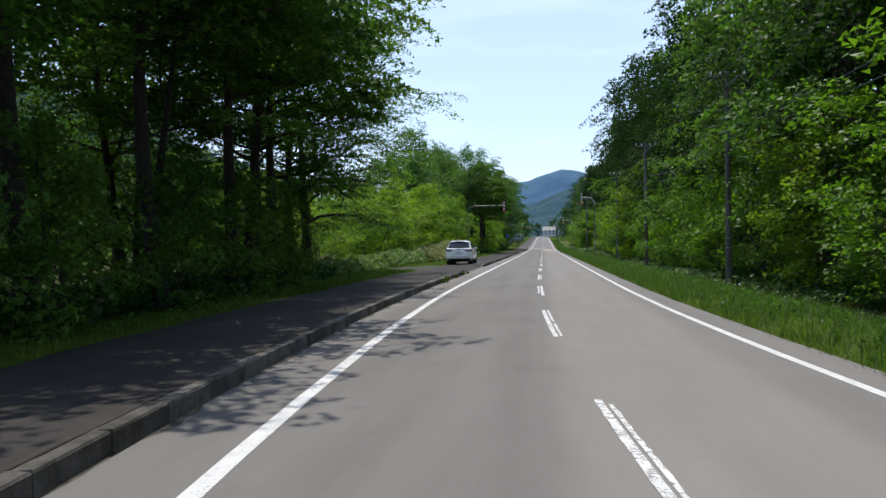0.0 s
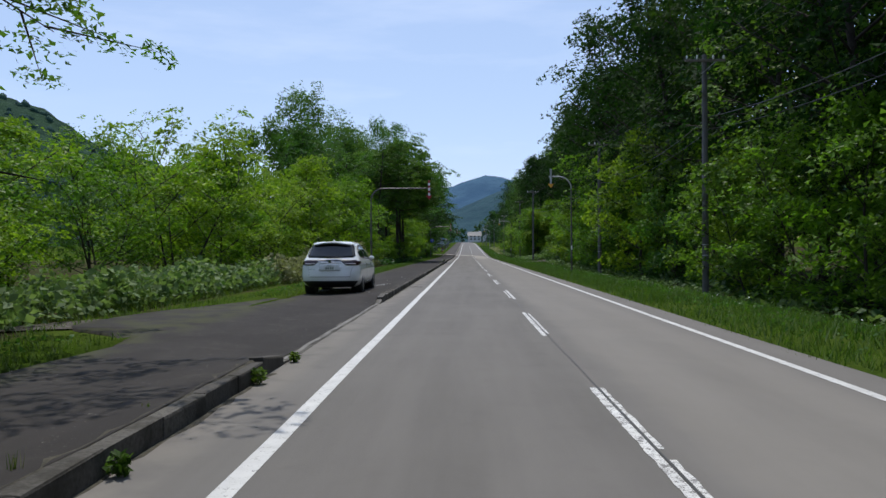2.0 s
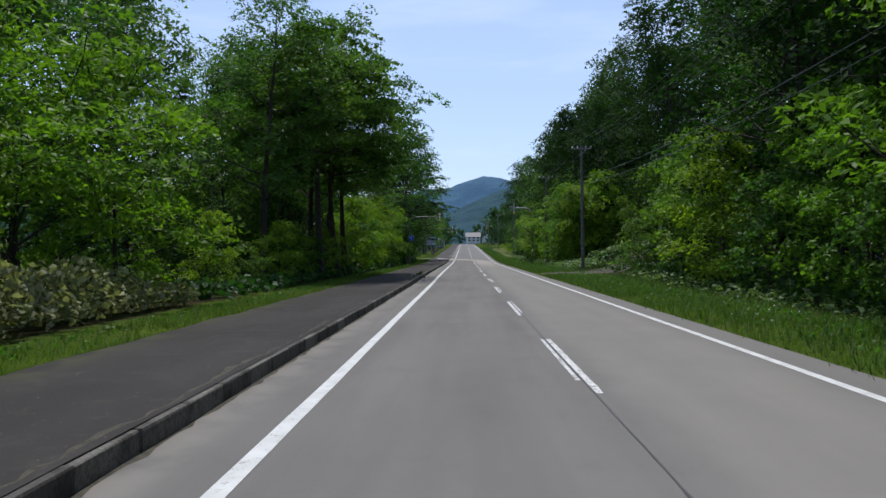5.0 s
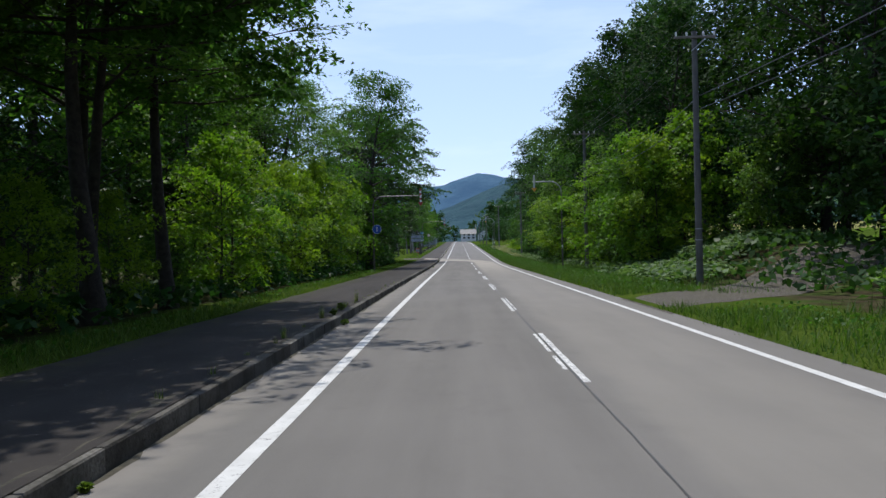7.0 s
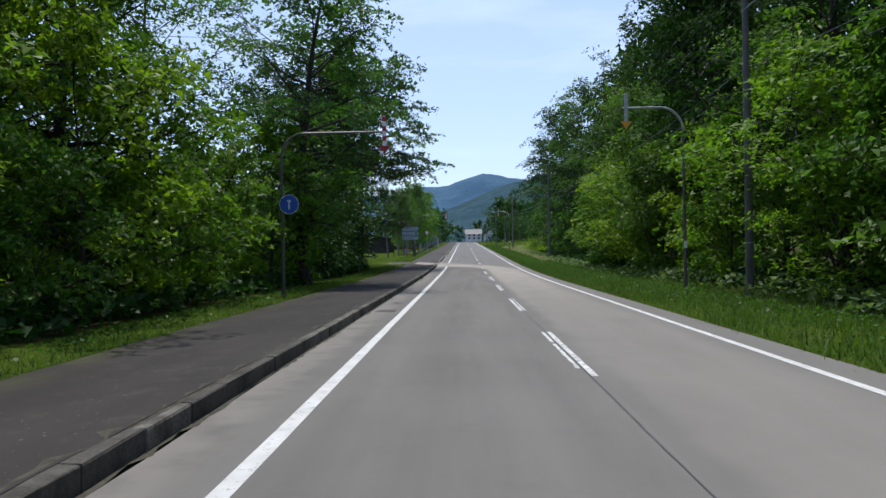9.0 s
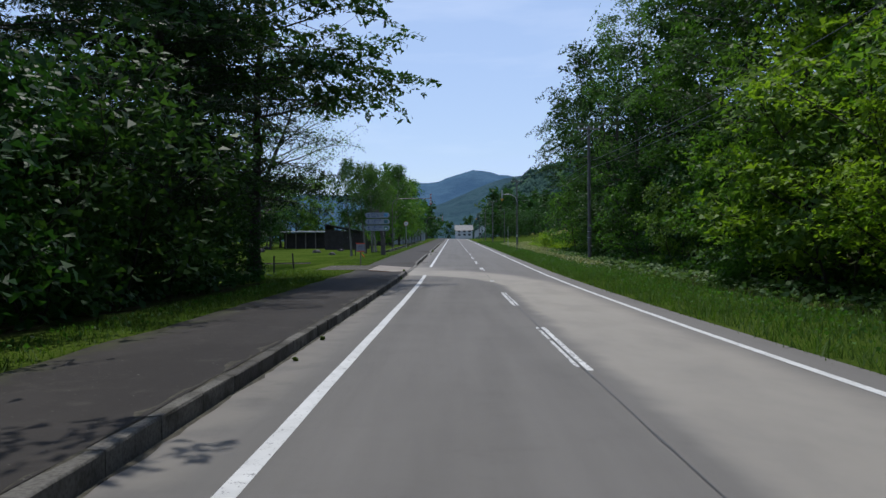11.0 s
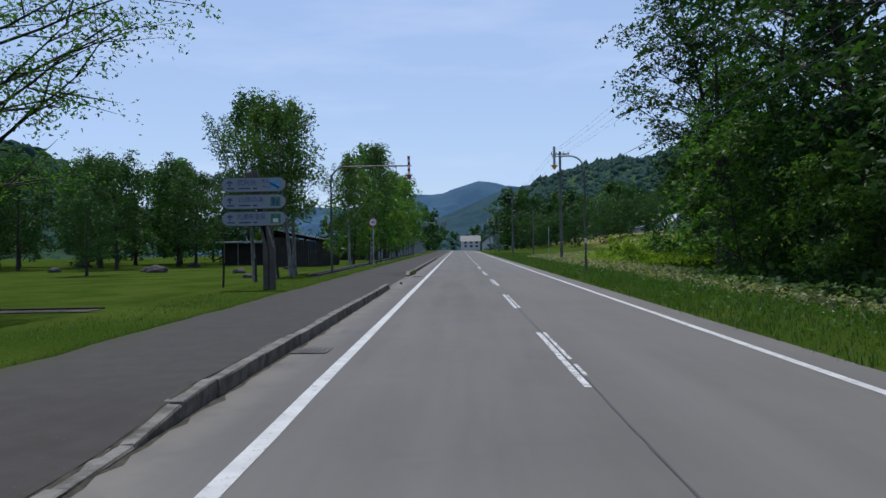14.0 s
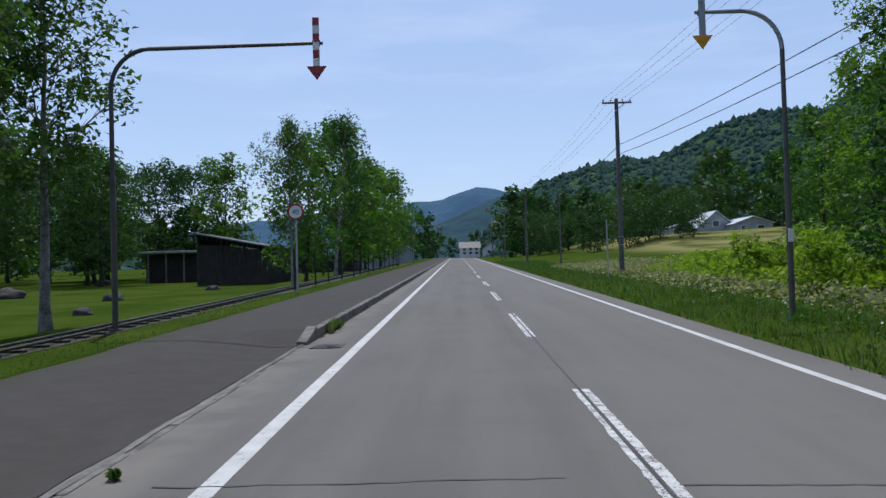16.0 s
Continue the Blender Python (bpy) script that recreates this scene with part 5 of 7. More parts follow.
blades("kerb_weeds", [(-3.98, -3.86, 4, 36, 0.7), (-3.98, -3.86, 100, 132, 0.6), (-3.7, -3.6, 14, 200, 0.35), (-3.95, -3.86, 150, 197, 0.5), (-4.06, -3.84, 4, 36, 0.4), (-4.06, -3.84, 48, 197, 0.4), (-4.06, -3.84, 207, 228, 0.3)], 55, 0.04, 0.16, GRASS, "small weeds in the kerb's joints", seed=6, width=0.007, category="weeds")


def lush(name, areas, leaf, per_m2, mat, label, seed, flat=0.6, category="undergrowth", aspect=0.8):
    """Broad-leaved herbs: leaves heaped to a height over stretches (u0, u1, y0, y1, height) of the plan."""
    rng = np.random.default_rng(seed)
    C = []
    for u0, u1, y0, y1, h in areas:
        n = int((u1 - u0) * (y1 - y0) * per_m2 * (0.6 + 0.8 * h))
        u, y = rng.uniform(u0, u1, n), rng.uniform(y0, y1, n)
        edge = np.minimum(np.minimum(u - u0, u1 - u) / 0.5, 1)
        for a, b, e, q in zip(u, y, edge, rng.uniform(0, 1, n)):
            top = h * (0.35 + 0.65 * e) * (0.8 + 0.5 * noise.noise((a * 0.7, b * 0.7, seed)))
            C.append((a + ctr(b), b, prof(b) + off(a, b) + top * (q ** 0.5) + 0.03))
    V, F = leaves(np.array(C), rng, leaf, 0.3, flat, aspect)
    return tagged(raw(name, V, F, mat), label, category, kind="stuff")


lush("knotweed_thicket", [(-10.5, -8.2, 57, 70, 1.15), (-10.8, -8.3, 69, 84, 1.75), (-10.5, -8.6, 83, 93, 1.2)], 0.15, 150, LEAF_DRY, "tangled thicket of pale knotweed leaves and dry stems", 61, 0.35, "thicket")
lush("knotweed_thicket", [(-13, -8.8, 30, 44, 0.8), (-12.5, -8.6, 43, 58, 1.1)], 0.18, 80, LEAF_PALE, "low thicket of broad pale leaves", 62, 0.5, "thicket")
lush("undergrowth", [(7.4, 9.6, 20, 116, 0.45), (7.0, 9.5, 147, 170, 0.6), (6.8, 9.0, 170, 238, 0.4)], 0.19, 16, LEAF_PALE, "pale broad-leaved herbs below the young trees", 63, 0.65)
lush("undergrowth", [(6.4, 9.0, 129.5, 147, 0.6), (9.0, 11.5, 133, 147, 0.8), (11.5, 15, 136, 149, 0.8)], 0.27, 44, LEAF_PALE, "bank of broad pale leaves beside the gravel drive", 67, 0.72)
lush("undergrowth", [(8.5, 15, -6, 236, 0.7)], 0.30, 9, LEAF_DARK, "dark undergrowth in the wood", 64, 0.5)
lush("undergrowth", [(-13, -7.9, -8, 28, 0.7), (-13, -8.1, 94, 168, 0.7), (-13, -8.4, 168, 190, 0.6)], 0.24, 22, LEAF_DARK, "dark undergrowth below the trees", 65, 0.5)
lush("undergrowth", [(8.4, 18, 246, 268, 0.8), (13, 28, 258, 282, 0.6)], 0.17, 44, LEAF_BRIGHT, "bright yellow-green herbs on the field's edge", 66, 0.5)
lush("dry_leaves", [(5.9, 7.2, 204, 236, 0.36), (6.2, 9.0, 232, 290, 0.42), (9.0, 14, 264, 296, 0.4)], 0.12, 38, LEAF_DRY, "faded broad leaves and dry stalks", 68, 0.5)

lush("verge_herbs", [(4.0, 6.3, -2, 118, 0.22), (4.0, 6.3, 125, 246, 0.24), (-7.8, -6.9, 8, 37.5, 0.14), (-7.8, -6.9, 49, 190, 0.14)], 0.075, 26, LEAF, "small broad-leaved herbs among the verge grass", 69, 0.5)
lush("verge_flowers", [(5.3, 6.6, 195, 258, 0.34), (5.4, 6.6, 20, 100, 0.3)], 0.04, 3, WHITE, "small white flowers in the verge grass", 70, 0.7)


def weed(u, y, s, seed):
    rng = np.random.default_rng(seed)
    s *= 0.75
    C = clump(rng, np.array([0, 0, s * 0.38]), int(60 + 120 * s), s * 0.42, s * 0.36)
    C[:, 2] = np.maximum(C[:, 2], 0.015)
    stems = [tube([(0, 0, -0.02), (c[0] * 0.4, c[1] * 0.4, c[2] * 0.6), tuple(c)], [0.005, 0.004, 0.002], 3) for c in C[:8]]
    w = thing("weed", (u + ctr(y), y, prof(y) + (kerb_h(y) if u < -3.75 else 0)), "green weed tuft growing from the kerb's joint", "weed", "weed tufts")
    raw("leaves", *leaves(C, rng, 0.05 + 0.10 * s, 0.2, 0.5, 0.42), GRASS, w)
    raw("stems", *joined(stems), GRASS, w)


for i, (u, y, s) in enumerate([(-3.55, 27.3, 0.45), (-3.6, 26.6, 0.3), (-3.62, 34.5, 0.35), (-3.6, 36.2, 0.25), (-3.6, 31.0, 0.3), (-3.92, 118.2, 0.32), (-3.9, 117.0, 0.22), (-3.62, 116.6, 0.25), (-3.62, 241.0, 0.35), (-3.6, 241.6, 0.38), (-3.62, 242.0, 0.33), (-3.8, 196.6, 0.16), (-3.7, 192.6, 0.25), (-3.52, 231.3, 0.14), (-3.62, 172.5, 0.10), (-3.6, 170.2, 0.09), (-3.63, 105.6, 0.12)]):
    weed(u, y, s, 100 + i)


def grass_tuft(u, y, h, n, seed):
    """Thin upright blades, part of them dry, in a crack."""
    rng = np.random.default_rng(seed)
    z = walk_z(u, y) if u < -3.8 else road_z(u, y)
    w = thing("grass_tuft", (u + ctr(y), y, z), "thin tuft of tall dry grass in a crack", "grass tuft", "grass tufts at the kerb")
    a, r = rng.uniform(0, 6.283, n), rng.uniform(0, 0.05, n)
    B = np.stack([r * np.cos(a), r * np.sin(a), 0 * a - 0.02], 1)
    T = B + np.stack([rng.normal(0, 0.12, n) * h, rng.normal(0, 0.12, n) * h, h * rng.uniform(0.5, 1.1, n)], 1)
    S = np.stack([-np.sin(a), np.cos(a), 0 * a], 1) * 0.006
    V = np.stack([B - S, B + S, T], 1).reshape(-1, 3)
    half = n // 2
    raw("blades", V[:3 * half], np.arange(3 * half).reshape(-1, 3), GRASS, w)
    raw("dry_blades", V[3 * half:], np.arange(3 * (n - half)).reshape(-1, 3), LEAF_DRY, w, "dry brown blades")


tr = random.Random(12)
for u, y, h, n in [(-3.98, 121.3, 0.36, 40), (-3.93, 120.7, 0.22, 20), (-4.0, 116.2, 0.28, 46), (-3.95, 117.3, 0.2, 30), (-3.98, 119.2, 0.2, 30), (-3.95, 112.6, 0.22, 30), (-3.62, 241.2, 0.34, 90), (-3.6, 240.8, 0.3, 80), (-3.62, 241.7, 0.3, 70)] + [(-3.97 + tr.uniform(-.04, .04), 104 + 1.7 * i + tr.uniform(-.6, .6), tr.uniform(0.06, 0.16), 16) for i in range(18)] + [(-3.97 + tr.uniform(-.04, .04), 8 + 1.9 * i + tr.uniform(-.6, .6), tr.uniform(0.06, 0.16), 16) for i in range(14)]:
    grass_tuft(u, y, h, n, int(y * 10))


# ---- roadside poles, signs, wires ----
def arrow_pole(side, x, y, arm_x, arm_z, base_z):
    """A bent pole whose arm carries an arrow over the road's edge; side: -1 left (red and white), 1 right (grey and amber)."""
    left = side < 0
    p = thing("snow_arrow_pole", (x, y, base_z), "bent steel pole with a red and white edge arrow" if left else "bent steel pole with a grey and amber edge arrow", "marker pole", "edge arrow poles")
    h, reach, r = arm_z - base_z, arm_x - x, 0.75
    s = 1 if reach > 0 else -1
    bm = bmesh.new()
    cyl(bm, (0, 0, -0.3), (0, 0, 2.9), 0.058, 0.056, 14)
    cyl(bm, (0, 0, 2.9), (0, 0, h - r), 0.045, 0.044, 14)
    cyl(bm, (0, 0, 2.86), (0, 0, 2.95), 0.066, 0.05, 14)
    part("post", bm, STEEL, p, smooth_shade=False)
    pts = [(s * r * (1 - math.cos(a)), 0, h - r + r * math.sin(a)) for a in np.linspace(0, math.pi / 2, 9)] + [(reach + s * 0.12, 0, h)]
    V, F = tube(pts, [0.043] * 9 + [0.034], 12)
    raw("arm", V, F, STEEL if left else STEEL_PALE, p, smooth_shade=True)
    a = new("arrow")
    a.parent = p
    a.location = (reach, 0, h)
    # the stem in bands, the head a flat folded arrow
    for i in range(6):
        z1 = 0.48 - i * 0.155
        bm = bmesh.new()
        box(bm, -0.062, 0.062, -0.05, -0.02, z1 - 0.155, z1, 0.004)
        part("band", bm, (RED if i % 2 == 0 else WHITE) if left else STEEL_PALE, a)
    bm = bmesh.new()
    z = 0.48 - 6 * 0.155
    vs = [bm.verts.new(v) for v in ((-0.19, -0.05, z), (0.19, -0.05, z), (0, -0.05, z - 0.26), (-0.19, -0.02, z), (0.19, -0.02, z), (0, -0.02, z - 0.26))]
    for f in ((0, 2, 1), (3, 4, 5), (0, 1, 4, 3), (1, 2, 5, 4), (2, 0, 3, 5)):
        bm.faces.new([vs[i] for i in f])
    part("arrow_head", bm, RED if left else YELLOW, a)
    bm = bmesh.new()
    box(bm, -0.07, 0.07, -0.045, 0.045, -0.05, 0.05, 0.006)
    part("clamp", bm, STEEL, a)
    bm = bmesh.new()
    cyl(bm, (0, 0, 0.0), (0, 0, 0.05), 0.13, 0.12, 14)
    part("base_plate", bm, STEEL, p)
    if not left:
        bm = bmesh.new()
        box(bm, -0.05, 0.05, -0.075, -0.05, 1.45, 1.7, 0.005)
        part("number_plate", bm, WHITE, p)
    return p


arrow_pole(-1, -7.25, 75.0, -3.63, 5.30, gz(-7.25, 75))
arrow_pole(1, 5.2, 75.4, 3.94, 6.00, gz(5.2, 75.4))
arrow_pole(-1, -7.15, 155.2, -3.85, 5.30, gz(-7.15, 155))
arrow_pole(1, 6.05, 157.0, 4.15, 6.20, gz(6.05, 157))
arrow_pole(-1, -7.69, 240.9, -3.75, 6.64, gz(-7.69, 240.9))
arrow_pole(1, 5.04, 241.0, 3.55, 7.00, gz(5.04, 241))
arrow_pole(-1, -7.5, 338.0, -3.8, prof(338) + 5.4, gz(-7.5, 338))
arrow_pole(1, 5.1, 338.0, 3.8, prof(338) + 5.6, gz(5.1, 338))

BLUE = varied("blue_sign", (0.015, 0.07, 0.35), (0.02, 0.10, 0.45), 3, 0.4, 30, 0)
SIGN_BACK = varied("sign_panel", (0.20, 0.225, 0.27), (0.27, 0.30, 0.35), 1.5, 0.5, 20, 0.05)
SIGN_INK = material("sign_ink", (0.03, 0.07, 0.18), 0.5)
SIGN_GREEN = varied("picture_green", (0.03, 0.12, 0.08), (0.08, 0.24, 0.12), 9, 0.5, 30, 0)
SIGN_SKY = varied("picture_blue", (0.06, 0.25, 0.45), (0.15, 0.40, 0.60), 7, 0.5, 30, 0)
TIMBER_DARK = varied("dark_timber", (0.010, 0.008, 0.007), (0.035, 0.028, 0.024), 1.5, 0.85, 18, 0.5)
POST_BROWN = varied("brown_post", (0.05, 0.042, 0.036), (0.10, 0.085, 0.075), 2, 0.7, 20, 0.3)


def disc(name, r, depth, mat, parent, loc, n=32):
    bm = bmesh.new()
    cyl(bm, (0, 0, 0), (0, -depth, 0), r, r, n)
    ob = part(name, bm, mat, parent)
    ob.location = loc
    return ob


# blue round sign on the second pole
s = thing("blue_road_sign", (-7.15 + 0.24, 155.12, 3.05), "round blue path sign clamped to the pole", "road sign")
disc("rim", 0.31, 0.012, WHITE, s, (0, 0, 0))
disc("plate", 0.295, 0.016, BLUE, s, (0, 0, 0))
bm = bmesh.new()
box(bm, -0.025, 0.025, -0.020, -0.012, -0.16, 0.10, 0.004)
box(bm, -0.06, 0.06, -0.020, -0.012, 0.08, 0.14, 0.004)
part("symbol", bm, WHITE, s)
bm = bmesh.new()
box(bm, -0.22, 0.03, 0.0, 0.05, -0.02, 0.02)
part("bracket", bm, STEEL_PALE, s)

# speed limit sign
sz = gz(-7.13, 255.2)
s = thing("speed_limit_sign", (-7.13, 255.2, sz), "round white speed limit sign with a red rim on a post", "road sign")
bm = bmesh.new()
cyl(bm, (0, 0, -0.3), (0, 0, 4.56 - sz + 0.34), 0.038, 0.038, 12)
part("post", bm, STEEL_PALE, s)
disc("rim", 0.30, 0.014, RED, s, (0, -0.045, 4.56 - sz))
disc("plate", 0.235, 0.018, WHITE, s, (0, -0.045, 4.56 - sz))


def lettering(name, text, size, mat, parent, loc, width=None):
    """Raised letters as one mesh, facing the road's traffic."""
    c = bpy.data.curves.new(name, "FONT")
    c.body, c.size, c.align_x, c.align_y, c.extrude = text, size, "CENTER", "CENTER", 0.002
    tmp = new(name, c)
    me = bpy.data.meshes.new_from_object(tmp.evaluated_get(bpy.context.evaluated_depsgraph_get()))
    bpy.data.objects.remove(tmp)
    bpy.data.curves.remove(c)
    me.materials.clear()
    ob = new(name, me)
    me.materials.append(mat)
    ob.parent = parent
    ob.rotation_euler = (radians(90), 0, 0)
    ob.location = loc
    if width and ob.dimensions.x > 0:
        xs = [v.co.x for v in me.vertices]
        if xs:
            ob.scale = (min(1.4, width / max(0.01, max(xs) - min(xs))), 1, 1)
    return ob


lettering("numeral", "40", 0.26, SIGN_INK, s, (0, -0.066, 4.55 - sz))

# three-panel direction sign of the park
dz = gz(-7.43, 226.55)
s = thing("direction_sign", (-7.43, 226.55, dz), "grey timber post sign with three pale blue direction boards", "direction sign")
for i, (x0, tilt) in enumerate(((0.06, -0.06), (0.30, -0.20))):
    bm = bmesh.new()
    m = Matrix.Translation((x0 * 0.4, i * 0.02, 0))
    box(bm, -0.11, 0.11, -0.09, 0.09, -0.3, 1.35, 0.015, Matrix.Translation((0.0 + 0.16 * i - 0.05, 0, 0)))
    part("post", bm, POST_BROWN, s)
    bm = bmesh.new()
    box(bm, -0.09, 0.09, -0.08, 0.08, 0, 2.6, 0.012, Matrix.Translation((0.16 * i - 0.05, 0.02, 1.25)) @ Matrix.Rotation(tilt - 0.08, 4, "Y"))
    part("upright", bm, POST_BROWN, s)
top = 4.60 - dz
boards = [("武利岳", "登山", "入口", SIGN_SKY), ("山彦の滝", "", "", SIGN_GREEN), ("丸瀬布温泉", "", "", SIGN_GREEN)]
for i, (big, s1, s2, pic) in enumerate(boards):
    b = new("board")
    b.parent = s
    b.location = (-0.42, -0.12, top - 0.25 - i * 0.545)
    bm = bmesh.new()
    w, h = 1.04, 0.235
    ring = [(x * (w - h) + h * math.cos(a), z) for x, a0 in ((1, -90), (-1, 90)) for a in np.radians(np.linspace(a0, a0 + 180, 13)) for z in (h * math.sin(a),)]
    for k, (mat, nm, d0, d1, f) in enumerate(((POST_BROWN, "rim", 0.0, 0.05, 1.0), (SIGN_BACK, "face", -0.012, 0.0, 0.93))):
        bm = bmesh.new()
        fr = [bm.verts.new((x * (1 - (1 - f) * h / w), d0, z * f)) for x, z in ring]
        bk = [bm.verts.new((x * (1 - (1 - f) * h / w), d1, z * f)) for x, z in ring]
        bm.faces.new(fr)
        bm.faces.new(list(reversed(bk)))
        for q in range(len(ring)):
            bm.faces.new((fr[q], bk[q], bk[(q + 1) % len(ring)], fr[(q + 1) % len(ring)]))
        bmesh.ops.recalc_face_normals(bm, faces=bm.faces)
        part(nm, bm, mat, b)
    wide = 0.60 if i == 0 else (0.78 if i == 1 else 0.92)
    lettering("title", big, 0.21, SIGN_INK, b, (-0.22 if i == 0 else -0.08, -0.014, 0.055), wide)
    if s1:
        lettering("title", s1, 0.13, SIGN_INK, b, (0.40, -0.014, 0.10))
        lettering("title", s2, 0.13, SIGN_INK, b, (0.40, -0.014, -0.07))
    bm = bmesh.new()
    for x0, x1 in ((-0.85, -0.62), (-0.48, -0.10), (-0.02, 0.12)):
        box(bm, x0, x1, -0.015, -0.012, -0.145, -0.095)
    part("small_print", bm, SIGN_INK, b)
    bm = bmesh.new()
    box(bm, -0.79, -0.74, -0.015, -0.012, -0.06, 0.06)
    for q in (-1, 1):
        box(bm, -0.025, 0.025, -0.015, -0.012, -0.11, 0.0, 0, Matrix.Translation((-0.765, 0, 0.11)) @ Matrix.Rotation(q * 0.9, 4, "Y"))
    part("pointer", bm, SIGN_INK, b)
    bm = bmesh.new()
    box(bm, 0.54, 0.86, -0.015, -0.012, -0.15, 0.15)
    part("picture", bm, pic, b)
    bm = bmesh.new()
    if i == 0:
        box(bm, -0.19, 0.15, -0.017, -0.0155, -0.04, 0.03, 0, Matrix.Translation((0.70, 0, -0.04)) @ Matrix.Rotation(0.5, 4, "Y"))
    elif i == 1:
        box(bm, 0.60, 0.68, -0.017, -0.0155, -0.13, 0.11)
        box(bm, 0.73, 0.80, -0.017, -0.0155, -0.13, 0.02)
    else:
        box(bm, 0.62, 0.78, -0.017, -0.0155, -0.12, 0.0)
    part("picture_shape", bm, SIGN_INK if i < 2 else WHITE, b)

# notice board with red tape at the park entrance
nz = gz(-6.75, 204.6)
s = thing("notice_board", (-6.75, 204.6, nz), "white paper notice on a stake with red tape", "notice board")
bm = bmesh.new()
box(bm, -0.03, 0.03, -0.02, 0.02, -0.2, 1.25, 0.004)
part("stake", bm, POLE_WOOD, s)
bm = bmesh.new()
box(bm, -0.24, 0.24, -0.035, -0.02, 0.78, 1.25, 0.003)
part("panel", bm, SIGN_BACK, s)
TAPE = varied("red_tape", (0.65, 0.05, 0.02), (0.80, 0.10, 0.04), 5, 0.5, 20, 0)
bm = bmesh.new()
box(bm, -0.25, 0.25, -0.045, -0.015, 1.22, 1.275, 0.004)
part("tape", bm, TAPE, s)
bm = bmesh.new()
box(bm, -0.22, 0.22, -0.042, -0.036, 0.79, 0.83)
part("lower_tape", bm, TAPE, s)
bm = bmesh.new()
for z0, z1, w in ((1.12, 1.135, 0.14), (1.07, 1.085, 0.12), (0.98, 1.0, 0.12)):
    box(bm, -w, w * 0.9, -0.039, -0.036, z0, z1)
part("print", bm, SIGN_INK, s)
V, F = tube([(0.0, -0.04, 0.80), (0.08, -0.06, 0.66), (0.15, -0.05, 0.58), (0.22, -0.07, 0.50)], [0.02, 0.014, 0.014, 0.012], 5)
raw("tape_end", V, F, TAPE, s)
s["label"] = "white notice on a wooden stake with red tape"


def utility_pole(x, y, h, arm=True, r=0.13, mat=None):
    z = gz(x, y)
    p = thing("utility_pole", (x, y, z), "grey utility pole with a crossarm beside the wood" if arm else "thin grey pole beside the road", "utility pole", "utility poles")
    bm = bmesh.new()
    cyl(bm, (0, 0, -0.4), (0, 0, h + 0.15), r, r * 0.72, 14)
    part("post", bm, mat or CONCRETE, p)
    if arm:
        bm = bmesh.new()
        box(bm, -0.75, 0.75, -0.14, -0.06, h - 0.12, h - 0.03, 0.008)
        part("crossarm", bm, POLE_WOOD, p)
        for q in (-0.68, -0.3, 0.3, 0.68):
            bm = bmesh.new()
            cyl(bm, (q, -0.1, h - 0.03), (q, -0.1, h + 0.06), 0.03, 0.045, 8)
            cyl(bm, (q, -0.1, h + 0.06), (q, -0.1, h + 0.12), 0.04, 0.02, 8)
            part("insulator", bm, WHITE, p)
        bm = bmesh.new()
        box(bm, -0.02, 0.02, -0.12, -0.10, 0, 0.75, 0, Matrix.Translation((0.42, 0, h - 0.08)) @ Matrix.Rotation(-2.3, 4, "Y"))
        part("brace", bm, STEEL_PALE, p)
    for zb in (1.6, 2.0):
        bm = bmesh.new()
        cyl(bm, (0, 0, zb), (0, 0, zb + 0.03), r + 0.006, r + 0.006, 14, False)
        part("band", bm, STEEL_PALE, p)
    return (x, y, z + h)


line_of_poles = [utility_pole(x, y, h) for x, y, h in ((8.4, -6.0, 9.0), (7.92, 31.4, 8.9), (7.65, 56.0, 9.0), (7.79, 80.5, 9.0), (7.4, 129.5, 9.0), (7.41, 154.8, 9.3), (7.55, 212.6, 8.9), (7.12, 266.3, 8.9), (5.9, 306.7, 7.7), (6.4, 352.0, 7.7), (6.6, 400.0, 7.7))]
utility_pole(6.83, 287.6, 5.6, False, 0.07)
utility_pole(5.6, 262.0, 2.6, False, 0.035, STEEL_PALE)


def wires(a, b, offs, sag, name="power_lines"):
    w = thing(name, (0, 0, 0), "thin dark overhead wires strung between the poles", "wires", "overhead wires")
    for o, dz in offs:
        pts = [(a[0] + (b[0] - a[0]) * t + o, a[1] + (b[1] - a[1]) * t - 0.1, a[2] + (b[2] - a[2]) * t + dz - sag * 4 * t * (1 - t)) for t in np.linspace(0, 1, 15)]
        V, F = tube(pts, [0.014 if name == "telephone_cable" else 0.005] * 15, 5)
        raw("wire", V, F, BLACK, w)


for a, b in zip(line_of_poles[:-1], line_of_poles[1:]):
    wires(a, b, ((-0.68, 0.12), (-0.3, 0.12), (0.3, 0.12), (0.68, 0.12)), 0.5)
    wires(a, b, ((0.1, -2.2), (0.16, -2.65)), 0.6, "telephone_cable")


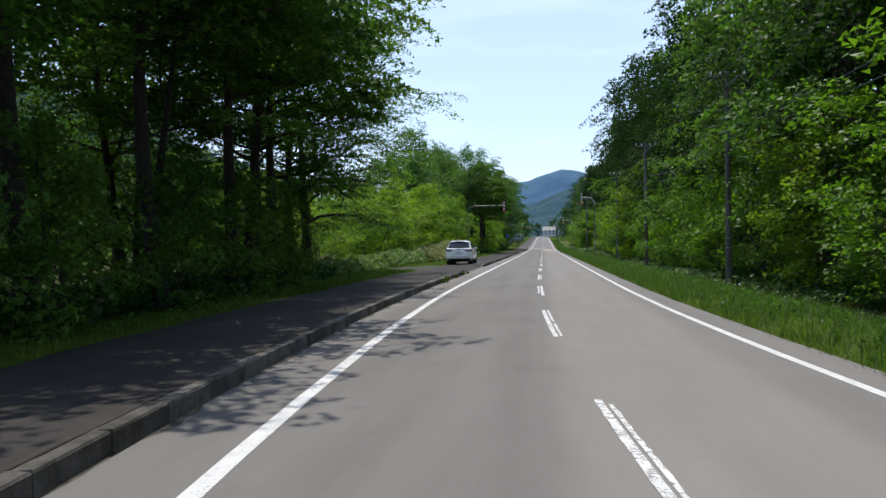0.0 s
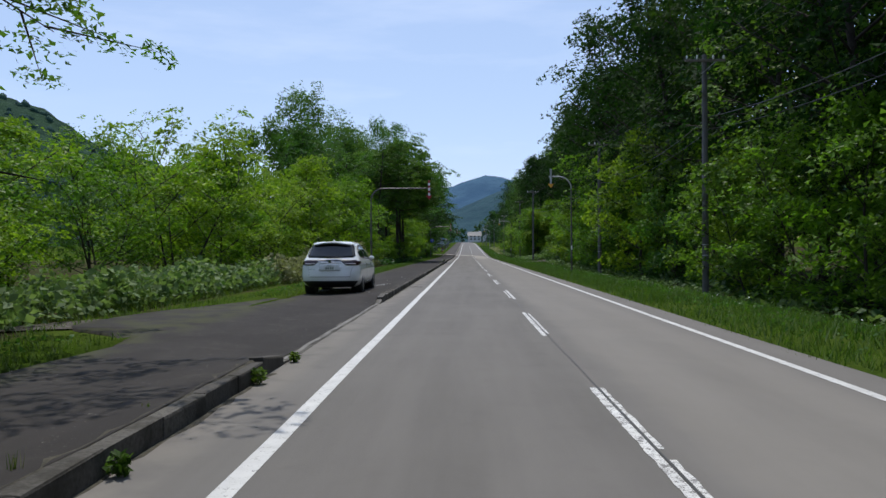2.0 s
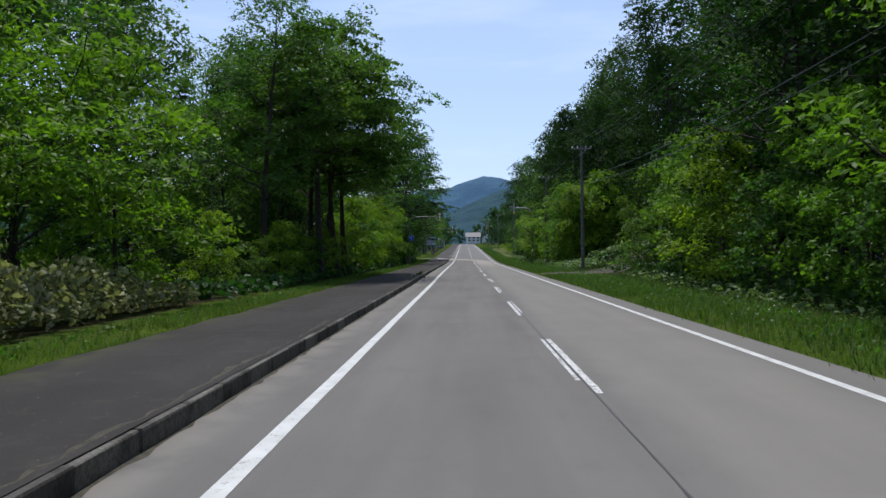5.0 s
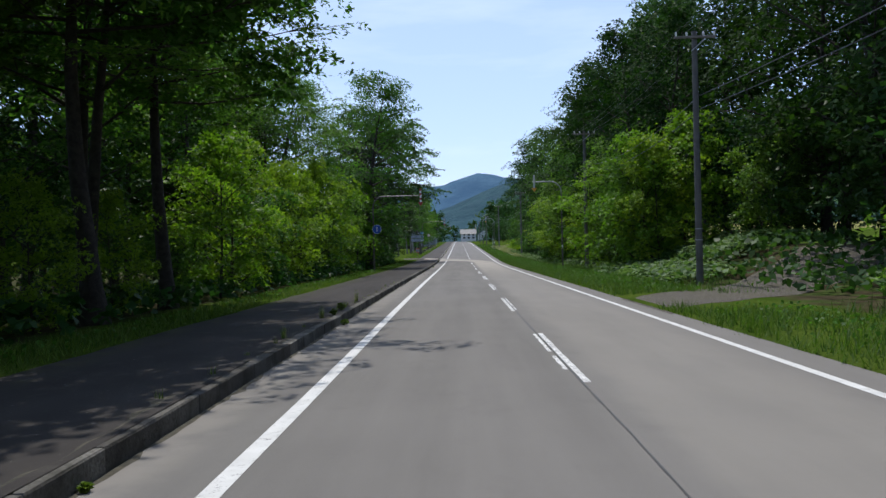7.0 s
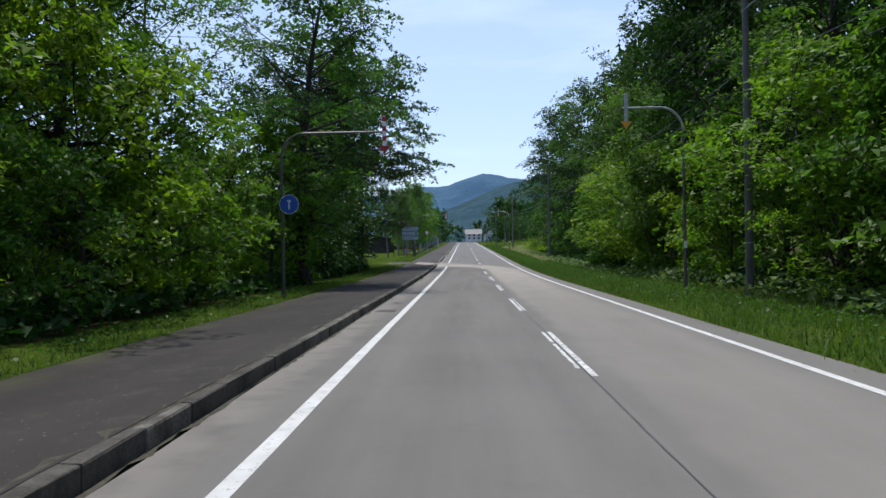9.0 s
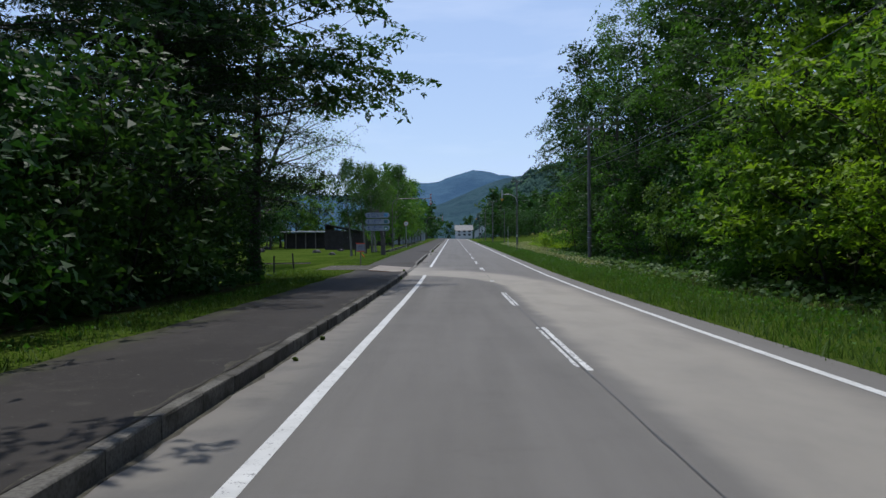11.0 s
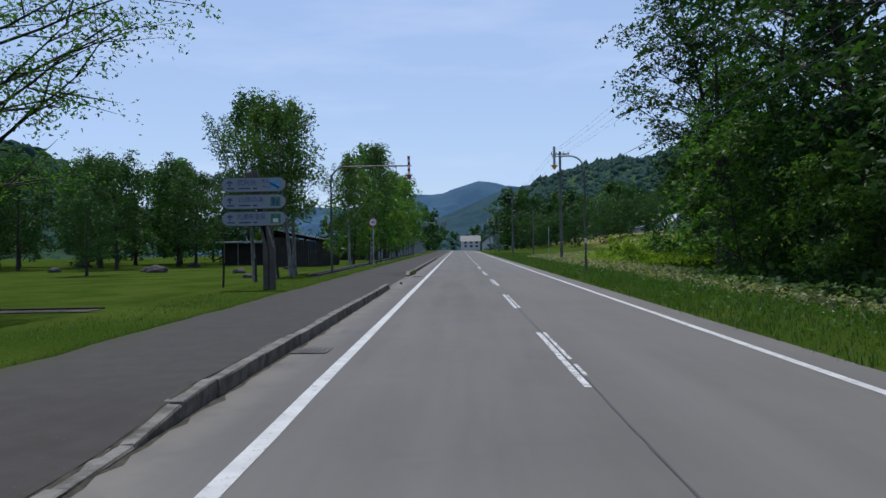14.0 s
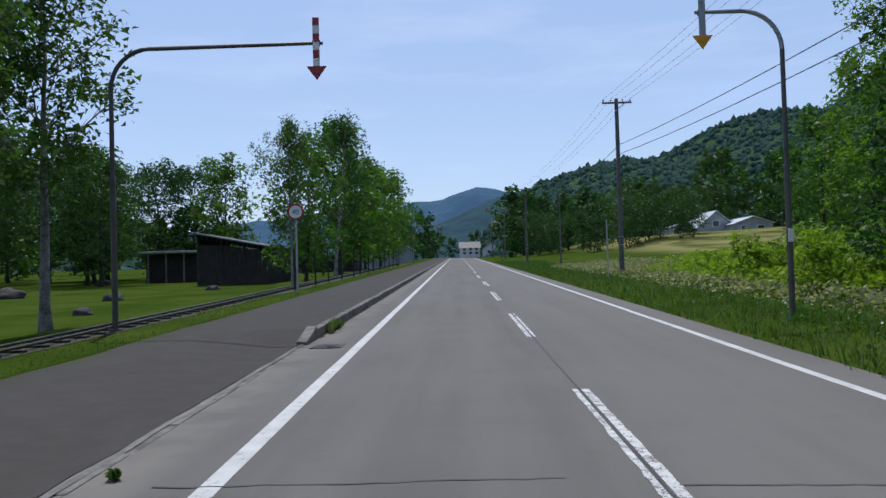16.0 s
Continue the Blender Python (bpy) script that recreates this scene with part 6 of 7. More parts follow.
# ---- parked car ----
def car():
    WHITE_CAR = material("car_paint", (0.83, 0.84, 0.83), 0.25, 0.0, 0.5)
    WHITE_CAR.node_tree.nodes["Principled BSDF"].inputs["Coat Weight"].default_value = 0.6
    GLASS = material("tinted_glass", (0.010, 0.012, 0.014), 0.06, 0.0, 0.6)
    LAMP = material("smoked_lamp", (0.022, 0.006, 0.008), 0.12, 0.0, 0.6)
    LAMP_CLEAR = material("lamp_clear", (0.30, 0.29, 0.29), 0.12, 0.0, 0.6)
    CHROME = material("chrome", (0.65, 0.65, 0.66), 0.12, 1.0)
    RIM = material("alloy_rim", (0.20, 0.20, 0.205), 0.35, 0.9)
    c = thing("parked_car", Matrix.Translation((-5.53, 50.0, prof(50) + 0.08)) @ Matrix.Rotation(radians(-0.2), 4, "Z"), "white sport utility car parked in the lay-by", "car")

    # level outlines: half width, rearmost and foremost y, rear corner depth, by height
    ZS = (0.24, 0.32, 0.45, 0.60, 0.80, 0.95, 1.06, 1.13, 1.20, 1.32, 1.45, 1.55, 1.60, 1.64, 1.665, 1.675)
    WS = (0.72, 0.86, 0.905, 0.918, 0.918, 0.905, 0.880, 0.855, 0.825, 0.780, 0.725, 0.675, 0.640, 0.570, 0.42, 0.16)
    RS = (0.24, 0.12, 0.03, 0.00, 0.02, 0.045, 0.09, 0.15, 0.21, 0.32, 0.44, 0.50, 0.50, 0.60, 0.90, 1.35)
    FS = (4.52, 4.64, 4.70, 4.72, 4.68, 4.45, 3.62, 3.40, 3.26, 3.02, 2.76, 2.54, 2.42, 2.26, 2.00, 1.75)
    CS = (0.40, 0.42, 0.42, 0.42, 0.42, 0.42, 0.42, 0.42, 0.42, 0.42, 0.40, 0.38, 0.38, 0.38, 0.30, 0.20)

    def lv(z):
        return tuple(float(np.interp(z, ZS, q)) for q in (WS, RS, FS, CS))

    def width(y, z):
        w, yr, yf, cr = lv(z)
        a = max(0.0, (yr + cr - y) / cr)
        cf = 0.9 if z < 1.08 else 0.6
        b = max(0.0, (y - (yf - cf)) / cf)
        return w * max(0, 1 - min(a, 1) ** 2.6) ** (1 / 2.6) * max(0, 1 - min(b, 1) ** 2.3) ** (1 / 2.3) * (1 - 0.012 * ((y - 2.2) / 2.2) ** 2)

    def back(x, z):
        w, yr, yf, cr = lv(z)
        q = min(0.995, abs(x) / w)
        return yr + cr * (1 - (1 - q ** 2.6) ** (1 / 2.6))

    bm = bmesh.new()
    rings = []
    for z in np.concatenate([np.arange(0.24, 1.0, 0.04), np.arange(1.0, 1.60, 0.02), (1.60, 1.62, 1.64, 1.655, 1.665, 1.672, 1.675)]):
        w, yr, yf, cr = lv(z)
        ys = [yr + cr * (1 - math.cos(t * math.pi / 2)) for t in np.linspace(0, 1, 16)]
        cf = min(0.9 if z < 1.08 else 0.6, (yf - yr - cr) * 0.9)
        ys += list(np.linspace(ys[-1], yf - cf, 12)[1:])
        ys += [yf - cf * (1 - math.sin(t * math.pi / 2)) for t in np.linspace(0, 1, 12)[1:]]
        half = [(width(y, z), y) for y in ys]
        rings.append([bm.verts.new((x, y, z)) for x, y in half] + [bm.verts.new((-x, y, z)) for x, y in reversed(half[1:-1])])
    n = len(rings[0])
    for a, b in zip(rings, rings[1:]):
        for k in range(n):
            bm.faces.new((a[k], a[(k + 1) % n], b[(k + 1) % n], b[k]))
    bm.faces.new(rings[-1])
    bm.faces.new(rings[0][::-1])
    bmesh.ops.recalc_face_normals(bm, faces=bm.faces)
    body = part("body", bm, WHITE_CAR, c, smooth_shade=True)
    # wheel arches cut through the flanks
    bm = bmesh.new()
    for s in (-1, 1):
        for y in (1.0, 3.66):
            cyl(bm, (s * 0.60, y, 0.365), (s * 1.1, y, 0.365), 0.435, 0.435, 40)
    cut = part("cutter", bm, BLACK)
    mod = body.modifiers.new("arches", "BOOLEAN")
    mod.object, mod.operation, mod.solver = cut, "DIFFERENCE", "EXACT"
    bpy.context.view_layer.update()
    me = bpy.data.meshes.new_from_object(body.evaluated_get(bpy.context.evaluated_depsgraph_get()))
    body.modifiers.clear()
    body.data = me
    bpy.data.objects.remove(cut)

    def panel(name, low, high, mat, side=0, lift=0.006, thick=0.02, parent=c, label="", nu=20, nv=6):
        """A pane that follows the body between two edges; side 0: tailgate (x, z), else flank (y, z)."""
        low, high = np.array(low, float), np.array(high, float)

        def along(q, t):
            d = np.linspace(0, 1, len(q))
            return np.interp(t, d, q[:, 0]), np.interp(t, d, q[:, 1])
        bm = bmesh.new()
        g = {}
        for i in range(nu + 1):
            a, b = along(low, i / nu), along(high, i / nu)
            for j in range(nv + 1):
                t = j / nv
                p, z = a[0] * (1 - t) + b[0] * t, a[1] * (1 - t) + b[1] * t
                for d in (0, 1):
                    e = lift - thick * d
                    g[i, j, d] = bm.verts.new((p, back(p, z) - e, z) if side == 0 else (side * (width(p, z) + e), p, z))
        for i in range(nu):
            for j in range(nv):
                bm.faces.new((g[i, j, 0], g[i + 1, j, 0], g[i + 1, j + 1, 0], g[i, j + 1, 0]))
                bm.faces.new((g[i, j, 1], g[i, j + 1, 1], g[i + 1, j + 1, 1], g[i + 1, j, 1]))
        for i in range(nu):
            for j in (0, nv):
                bm.faces.new((g[i, j, 0], g[i, j, 1], g[i + 1, j, 1], g[i + 1, j, 0]))
        for j in range(nv):
            for i in (0, nu):
                bm.faces.new((g[i, j, 0], g[i, j + 1, 0], g[i, j + 1, 1], g[i, j, 1]))
        bmesh.ops.recalc_face_normals(bm, faces=bm.faces)
        return part(name, bm, mat, parent, label, True)

    panel("rear_window", [(-0.70, 1.165), (0, 1.15), (0.70, 1.165)], [(-0.62, 1.56), (0, 1.575), (0.62, 1.56)], GLASS)
    panel("window_garnish", [(-0.745, 1.21), (-0.68, 1.16)], [(-0.655, 1.565), (-0.59, 1.575)], BLACK, lift=0.009)
    panel("window_garnish", [(0.68, 1.16), (0.745, 1.21)], [(0.59, 1.575), (0.655, 1.565)], BLACK, lift=0.009)
    # roof spoiler: a thin lip over the window, pale above and dark below
    for nm, z0, z1, y0, mat in (("spoiler", 1.590, 1.618, 0.42, WHITE_CAR), ("spoiler_underside", 1.556, 1.588, 0.45, BLACK)):
        bm = bmesh.new()
        for k in range(12):
            box(bm, -0.57 + 0.095 * k, -0.475 + 0.095 * k, y0, 0.95, z0, z1)
        bmesh.ops.remove_doubles(bm, verts=bm.verts, dist=0.001)
        for v in bm.verts:
            q = (v.co.x / 0.57) ** 2
            v.co.y += 0.12 * q * q
            v.co.z += 0.035 * (1 - q) - 0.03 * q + 0.04 * (v.co.y - y0) - (0.02 if v.co.y < 0.6 else 0)
        part(nm, bm, mat, c)
    bm = bmesh.new()
    box(bm, -0.24, 0.24, 0.0, 0.03, -0.016, 0.016, 0.006, Matrix.Translation((0.10, 0.13, 1.185)) @ Matrix.Rotation(0.05, 4, "Y"))
    part("wiper", bm, BLACK, c)
    panel("tailgate_strip", [(-0.80, 1.055), (0, 1.05), (0.80, 1.055)], [(-0.80, 1.09), (0, 1.09), (0.80, 1.09)], BLACK, lift=0.012, nv=2)
    panel("chrome_strip", [(-0.60, 1.034), (0.60, 1.034)], [(-0.60, 1.048), (0.60, 1.048)], CHROME, lift=0.015, nv=2)
    # flat panel: the plate hollow's shade is put into a greyer paint
    panel("plate_recess", [(-0.33, 0.755), (0.33, 0.755)], [(-0.33, 0.985), (0.33, 0.985)], material("shaded_paint", (0.70, 0.71, 0.71), 0.35), lift=0.003, nv=3)
    panel("plate_lamp_bar", [(-0.34, 0.990), (0.34, 0.990)], [(-0.34, 1.005), (0.34, 1.005)], CHROME, lift=0.014, nv=2)
    panel("lower_bumper", [(-0.68, 0.245), (0.68, 0.245)], [(-0.86, 0.44), (-0.5, 0.45), (0.5, 0.45), (0.86, 0.44)], BLACK, lift=0.010)
    panel("bumper_seam", [(-0.62, 0.566), (0.62, 0.566)], [(-0.62, 0.576), (0.62, 0.576)], BLACK, lift=0.002, nv=1)
    for s in (-1, 1):
        panel("tailgate_seam", [(s * 0.63, 0.60), (s * 0.635, 0.60)], [(s * 0.68, 0.92), (s * 0.685, 0.92)], RIM, lift=0.0015, nu=1, nv=10)
        # side glass: one dark arc split by pillars, with a pale waist rail
        panel("side_window", [(0.68, 1.27), (0.90, 1.15), (1.30, 1.125), (1.74, 1.115)], [(0.70, 1.285), (0.90, 1.42), (1.30, 1.525), (1.74, 1.57)], GLASS, s)
        panel("side_window", [(1.80, 1.112), (2.90, 1.095)], [(1.80, 1.562), (2.05, 1.555), (2.35, 1.47), (2.62, 1.32), (2.92, 1.12)], GLASS, s)
        panel("door_pillar", [(1.735, 1.11), (1.805, 1.11)], [(1.735, 1.548), (1.805, 1.55)], BLACK, s, lift=0.009, nu=3)
        panel("rain_visor", [(0.74, 1.29), (0.95, 1.42), (1.34, 1.515), (2.05, 1.54), (2.4, 1.44)], [(0.71, 1.31), (0.92, 1.455), (1.32, 1.555), (2.05, 1.585), (2.42, 1.48)], BLACK, s, lift=0.02)
        for y in (1.76, 2.90):
            panel("door_seam", [(y, 0.36), (y + 0.008, 0.36)], [(y, 1.08), (y + 0.008, 1.08)], BLACK, s, lift=0.002, nu=1, nv=10)
        panel("sill", [(1.42, 0.26), (3.26, 0.26)], [(1.42, 0.35), (3.26, 0.35)], BLACK, s, lift=0.012)
        panel("sill_trim", [(1.50, 0.385), (3.20, 0.375)], [(1.50, 0.402), (3.20, 0.392)], CHROME, s, lift=0.008, nv=1)
        # smoked tail lamp: a wedge on the tailgate that wraps on to the flank
        t = new("tail_lamp")
        t.parent = c
        if s > 0:
            panel("tailgate_lens", [(0.36, 1.03), (0.50, 0.925), (0.84, 0.925)], [(0.36, 1.055), (0.60, 1.06), (0.84, 1.06)], LAMP, 0, 0.016, parent=t)
            panel("clear_lens", [(0.47, 0.965), (0.78, 0.955)], [(0.47, 0.99), (0.78, 0.985)], LAMP_CLEAR, 0, 0.020, parent=t, nv=2)
        else:
            panel("tailgate_lens", [(-0.84, 0.925), (-0.50, 0.925), (-0.36, 1.03)], [(-0.84, 1.06), (-0.60, 1.06), (-0.36, 1.055)], LAMP, 0, 0.016, parent=t)
            panel("clear_lens", [(-0.78, 0.955), (-0.47, 0.965)], [(-0.78, 0.985), (-0.47, 0.99)], LAMP_CLEAR, 0, 0.020, parent=t, nv=2)
        panel("flank_lens", [(0.19, 0.925), (0.36, 0.96), (0.54, 1.01)], [(0.19, 1.06), (0.36, 1.06), (0.56, 1.04)], LAMP, s, 0.016, parent=t)
        bm = bmesh.new()
        bmesh.ops.create_uvsphere(bm, u_segments=16, v_segments=10, radius=1)
        for v in bm.verts:
            v.co = Vector((s * 0.955 + v.co.x * 0.095, 2.74 + v.co.y * (0.04 if v.co.y < 0 else 0.11), 1.135 + v.co.z * 0.068))
        mirror = part("wing_mirror", bm, WHITE_CAR, c, smooth_shade=True)
        bm = bmesh.new()
        box(bm, min(s * 0.85, s * 0.97), max(s * 0.85, s * 0.97), 2.72, 2.80, 1.075, 1.10, 0.01)
        part("mirror_stalk", bm, BLACK, mirror)
        for y in (1.62, 2.74):
            panel("door_handle", [(y - 0.13, 0.935), (y + 0.10, 0.935)], [(y - 0.13, 0.965), (y + 0.10, 0.965)], CHROME, s, lift=0.03, thick=0.025, nv=2)
            # flat grey panel: shade of the handle's hollow put into the colour
            panel("handle_recess", [(y - 0.12, 0.90), (y + 0.02, 0.90)], [(y - 0.12, 0.93), (y + 0.02, 0.93)], material("recess_shade", (0.25, 0.25, 0.26), 0.4), s, lift=0.003, nv=2)
        for y in (1.0, 3.66):
            # arch liner, tyre and rim
            bm = bmesh.new()
            cyl(bm, (s * 0.58, y, 0.365), (s * 0.868, y, 0.365), 0.432, 0.432, 40, False)
            cyl(bm, (s * 0.605, y, 0.365), (s * 0.615, y, 0.365), 0.432, 0.432, 40)
            part("arch_liner", bm, BLACK, c)
            w = new("wheel")
            w.parent = c
            w.location = (s * 0.79, y, 0.345)
            bm = bmesh.new()
            prof_t = [(-0.115, 0.24), (-0.12, 0.31), (-0.09, 0.345), (0.09, 0.345), (0.12, 0.31), (0.125, 0.245)]
            ring = [[bm.verts.new((px * s, pr * math.cos(a), pr * math.sin(a))) for px, pr in prof_t] for a in np.linspace(0, 2 * np.pi, 29)[:-1]]
            for i in range(28):
                for k in range(5):
                    bm.faces.new((ring[i][k], ring[i][k + 1], ring[(i + 1) % 28][k + 1], ring[(i + 1) % 28][k]))
            bmesh.ops.recalc_face_normals(bm, faces=bm.faces)
            part("tyre", bm, RUBBER, w, smooth_shade=True)
            bm = bmesh.new()
            cyl(bm, (s * 0.02, 0, 0), (s * 0.08, 0, 0), 0.245, 0.245, 28)
            part("rim_well", bm, BLACK, w)
            for k in range(14):
                bm = bmesh.new()
                box(bm, min(s * 0.095, s * 0.118), max(s * 0.095, s * 0.118), -0.012, 0.012, 0.03, 0.238, 0.004, Matrix.Rotation(k * math.pi / 7, 4, "X"))
                part("spoke", bm, RIM, w)
            bm = bmesh.new()
            cyl(bm, (s * 0.095, 0, 0), (s * 0.125, 0, 0), 0.05, 0.045, 16)
            part("hub_cap", bm, RIM, w)
    pl = new("number_plate")
    pl.parent = c
    bm = bmesh.new()
    box(bm, -0.165, 0.165, -0.010, 0.05, 0.775, 0.94, 0.006)
    part("plate", bm, WHITE, pl)
    bm = bmesh.new()
    box(bm, -0.07, 0.07, -0.014, -0.010, 0.905, 0.92)
    for x in (-0.10, -0.035, 0.045, 0.105):
        box(bm, x - 0.014, x + 0.014, -0.014, -0.010, 0.80, 0.88)
    part("plate_bars", bm, material("plate_green", (0.02, 0.07, 0.04), 0.5), pl)
    bm = bmesh.new()
    cyl(bm, (0, 0.06, 1.05), (0, 0.035, 1.05), 0.05, 0.045, 20)
    part("badge", bm, CHROME, c)
    panel("badge_bar", [(-0.63, 0.79), (-0.45, 0.79)], [(-0.63, 0.805), (-0.45, 0.805)], CHROME, lift=0.006, nv=1)
    V, F = tube([(0, 0.92, 1.63), (0, 0.86, 1.71), (0, 0.80, 1.735)], [0.05, 0.03, 0.008], 8)
    raw("antenna_fin", V, F, WHITE_CAR, c, smooth_shade=True)
    return c


car()


# ---- the park: fences, rails, stones, shelters ----
def post(x, y, h, r, lean, mat, name="fence_post", group="dark fence posts", label="short dark wooden fence post on the lawn's edge"):
    p = thing(name, Matrix.Translation((x, y, gz(x, y))) @ Matrix.Rotation(lean, 4, "Y"), label, "fence post", group)
    bm = bmesh.new()
    cyl(bm, (0, 0, -0.2), (0, 0, h), r, r * 0.9, 8)
    part("stake", bm, mat, p)
    bm = bmesh.new()
    cyl(bm, (0, 0, h - 0.06), (0, 0, h + 0.01), r * 1.08, r * 0.9, 8)
    part("cap", bm, mat, p)


for x, y, l in ((-10.8, 200.8, 0.0), (-10.6, 204.9, -0.08), (-10.35, 231.4, 0.04), (-9.5, 233.0, 0.0), (-9.4, 236.6, -0.12)):
    post(x, y, 0.95, 0.045, l, TIMBER_DARK)
frnd = random.Random(3)
for i in range(14):
    post(-7.55 + frnd.uniform(-.1, .1), 257 + i * 4.2, 1.5 + frnd.uniform(-.1, .3), 0.04, frnd.uniform(-0.04, 0.04), TIMBER_DARK, "tall_fence_post", "tall fence posts", "thin dark stake beside the footway")
RAIL = varied("rail_steel", (0.03, 0.025, 0.022), (0.09, 0.075, 0.065), 4, 0.5, 30, 0.2, 0.6)
track = thing("garden_railway_track", (0, 0, 0), "narrow garden railway track laid beside the footway", "railway track")
for o in (-0.19, 0.19):
    pts = [(-7.95 + o - 0.012 * max(0, y - 246), y, gz(-7.95, y) + 0.09) for y in np.arange(237, 330, 2.0)]
    V, F = tube(pts, [0.024] * len(pts), 6)
    raw("rail", V, F, RAIL, track)
bm = bmesh.new()
box(bm, -0.32, 0.32, -0.06, 0.06, -0.02, 0.05)
sleeper = None
for k in range(138):
    y = 237 + k * 0.66
    if sleeper is None:
        sleeper = part("sleeper", bm, TIMBER_DARK, track)
        ob = sleeper
    else:
        ob = new("sleeper", sleeper.data)
        ob.parent = track
    ob.location = (-7.95 - 0.012 * max(0, y - 246), y, gz(-7.95, y))
bal = strip("track_bed", [-8.45, -7.95, -7.5], 236.5, 330, 2.0, [0.05, 0.165, 0.155], GRIT, wob=0.2)
tagged(bal, "weedy gravel bed of the garden railway", "track bed", kind="structure")

# narrow path across the lawn, with a low dark timber edge
V, F = [], []
xs = np.arange(-74, -13.8, 1.5)
for x in xs:
    y = 229.6 + 0.9 * math.sin(x * 0.11) + (x + 14) * 0.01
    V += [(x, y + d, gz(x, y + d) + 0.03) for d in (-0.55, 0.0, 0.55)]
for i in range(len(xs) - 1):
    F += [(3 * i, 3 * i + 3, 3 * i + 4, 3 * i + 1), (3 * i + 1, 3 * i + 4, 3 * i + 5, 3 * i + 2)]
tagged(raw("path", V, F, GRAVEL), "narrow gravel path across the lawn", "path", kind="structure")
for d in (0.62,):
    pts = [(x, 229.6 + 0.9 * math.sin(x * 0.11) + (x + 14) * 0.01 + d, gz(x, 229.6 + d) + 0.05) for x in xs]
    V, F = tube(pts, [0.04] * len(pts), 6)
    tagged(raw("path_edging", V, F, TIMBER_DARK), "low dark timber edging of the path", "edging", "path edging", kind="structure")


def boulder(x, y, s, seed):
    rng = random.Random(seed)
    bm = bmesh.new()
    bmesh.ops.create_icosphere(bm, subdivisions=3, radius=1)
    for v in bm.verts:
        n = 1 + 0.35 * noise.noise(v.co * 1.3 + Vector((seed, 0, 0))) + 0.12 * noise.noise(v.co * 4)
        v.co = Vector((v.co.x * n * s * 1.2, v.co.y * n * s, v.co.z * n * s * 0.65))
    me = part("boulder", bm, varied("stone_%d" % seed, (0.02, 0.018, 0.017), (0.065, 0.06, 0.055), 2, 0.9, 15, 0.6), smooth_shade=True)
    me.location = (x, y, gz(x, y) + 0.2 * s)
    tagged(me, "rough dark boulder lying on the lawn", "boulder", "boulders on the lawn")


for i, (x, y, s) in enumerate([(-30.5, 277, 1.0), (-32, 279, .8), (-20.5, 270, .65), (-35, 301, .8), (-19, 283, .5), (-52, 307, 1.1), (-16.5, 258, .45), (-44, 284, .7)]):
    boulder(x, y, s * 0.8, i + 1)

# dark timber shelter
hz = gz(-20, 291)
sh = thing("picnic_shelter", (-19.0, 291.0, hz), "dark timber park shelter with a sloping metal roof", "shelter")
ROOF = varied("roof_metal", (0.04, 0.042, 0.045), (0.08, 0.083, 0.088), 1.0, 0.5, 10, 0.1, 0.3)


def eave(x):
    return 3.05 + 1.15 * (2.0 - x) / 5.6


for x in (-3.6, -1.7, 0.2, 2.0):
    bm = bmesh.new()
    box(bm, x - 0.11, x + 0.11, -0.02, 0.22, -0.2, eave(x) - 0.05, 0.02)
    part("post", bm, TIMBER_DARK, sh)
for k in range(24):
    bm = bmesh.new()
    y = 0.3 + k * 0.37
    box(bm, 1.96 + 0.03 * k, 2.04 + 0.03 * k, y, y + 0.35, -0.1, 2.95, 0.01)
    part("plank", bm, TIMBER_DARK, sh)
    if k % 3 == 0:
        bm = bmesh.new()
        box(bm, -3.62, -3.56, y, y + 1.05, -0.1, 3.9)
        part("side_panel", bm, TIMBER_DARK, sh)
for k in range(20):
    bm = bmesh.new()
    x = -3.55 + k * 0.275
    box(bm, x, x + 0.255, 0.06, 0.12, -0.1, 2.85 + 0.5 * smooth(2, -3, x), 0.01)
    part("plank", bm, TIMBER_DARK, sh)
for k in range(14):
    bm = bmesh.new()
    x = -3.6 + k * 0.42
    z = eave(x)
    box(bm, x, x + 0.10, -0.5, 9.2, z - 0.30, z - 0.02)
    part("rafter", bm, TIMBER_DARK, sh)
bm = bmesh.new()
m = Matrix.Translation((-0.8, 4.4, eave(-0.8) + 0.02)) @ Matrix.Rotation(math.atan2(1.15, 5.6), 4, "Y")
box(bm, -3.2, 3.4, -5.1, 5.2, 0.0, 0.12, 0.02, m)
part("roof", bm, ROOF, sh)
# long low wing behind it
wz = gz(-28, 305)
lw = thing("park_workshop", (-27.5, 305.0, wz), "long low park building with a pale metal roof", "building")
bm = bmesh.new()
box(bm, -5.0, 5.0, 0, 6, -0.2, 2.9)
part("wall", bm, TIMBER_DARK, lw)
bm = bmesh.new()
box(bm, -5.6, 5.6, -1.0, 6.8, 3.0, 3.22, 0.03, Matrix.Rotation(0.03, 4, "X"))
part("roof", bm, STEEL_PALE, lw)
for x in (-4.5, -2.7, -0.9, 0.9, 2.7, 4.5):
    bm = bmesh.new()
    box(bm, x - 0.07, x + 0.07, -0.8, -0.66, -0.2, 3.0)
    part("post", bm, POLE_WOOD, lw)


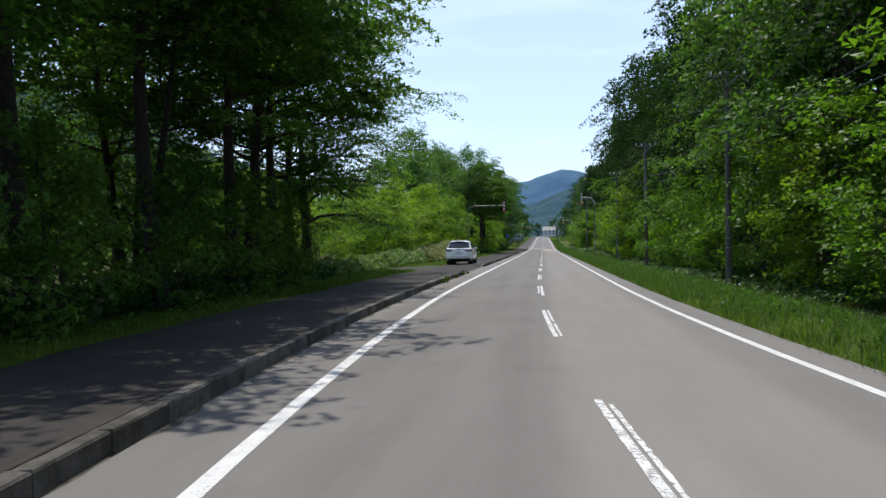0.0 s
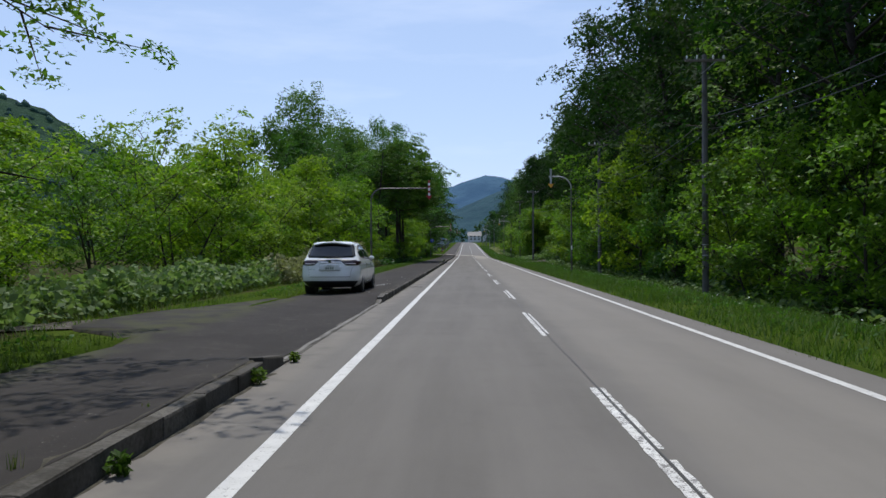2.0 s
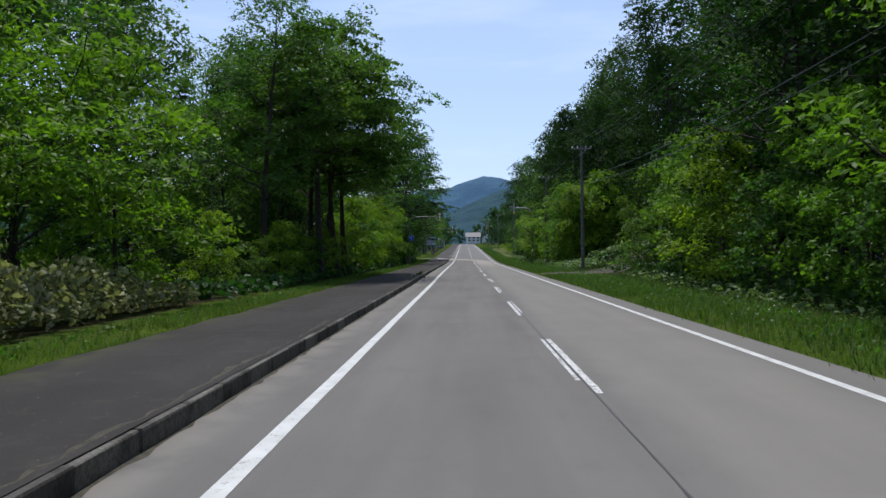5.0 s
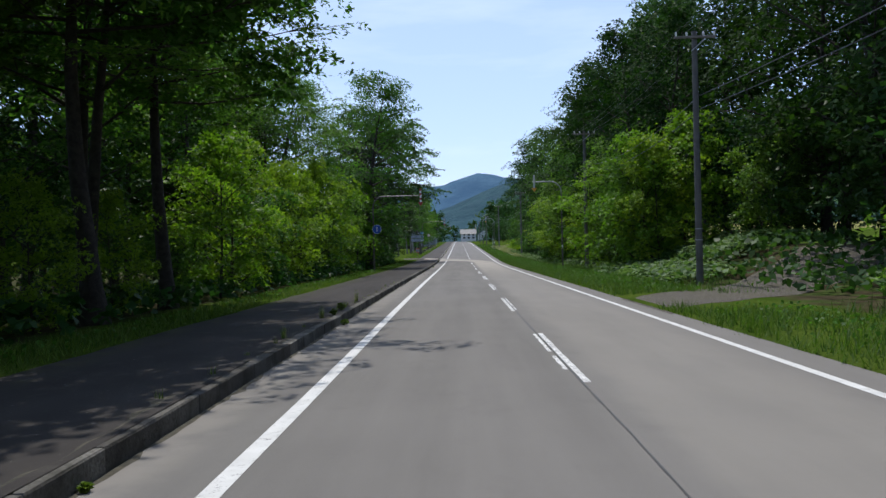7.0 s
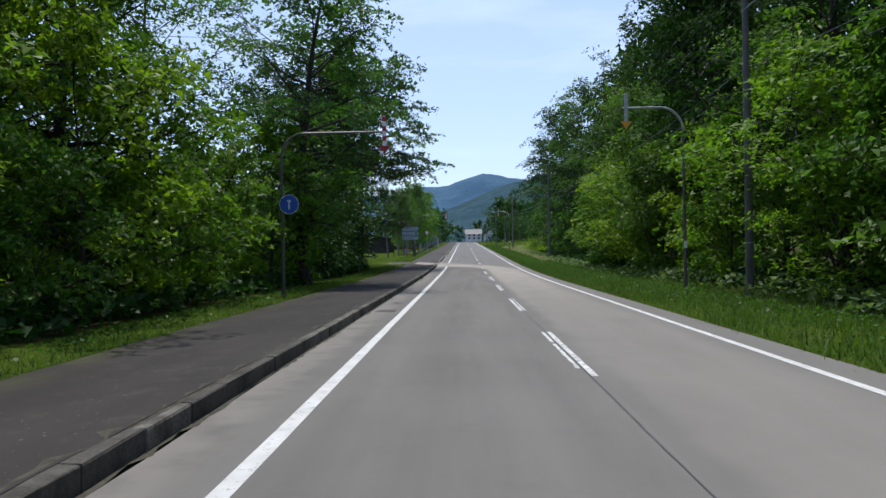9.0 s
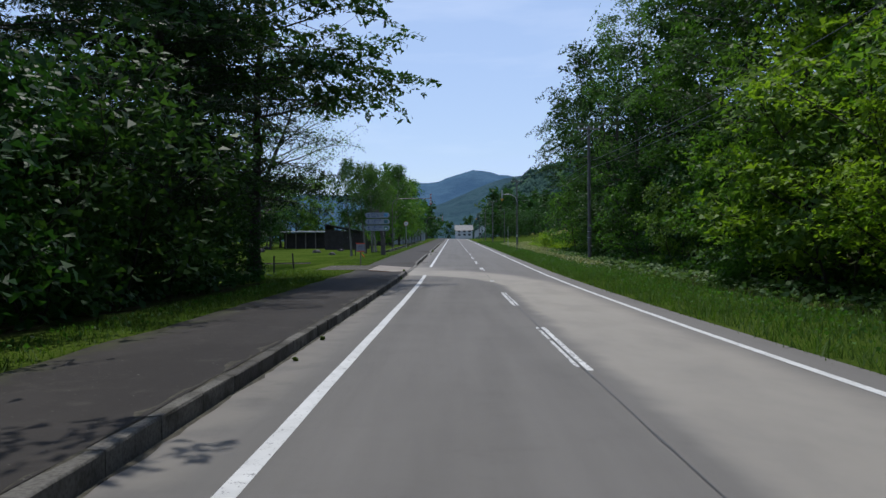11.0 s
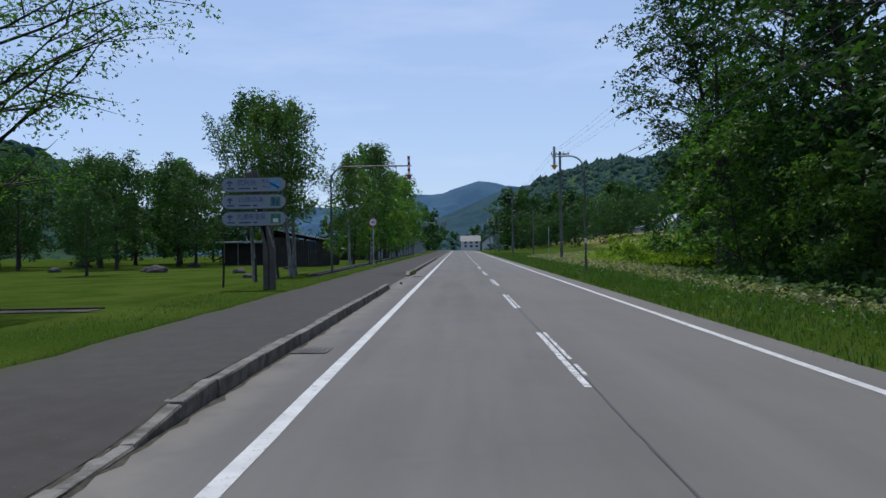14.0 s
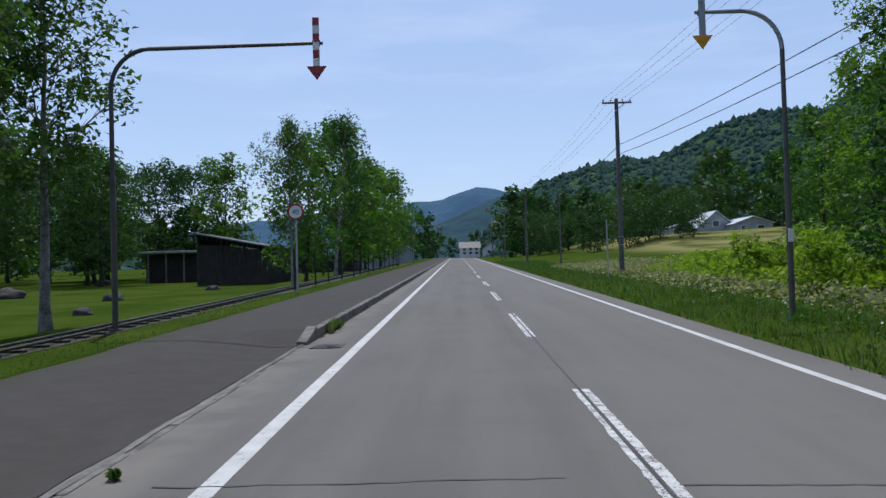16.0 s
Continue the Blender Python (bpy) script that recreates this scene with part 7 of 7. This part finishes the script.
def shed(name, x, y, w, d, h, rh, wall, roof, label, category="shed"):
    s = thing(name, (x, y, gz(x, y)), label, category)
    bm = bmesh.new()
    box(bm, -w / 2, w / 2, 0, d, -0.8, h)
    part("wall", bm, wall, s)
    bm = bmesh.new()
    for sg in (-1, 1):
        box(bm, 0, math.hypot(w / 2 + 0.3, rh), -0.4, d + 0.4, 0, 0.12, 0.01, Matrix.Translation((0, 0, h + rh)) @ Matrix.Rotation(math.atan2(rh, w / 2 + 0.3) if sg > 0 else math.pi - math.atan2(rh, w / 2 + 0.3), 4, "Y"))
    part("roof", bm, roof, s)
    bm = bmesh.new()
    vs = [bm.verts.new(v) for v in ((-w / 2, 0.02, h - 0.01), (w / 2, 0.02, h - 0.01), (0, 0.02, h + rh), (-w / 2, d - 0.02, h - 0.01), (w / 2, d - 0.02, h - 0.01), (0, d - 0.02, h + rh))]
    for f in ((0, 1, 2), (3, 5, 4), (0, 2, 5, 3), (1, 4, 5, 2), (0, 3, 4, 1)):
        bm.faces.new([vs[i] for i in f])
    part("gable", bm, wall, s)
    return s


GREYWALL = varied("grey_boards", (0.22, 0.24, 0.26), (0.36, 0.38, 0.40), 1, 0.8, 10, 0.2)
HOUSEWALL = varied("house_wall", (0.42, 0.43, 0.44), (0.56, 0.57, 0.57), 0.6, 0.8, 10, 0.1)
REDROOF = varied("red_roof", (0.25, 0.06, 0.04), (0.36, 0.10, 0.07), 1, 0.6, 10, 0.1)
DARKROOF = varied("dark_roof", (0.05, 0.055, 0.06), (0.10, 0.105, 0.11), 1, 0.6, 10, 0.1)
SHEETROOF = varied("pale_roof", (0.45, 0.48, 0.52), (0.62, 0.65, 0.70), 0.5, 0.5, 10, 0.1, 0.2)
for x in (-16.4, -13.0, -9.9):
    shed("grey_shed", x, 352, 3.0, 5, 1.9, 1.0, GREYWALL, STEEL_PALE, "small grey gabled shed beside the footway")
shed("red_roofed_shed", -17.5, 332, 5, 4, 1.8, 0.7, TIMBER_DARK, REDROOF, "low dark shed with a faded red roof")
shed("pale_roofed_shed", -22.5, 333, 5, 4, 1.7, 0.5, TIMBER_DARK, SHEETROOF, "low dark shed with a pale metal roof")


def house(x, y, z, w, d, h, rh, along, wall, roof, label, panes):
    s = shed("house", x, y, w, d, h, rh, wall, roof, label, "house")
    s.location.z = z
    for px, pz, pw, ph in panes:
        wn_ = new("window")
        wn_.parent = s
        wn_.location = (px, -0.03, pz)
        bm = bmesh.new()
        box(bm, -pw / 2 - 0.08, pw / 2 + 0.08, -0.05, 0.05, -ph / 2 - 0.08, ph / 2 + 0.08)
        part("frame", bm, WHITE, wn_)
        bm = bmesh.new()
        box(bm, -pw / 2, pw / 2, -0.07, -0.05, -ph / 2, ph / 2)
        part("pane", bm, material("window_glass", (0.03, 0.035, 0.04), 0.1), wn_)
    return s


main = shed("house", 9.4, 595, 7.0, 9.4, 3.6, 3.0, HOUSEWALL, DARKROOF, "white two-storey house with a dark ridged roof", "house")
main.matrix_world = Matrix.Translation((9.4, 598.5, 8.0)) @ Matrix.Rotation(math.pi / 2, 4, "Z")
for py, pz in ((1.6, 3.1), (4.4, 3.1), (7.2, 3.1), (1.6, 1.3), (4.4, 1.3), (7.2, 1.3)):
    wn_ = new("window")
    wn_.parent = main
    wn_.location = (-3.53, py, pz)
    bm = bmesh.new()
    box(bm, -0.05, 0.05, -0.78, 0.78, -0.63, 0.63)
    part("frame", bm, WHITE, wn_)
    bm = bmesh.new()
    box(bm, -0.07, -0.05, -0.7, 0.7, -0.55, 0.55)
    part("pane", bm, material("window_glass", (0.03, 0.035, 0.04), 0.1), wn_)
house(14.6, 592, 8.0, 8.0, 8, 2.9, 3.2, 0, HOUSEWALL, DARKROOF, "white annex with a dark gabled roof", [(-1.2, 1.6, 1.2, 1.2), (1.2, 1.6, 1.2, 1.2)])
house(44.0, 384, 7.4, 7.5, 10, 1.6, 0.9, 0, GREYWALL, SHEETROOF, "grey hall with a low pale roof", [(-1.5, 0.9, 1.2, .8), (1.5, 0.9, 1.2, .8)])
house(49.0, 380, 7.6, 7.0, 12, 1.2, 3.2, 0, GREYWALL, SHEETROOF, "grey building with a steep pale metal roof", [(0, 1.9, 1.2, 1.0)])
house(54.6, 376, 7.6, 7.5, 12, 1.5, 1.4, 0, GREYWALL, SHEETROOF, "low building with a pale sheet metal roof", [(-1.5, 0.8, 1.2, .7), (1.5, 0.8, 1.2, .7)])
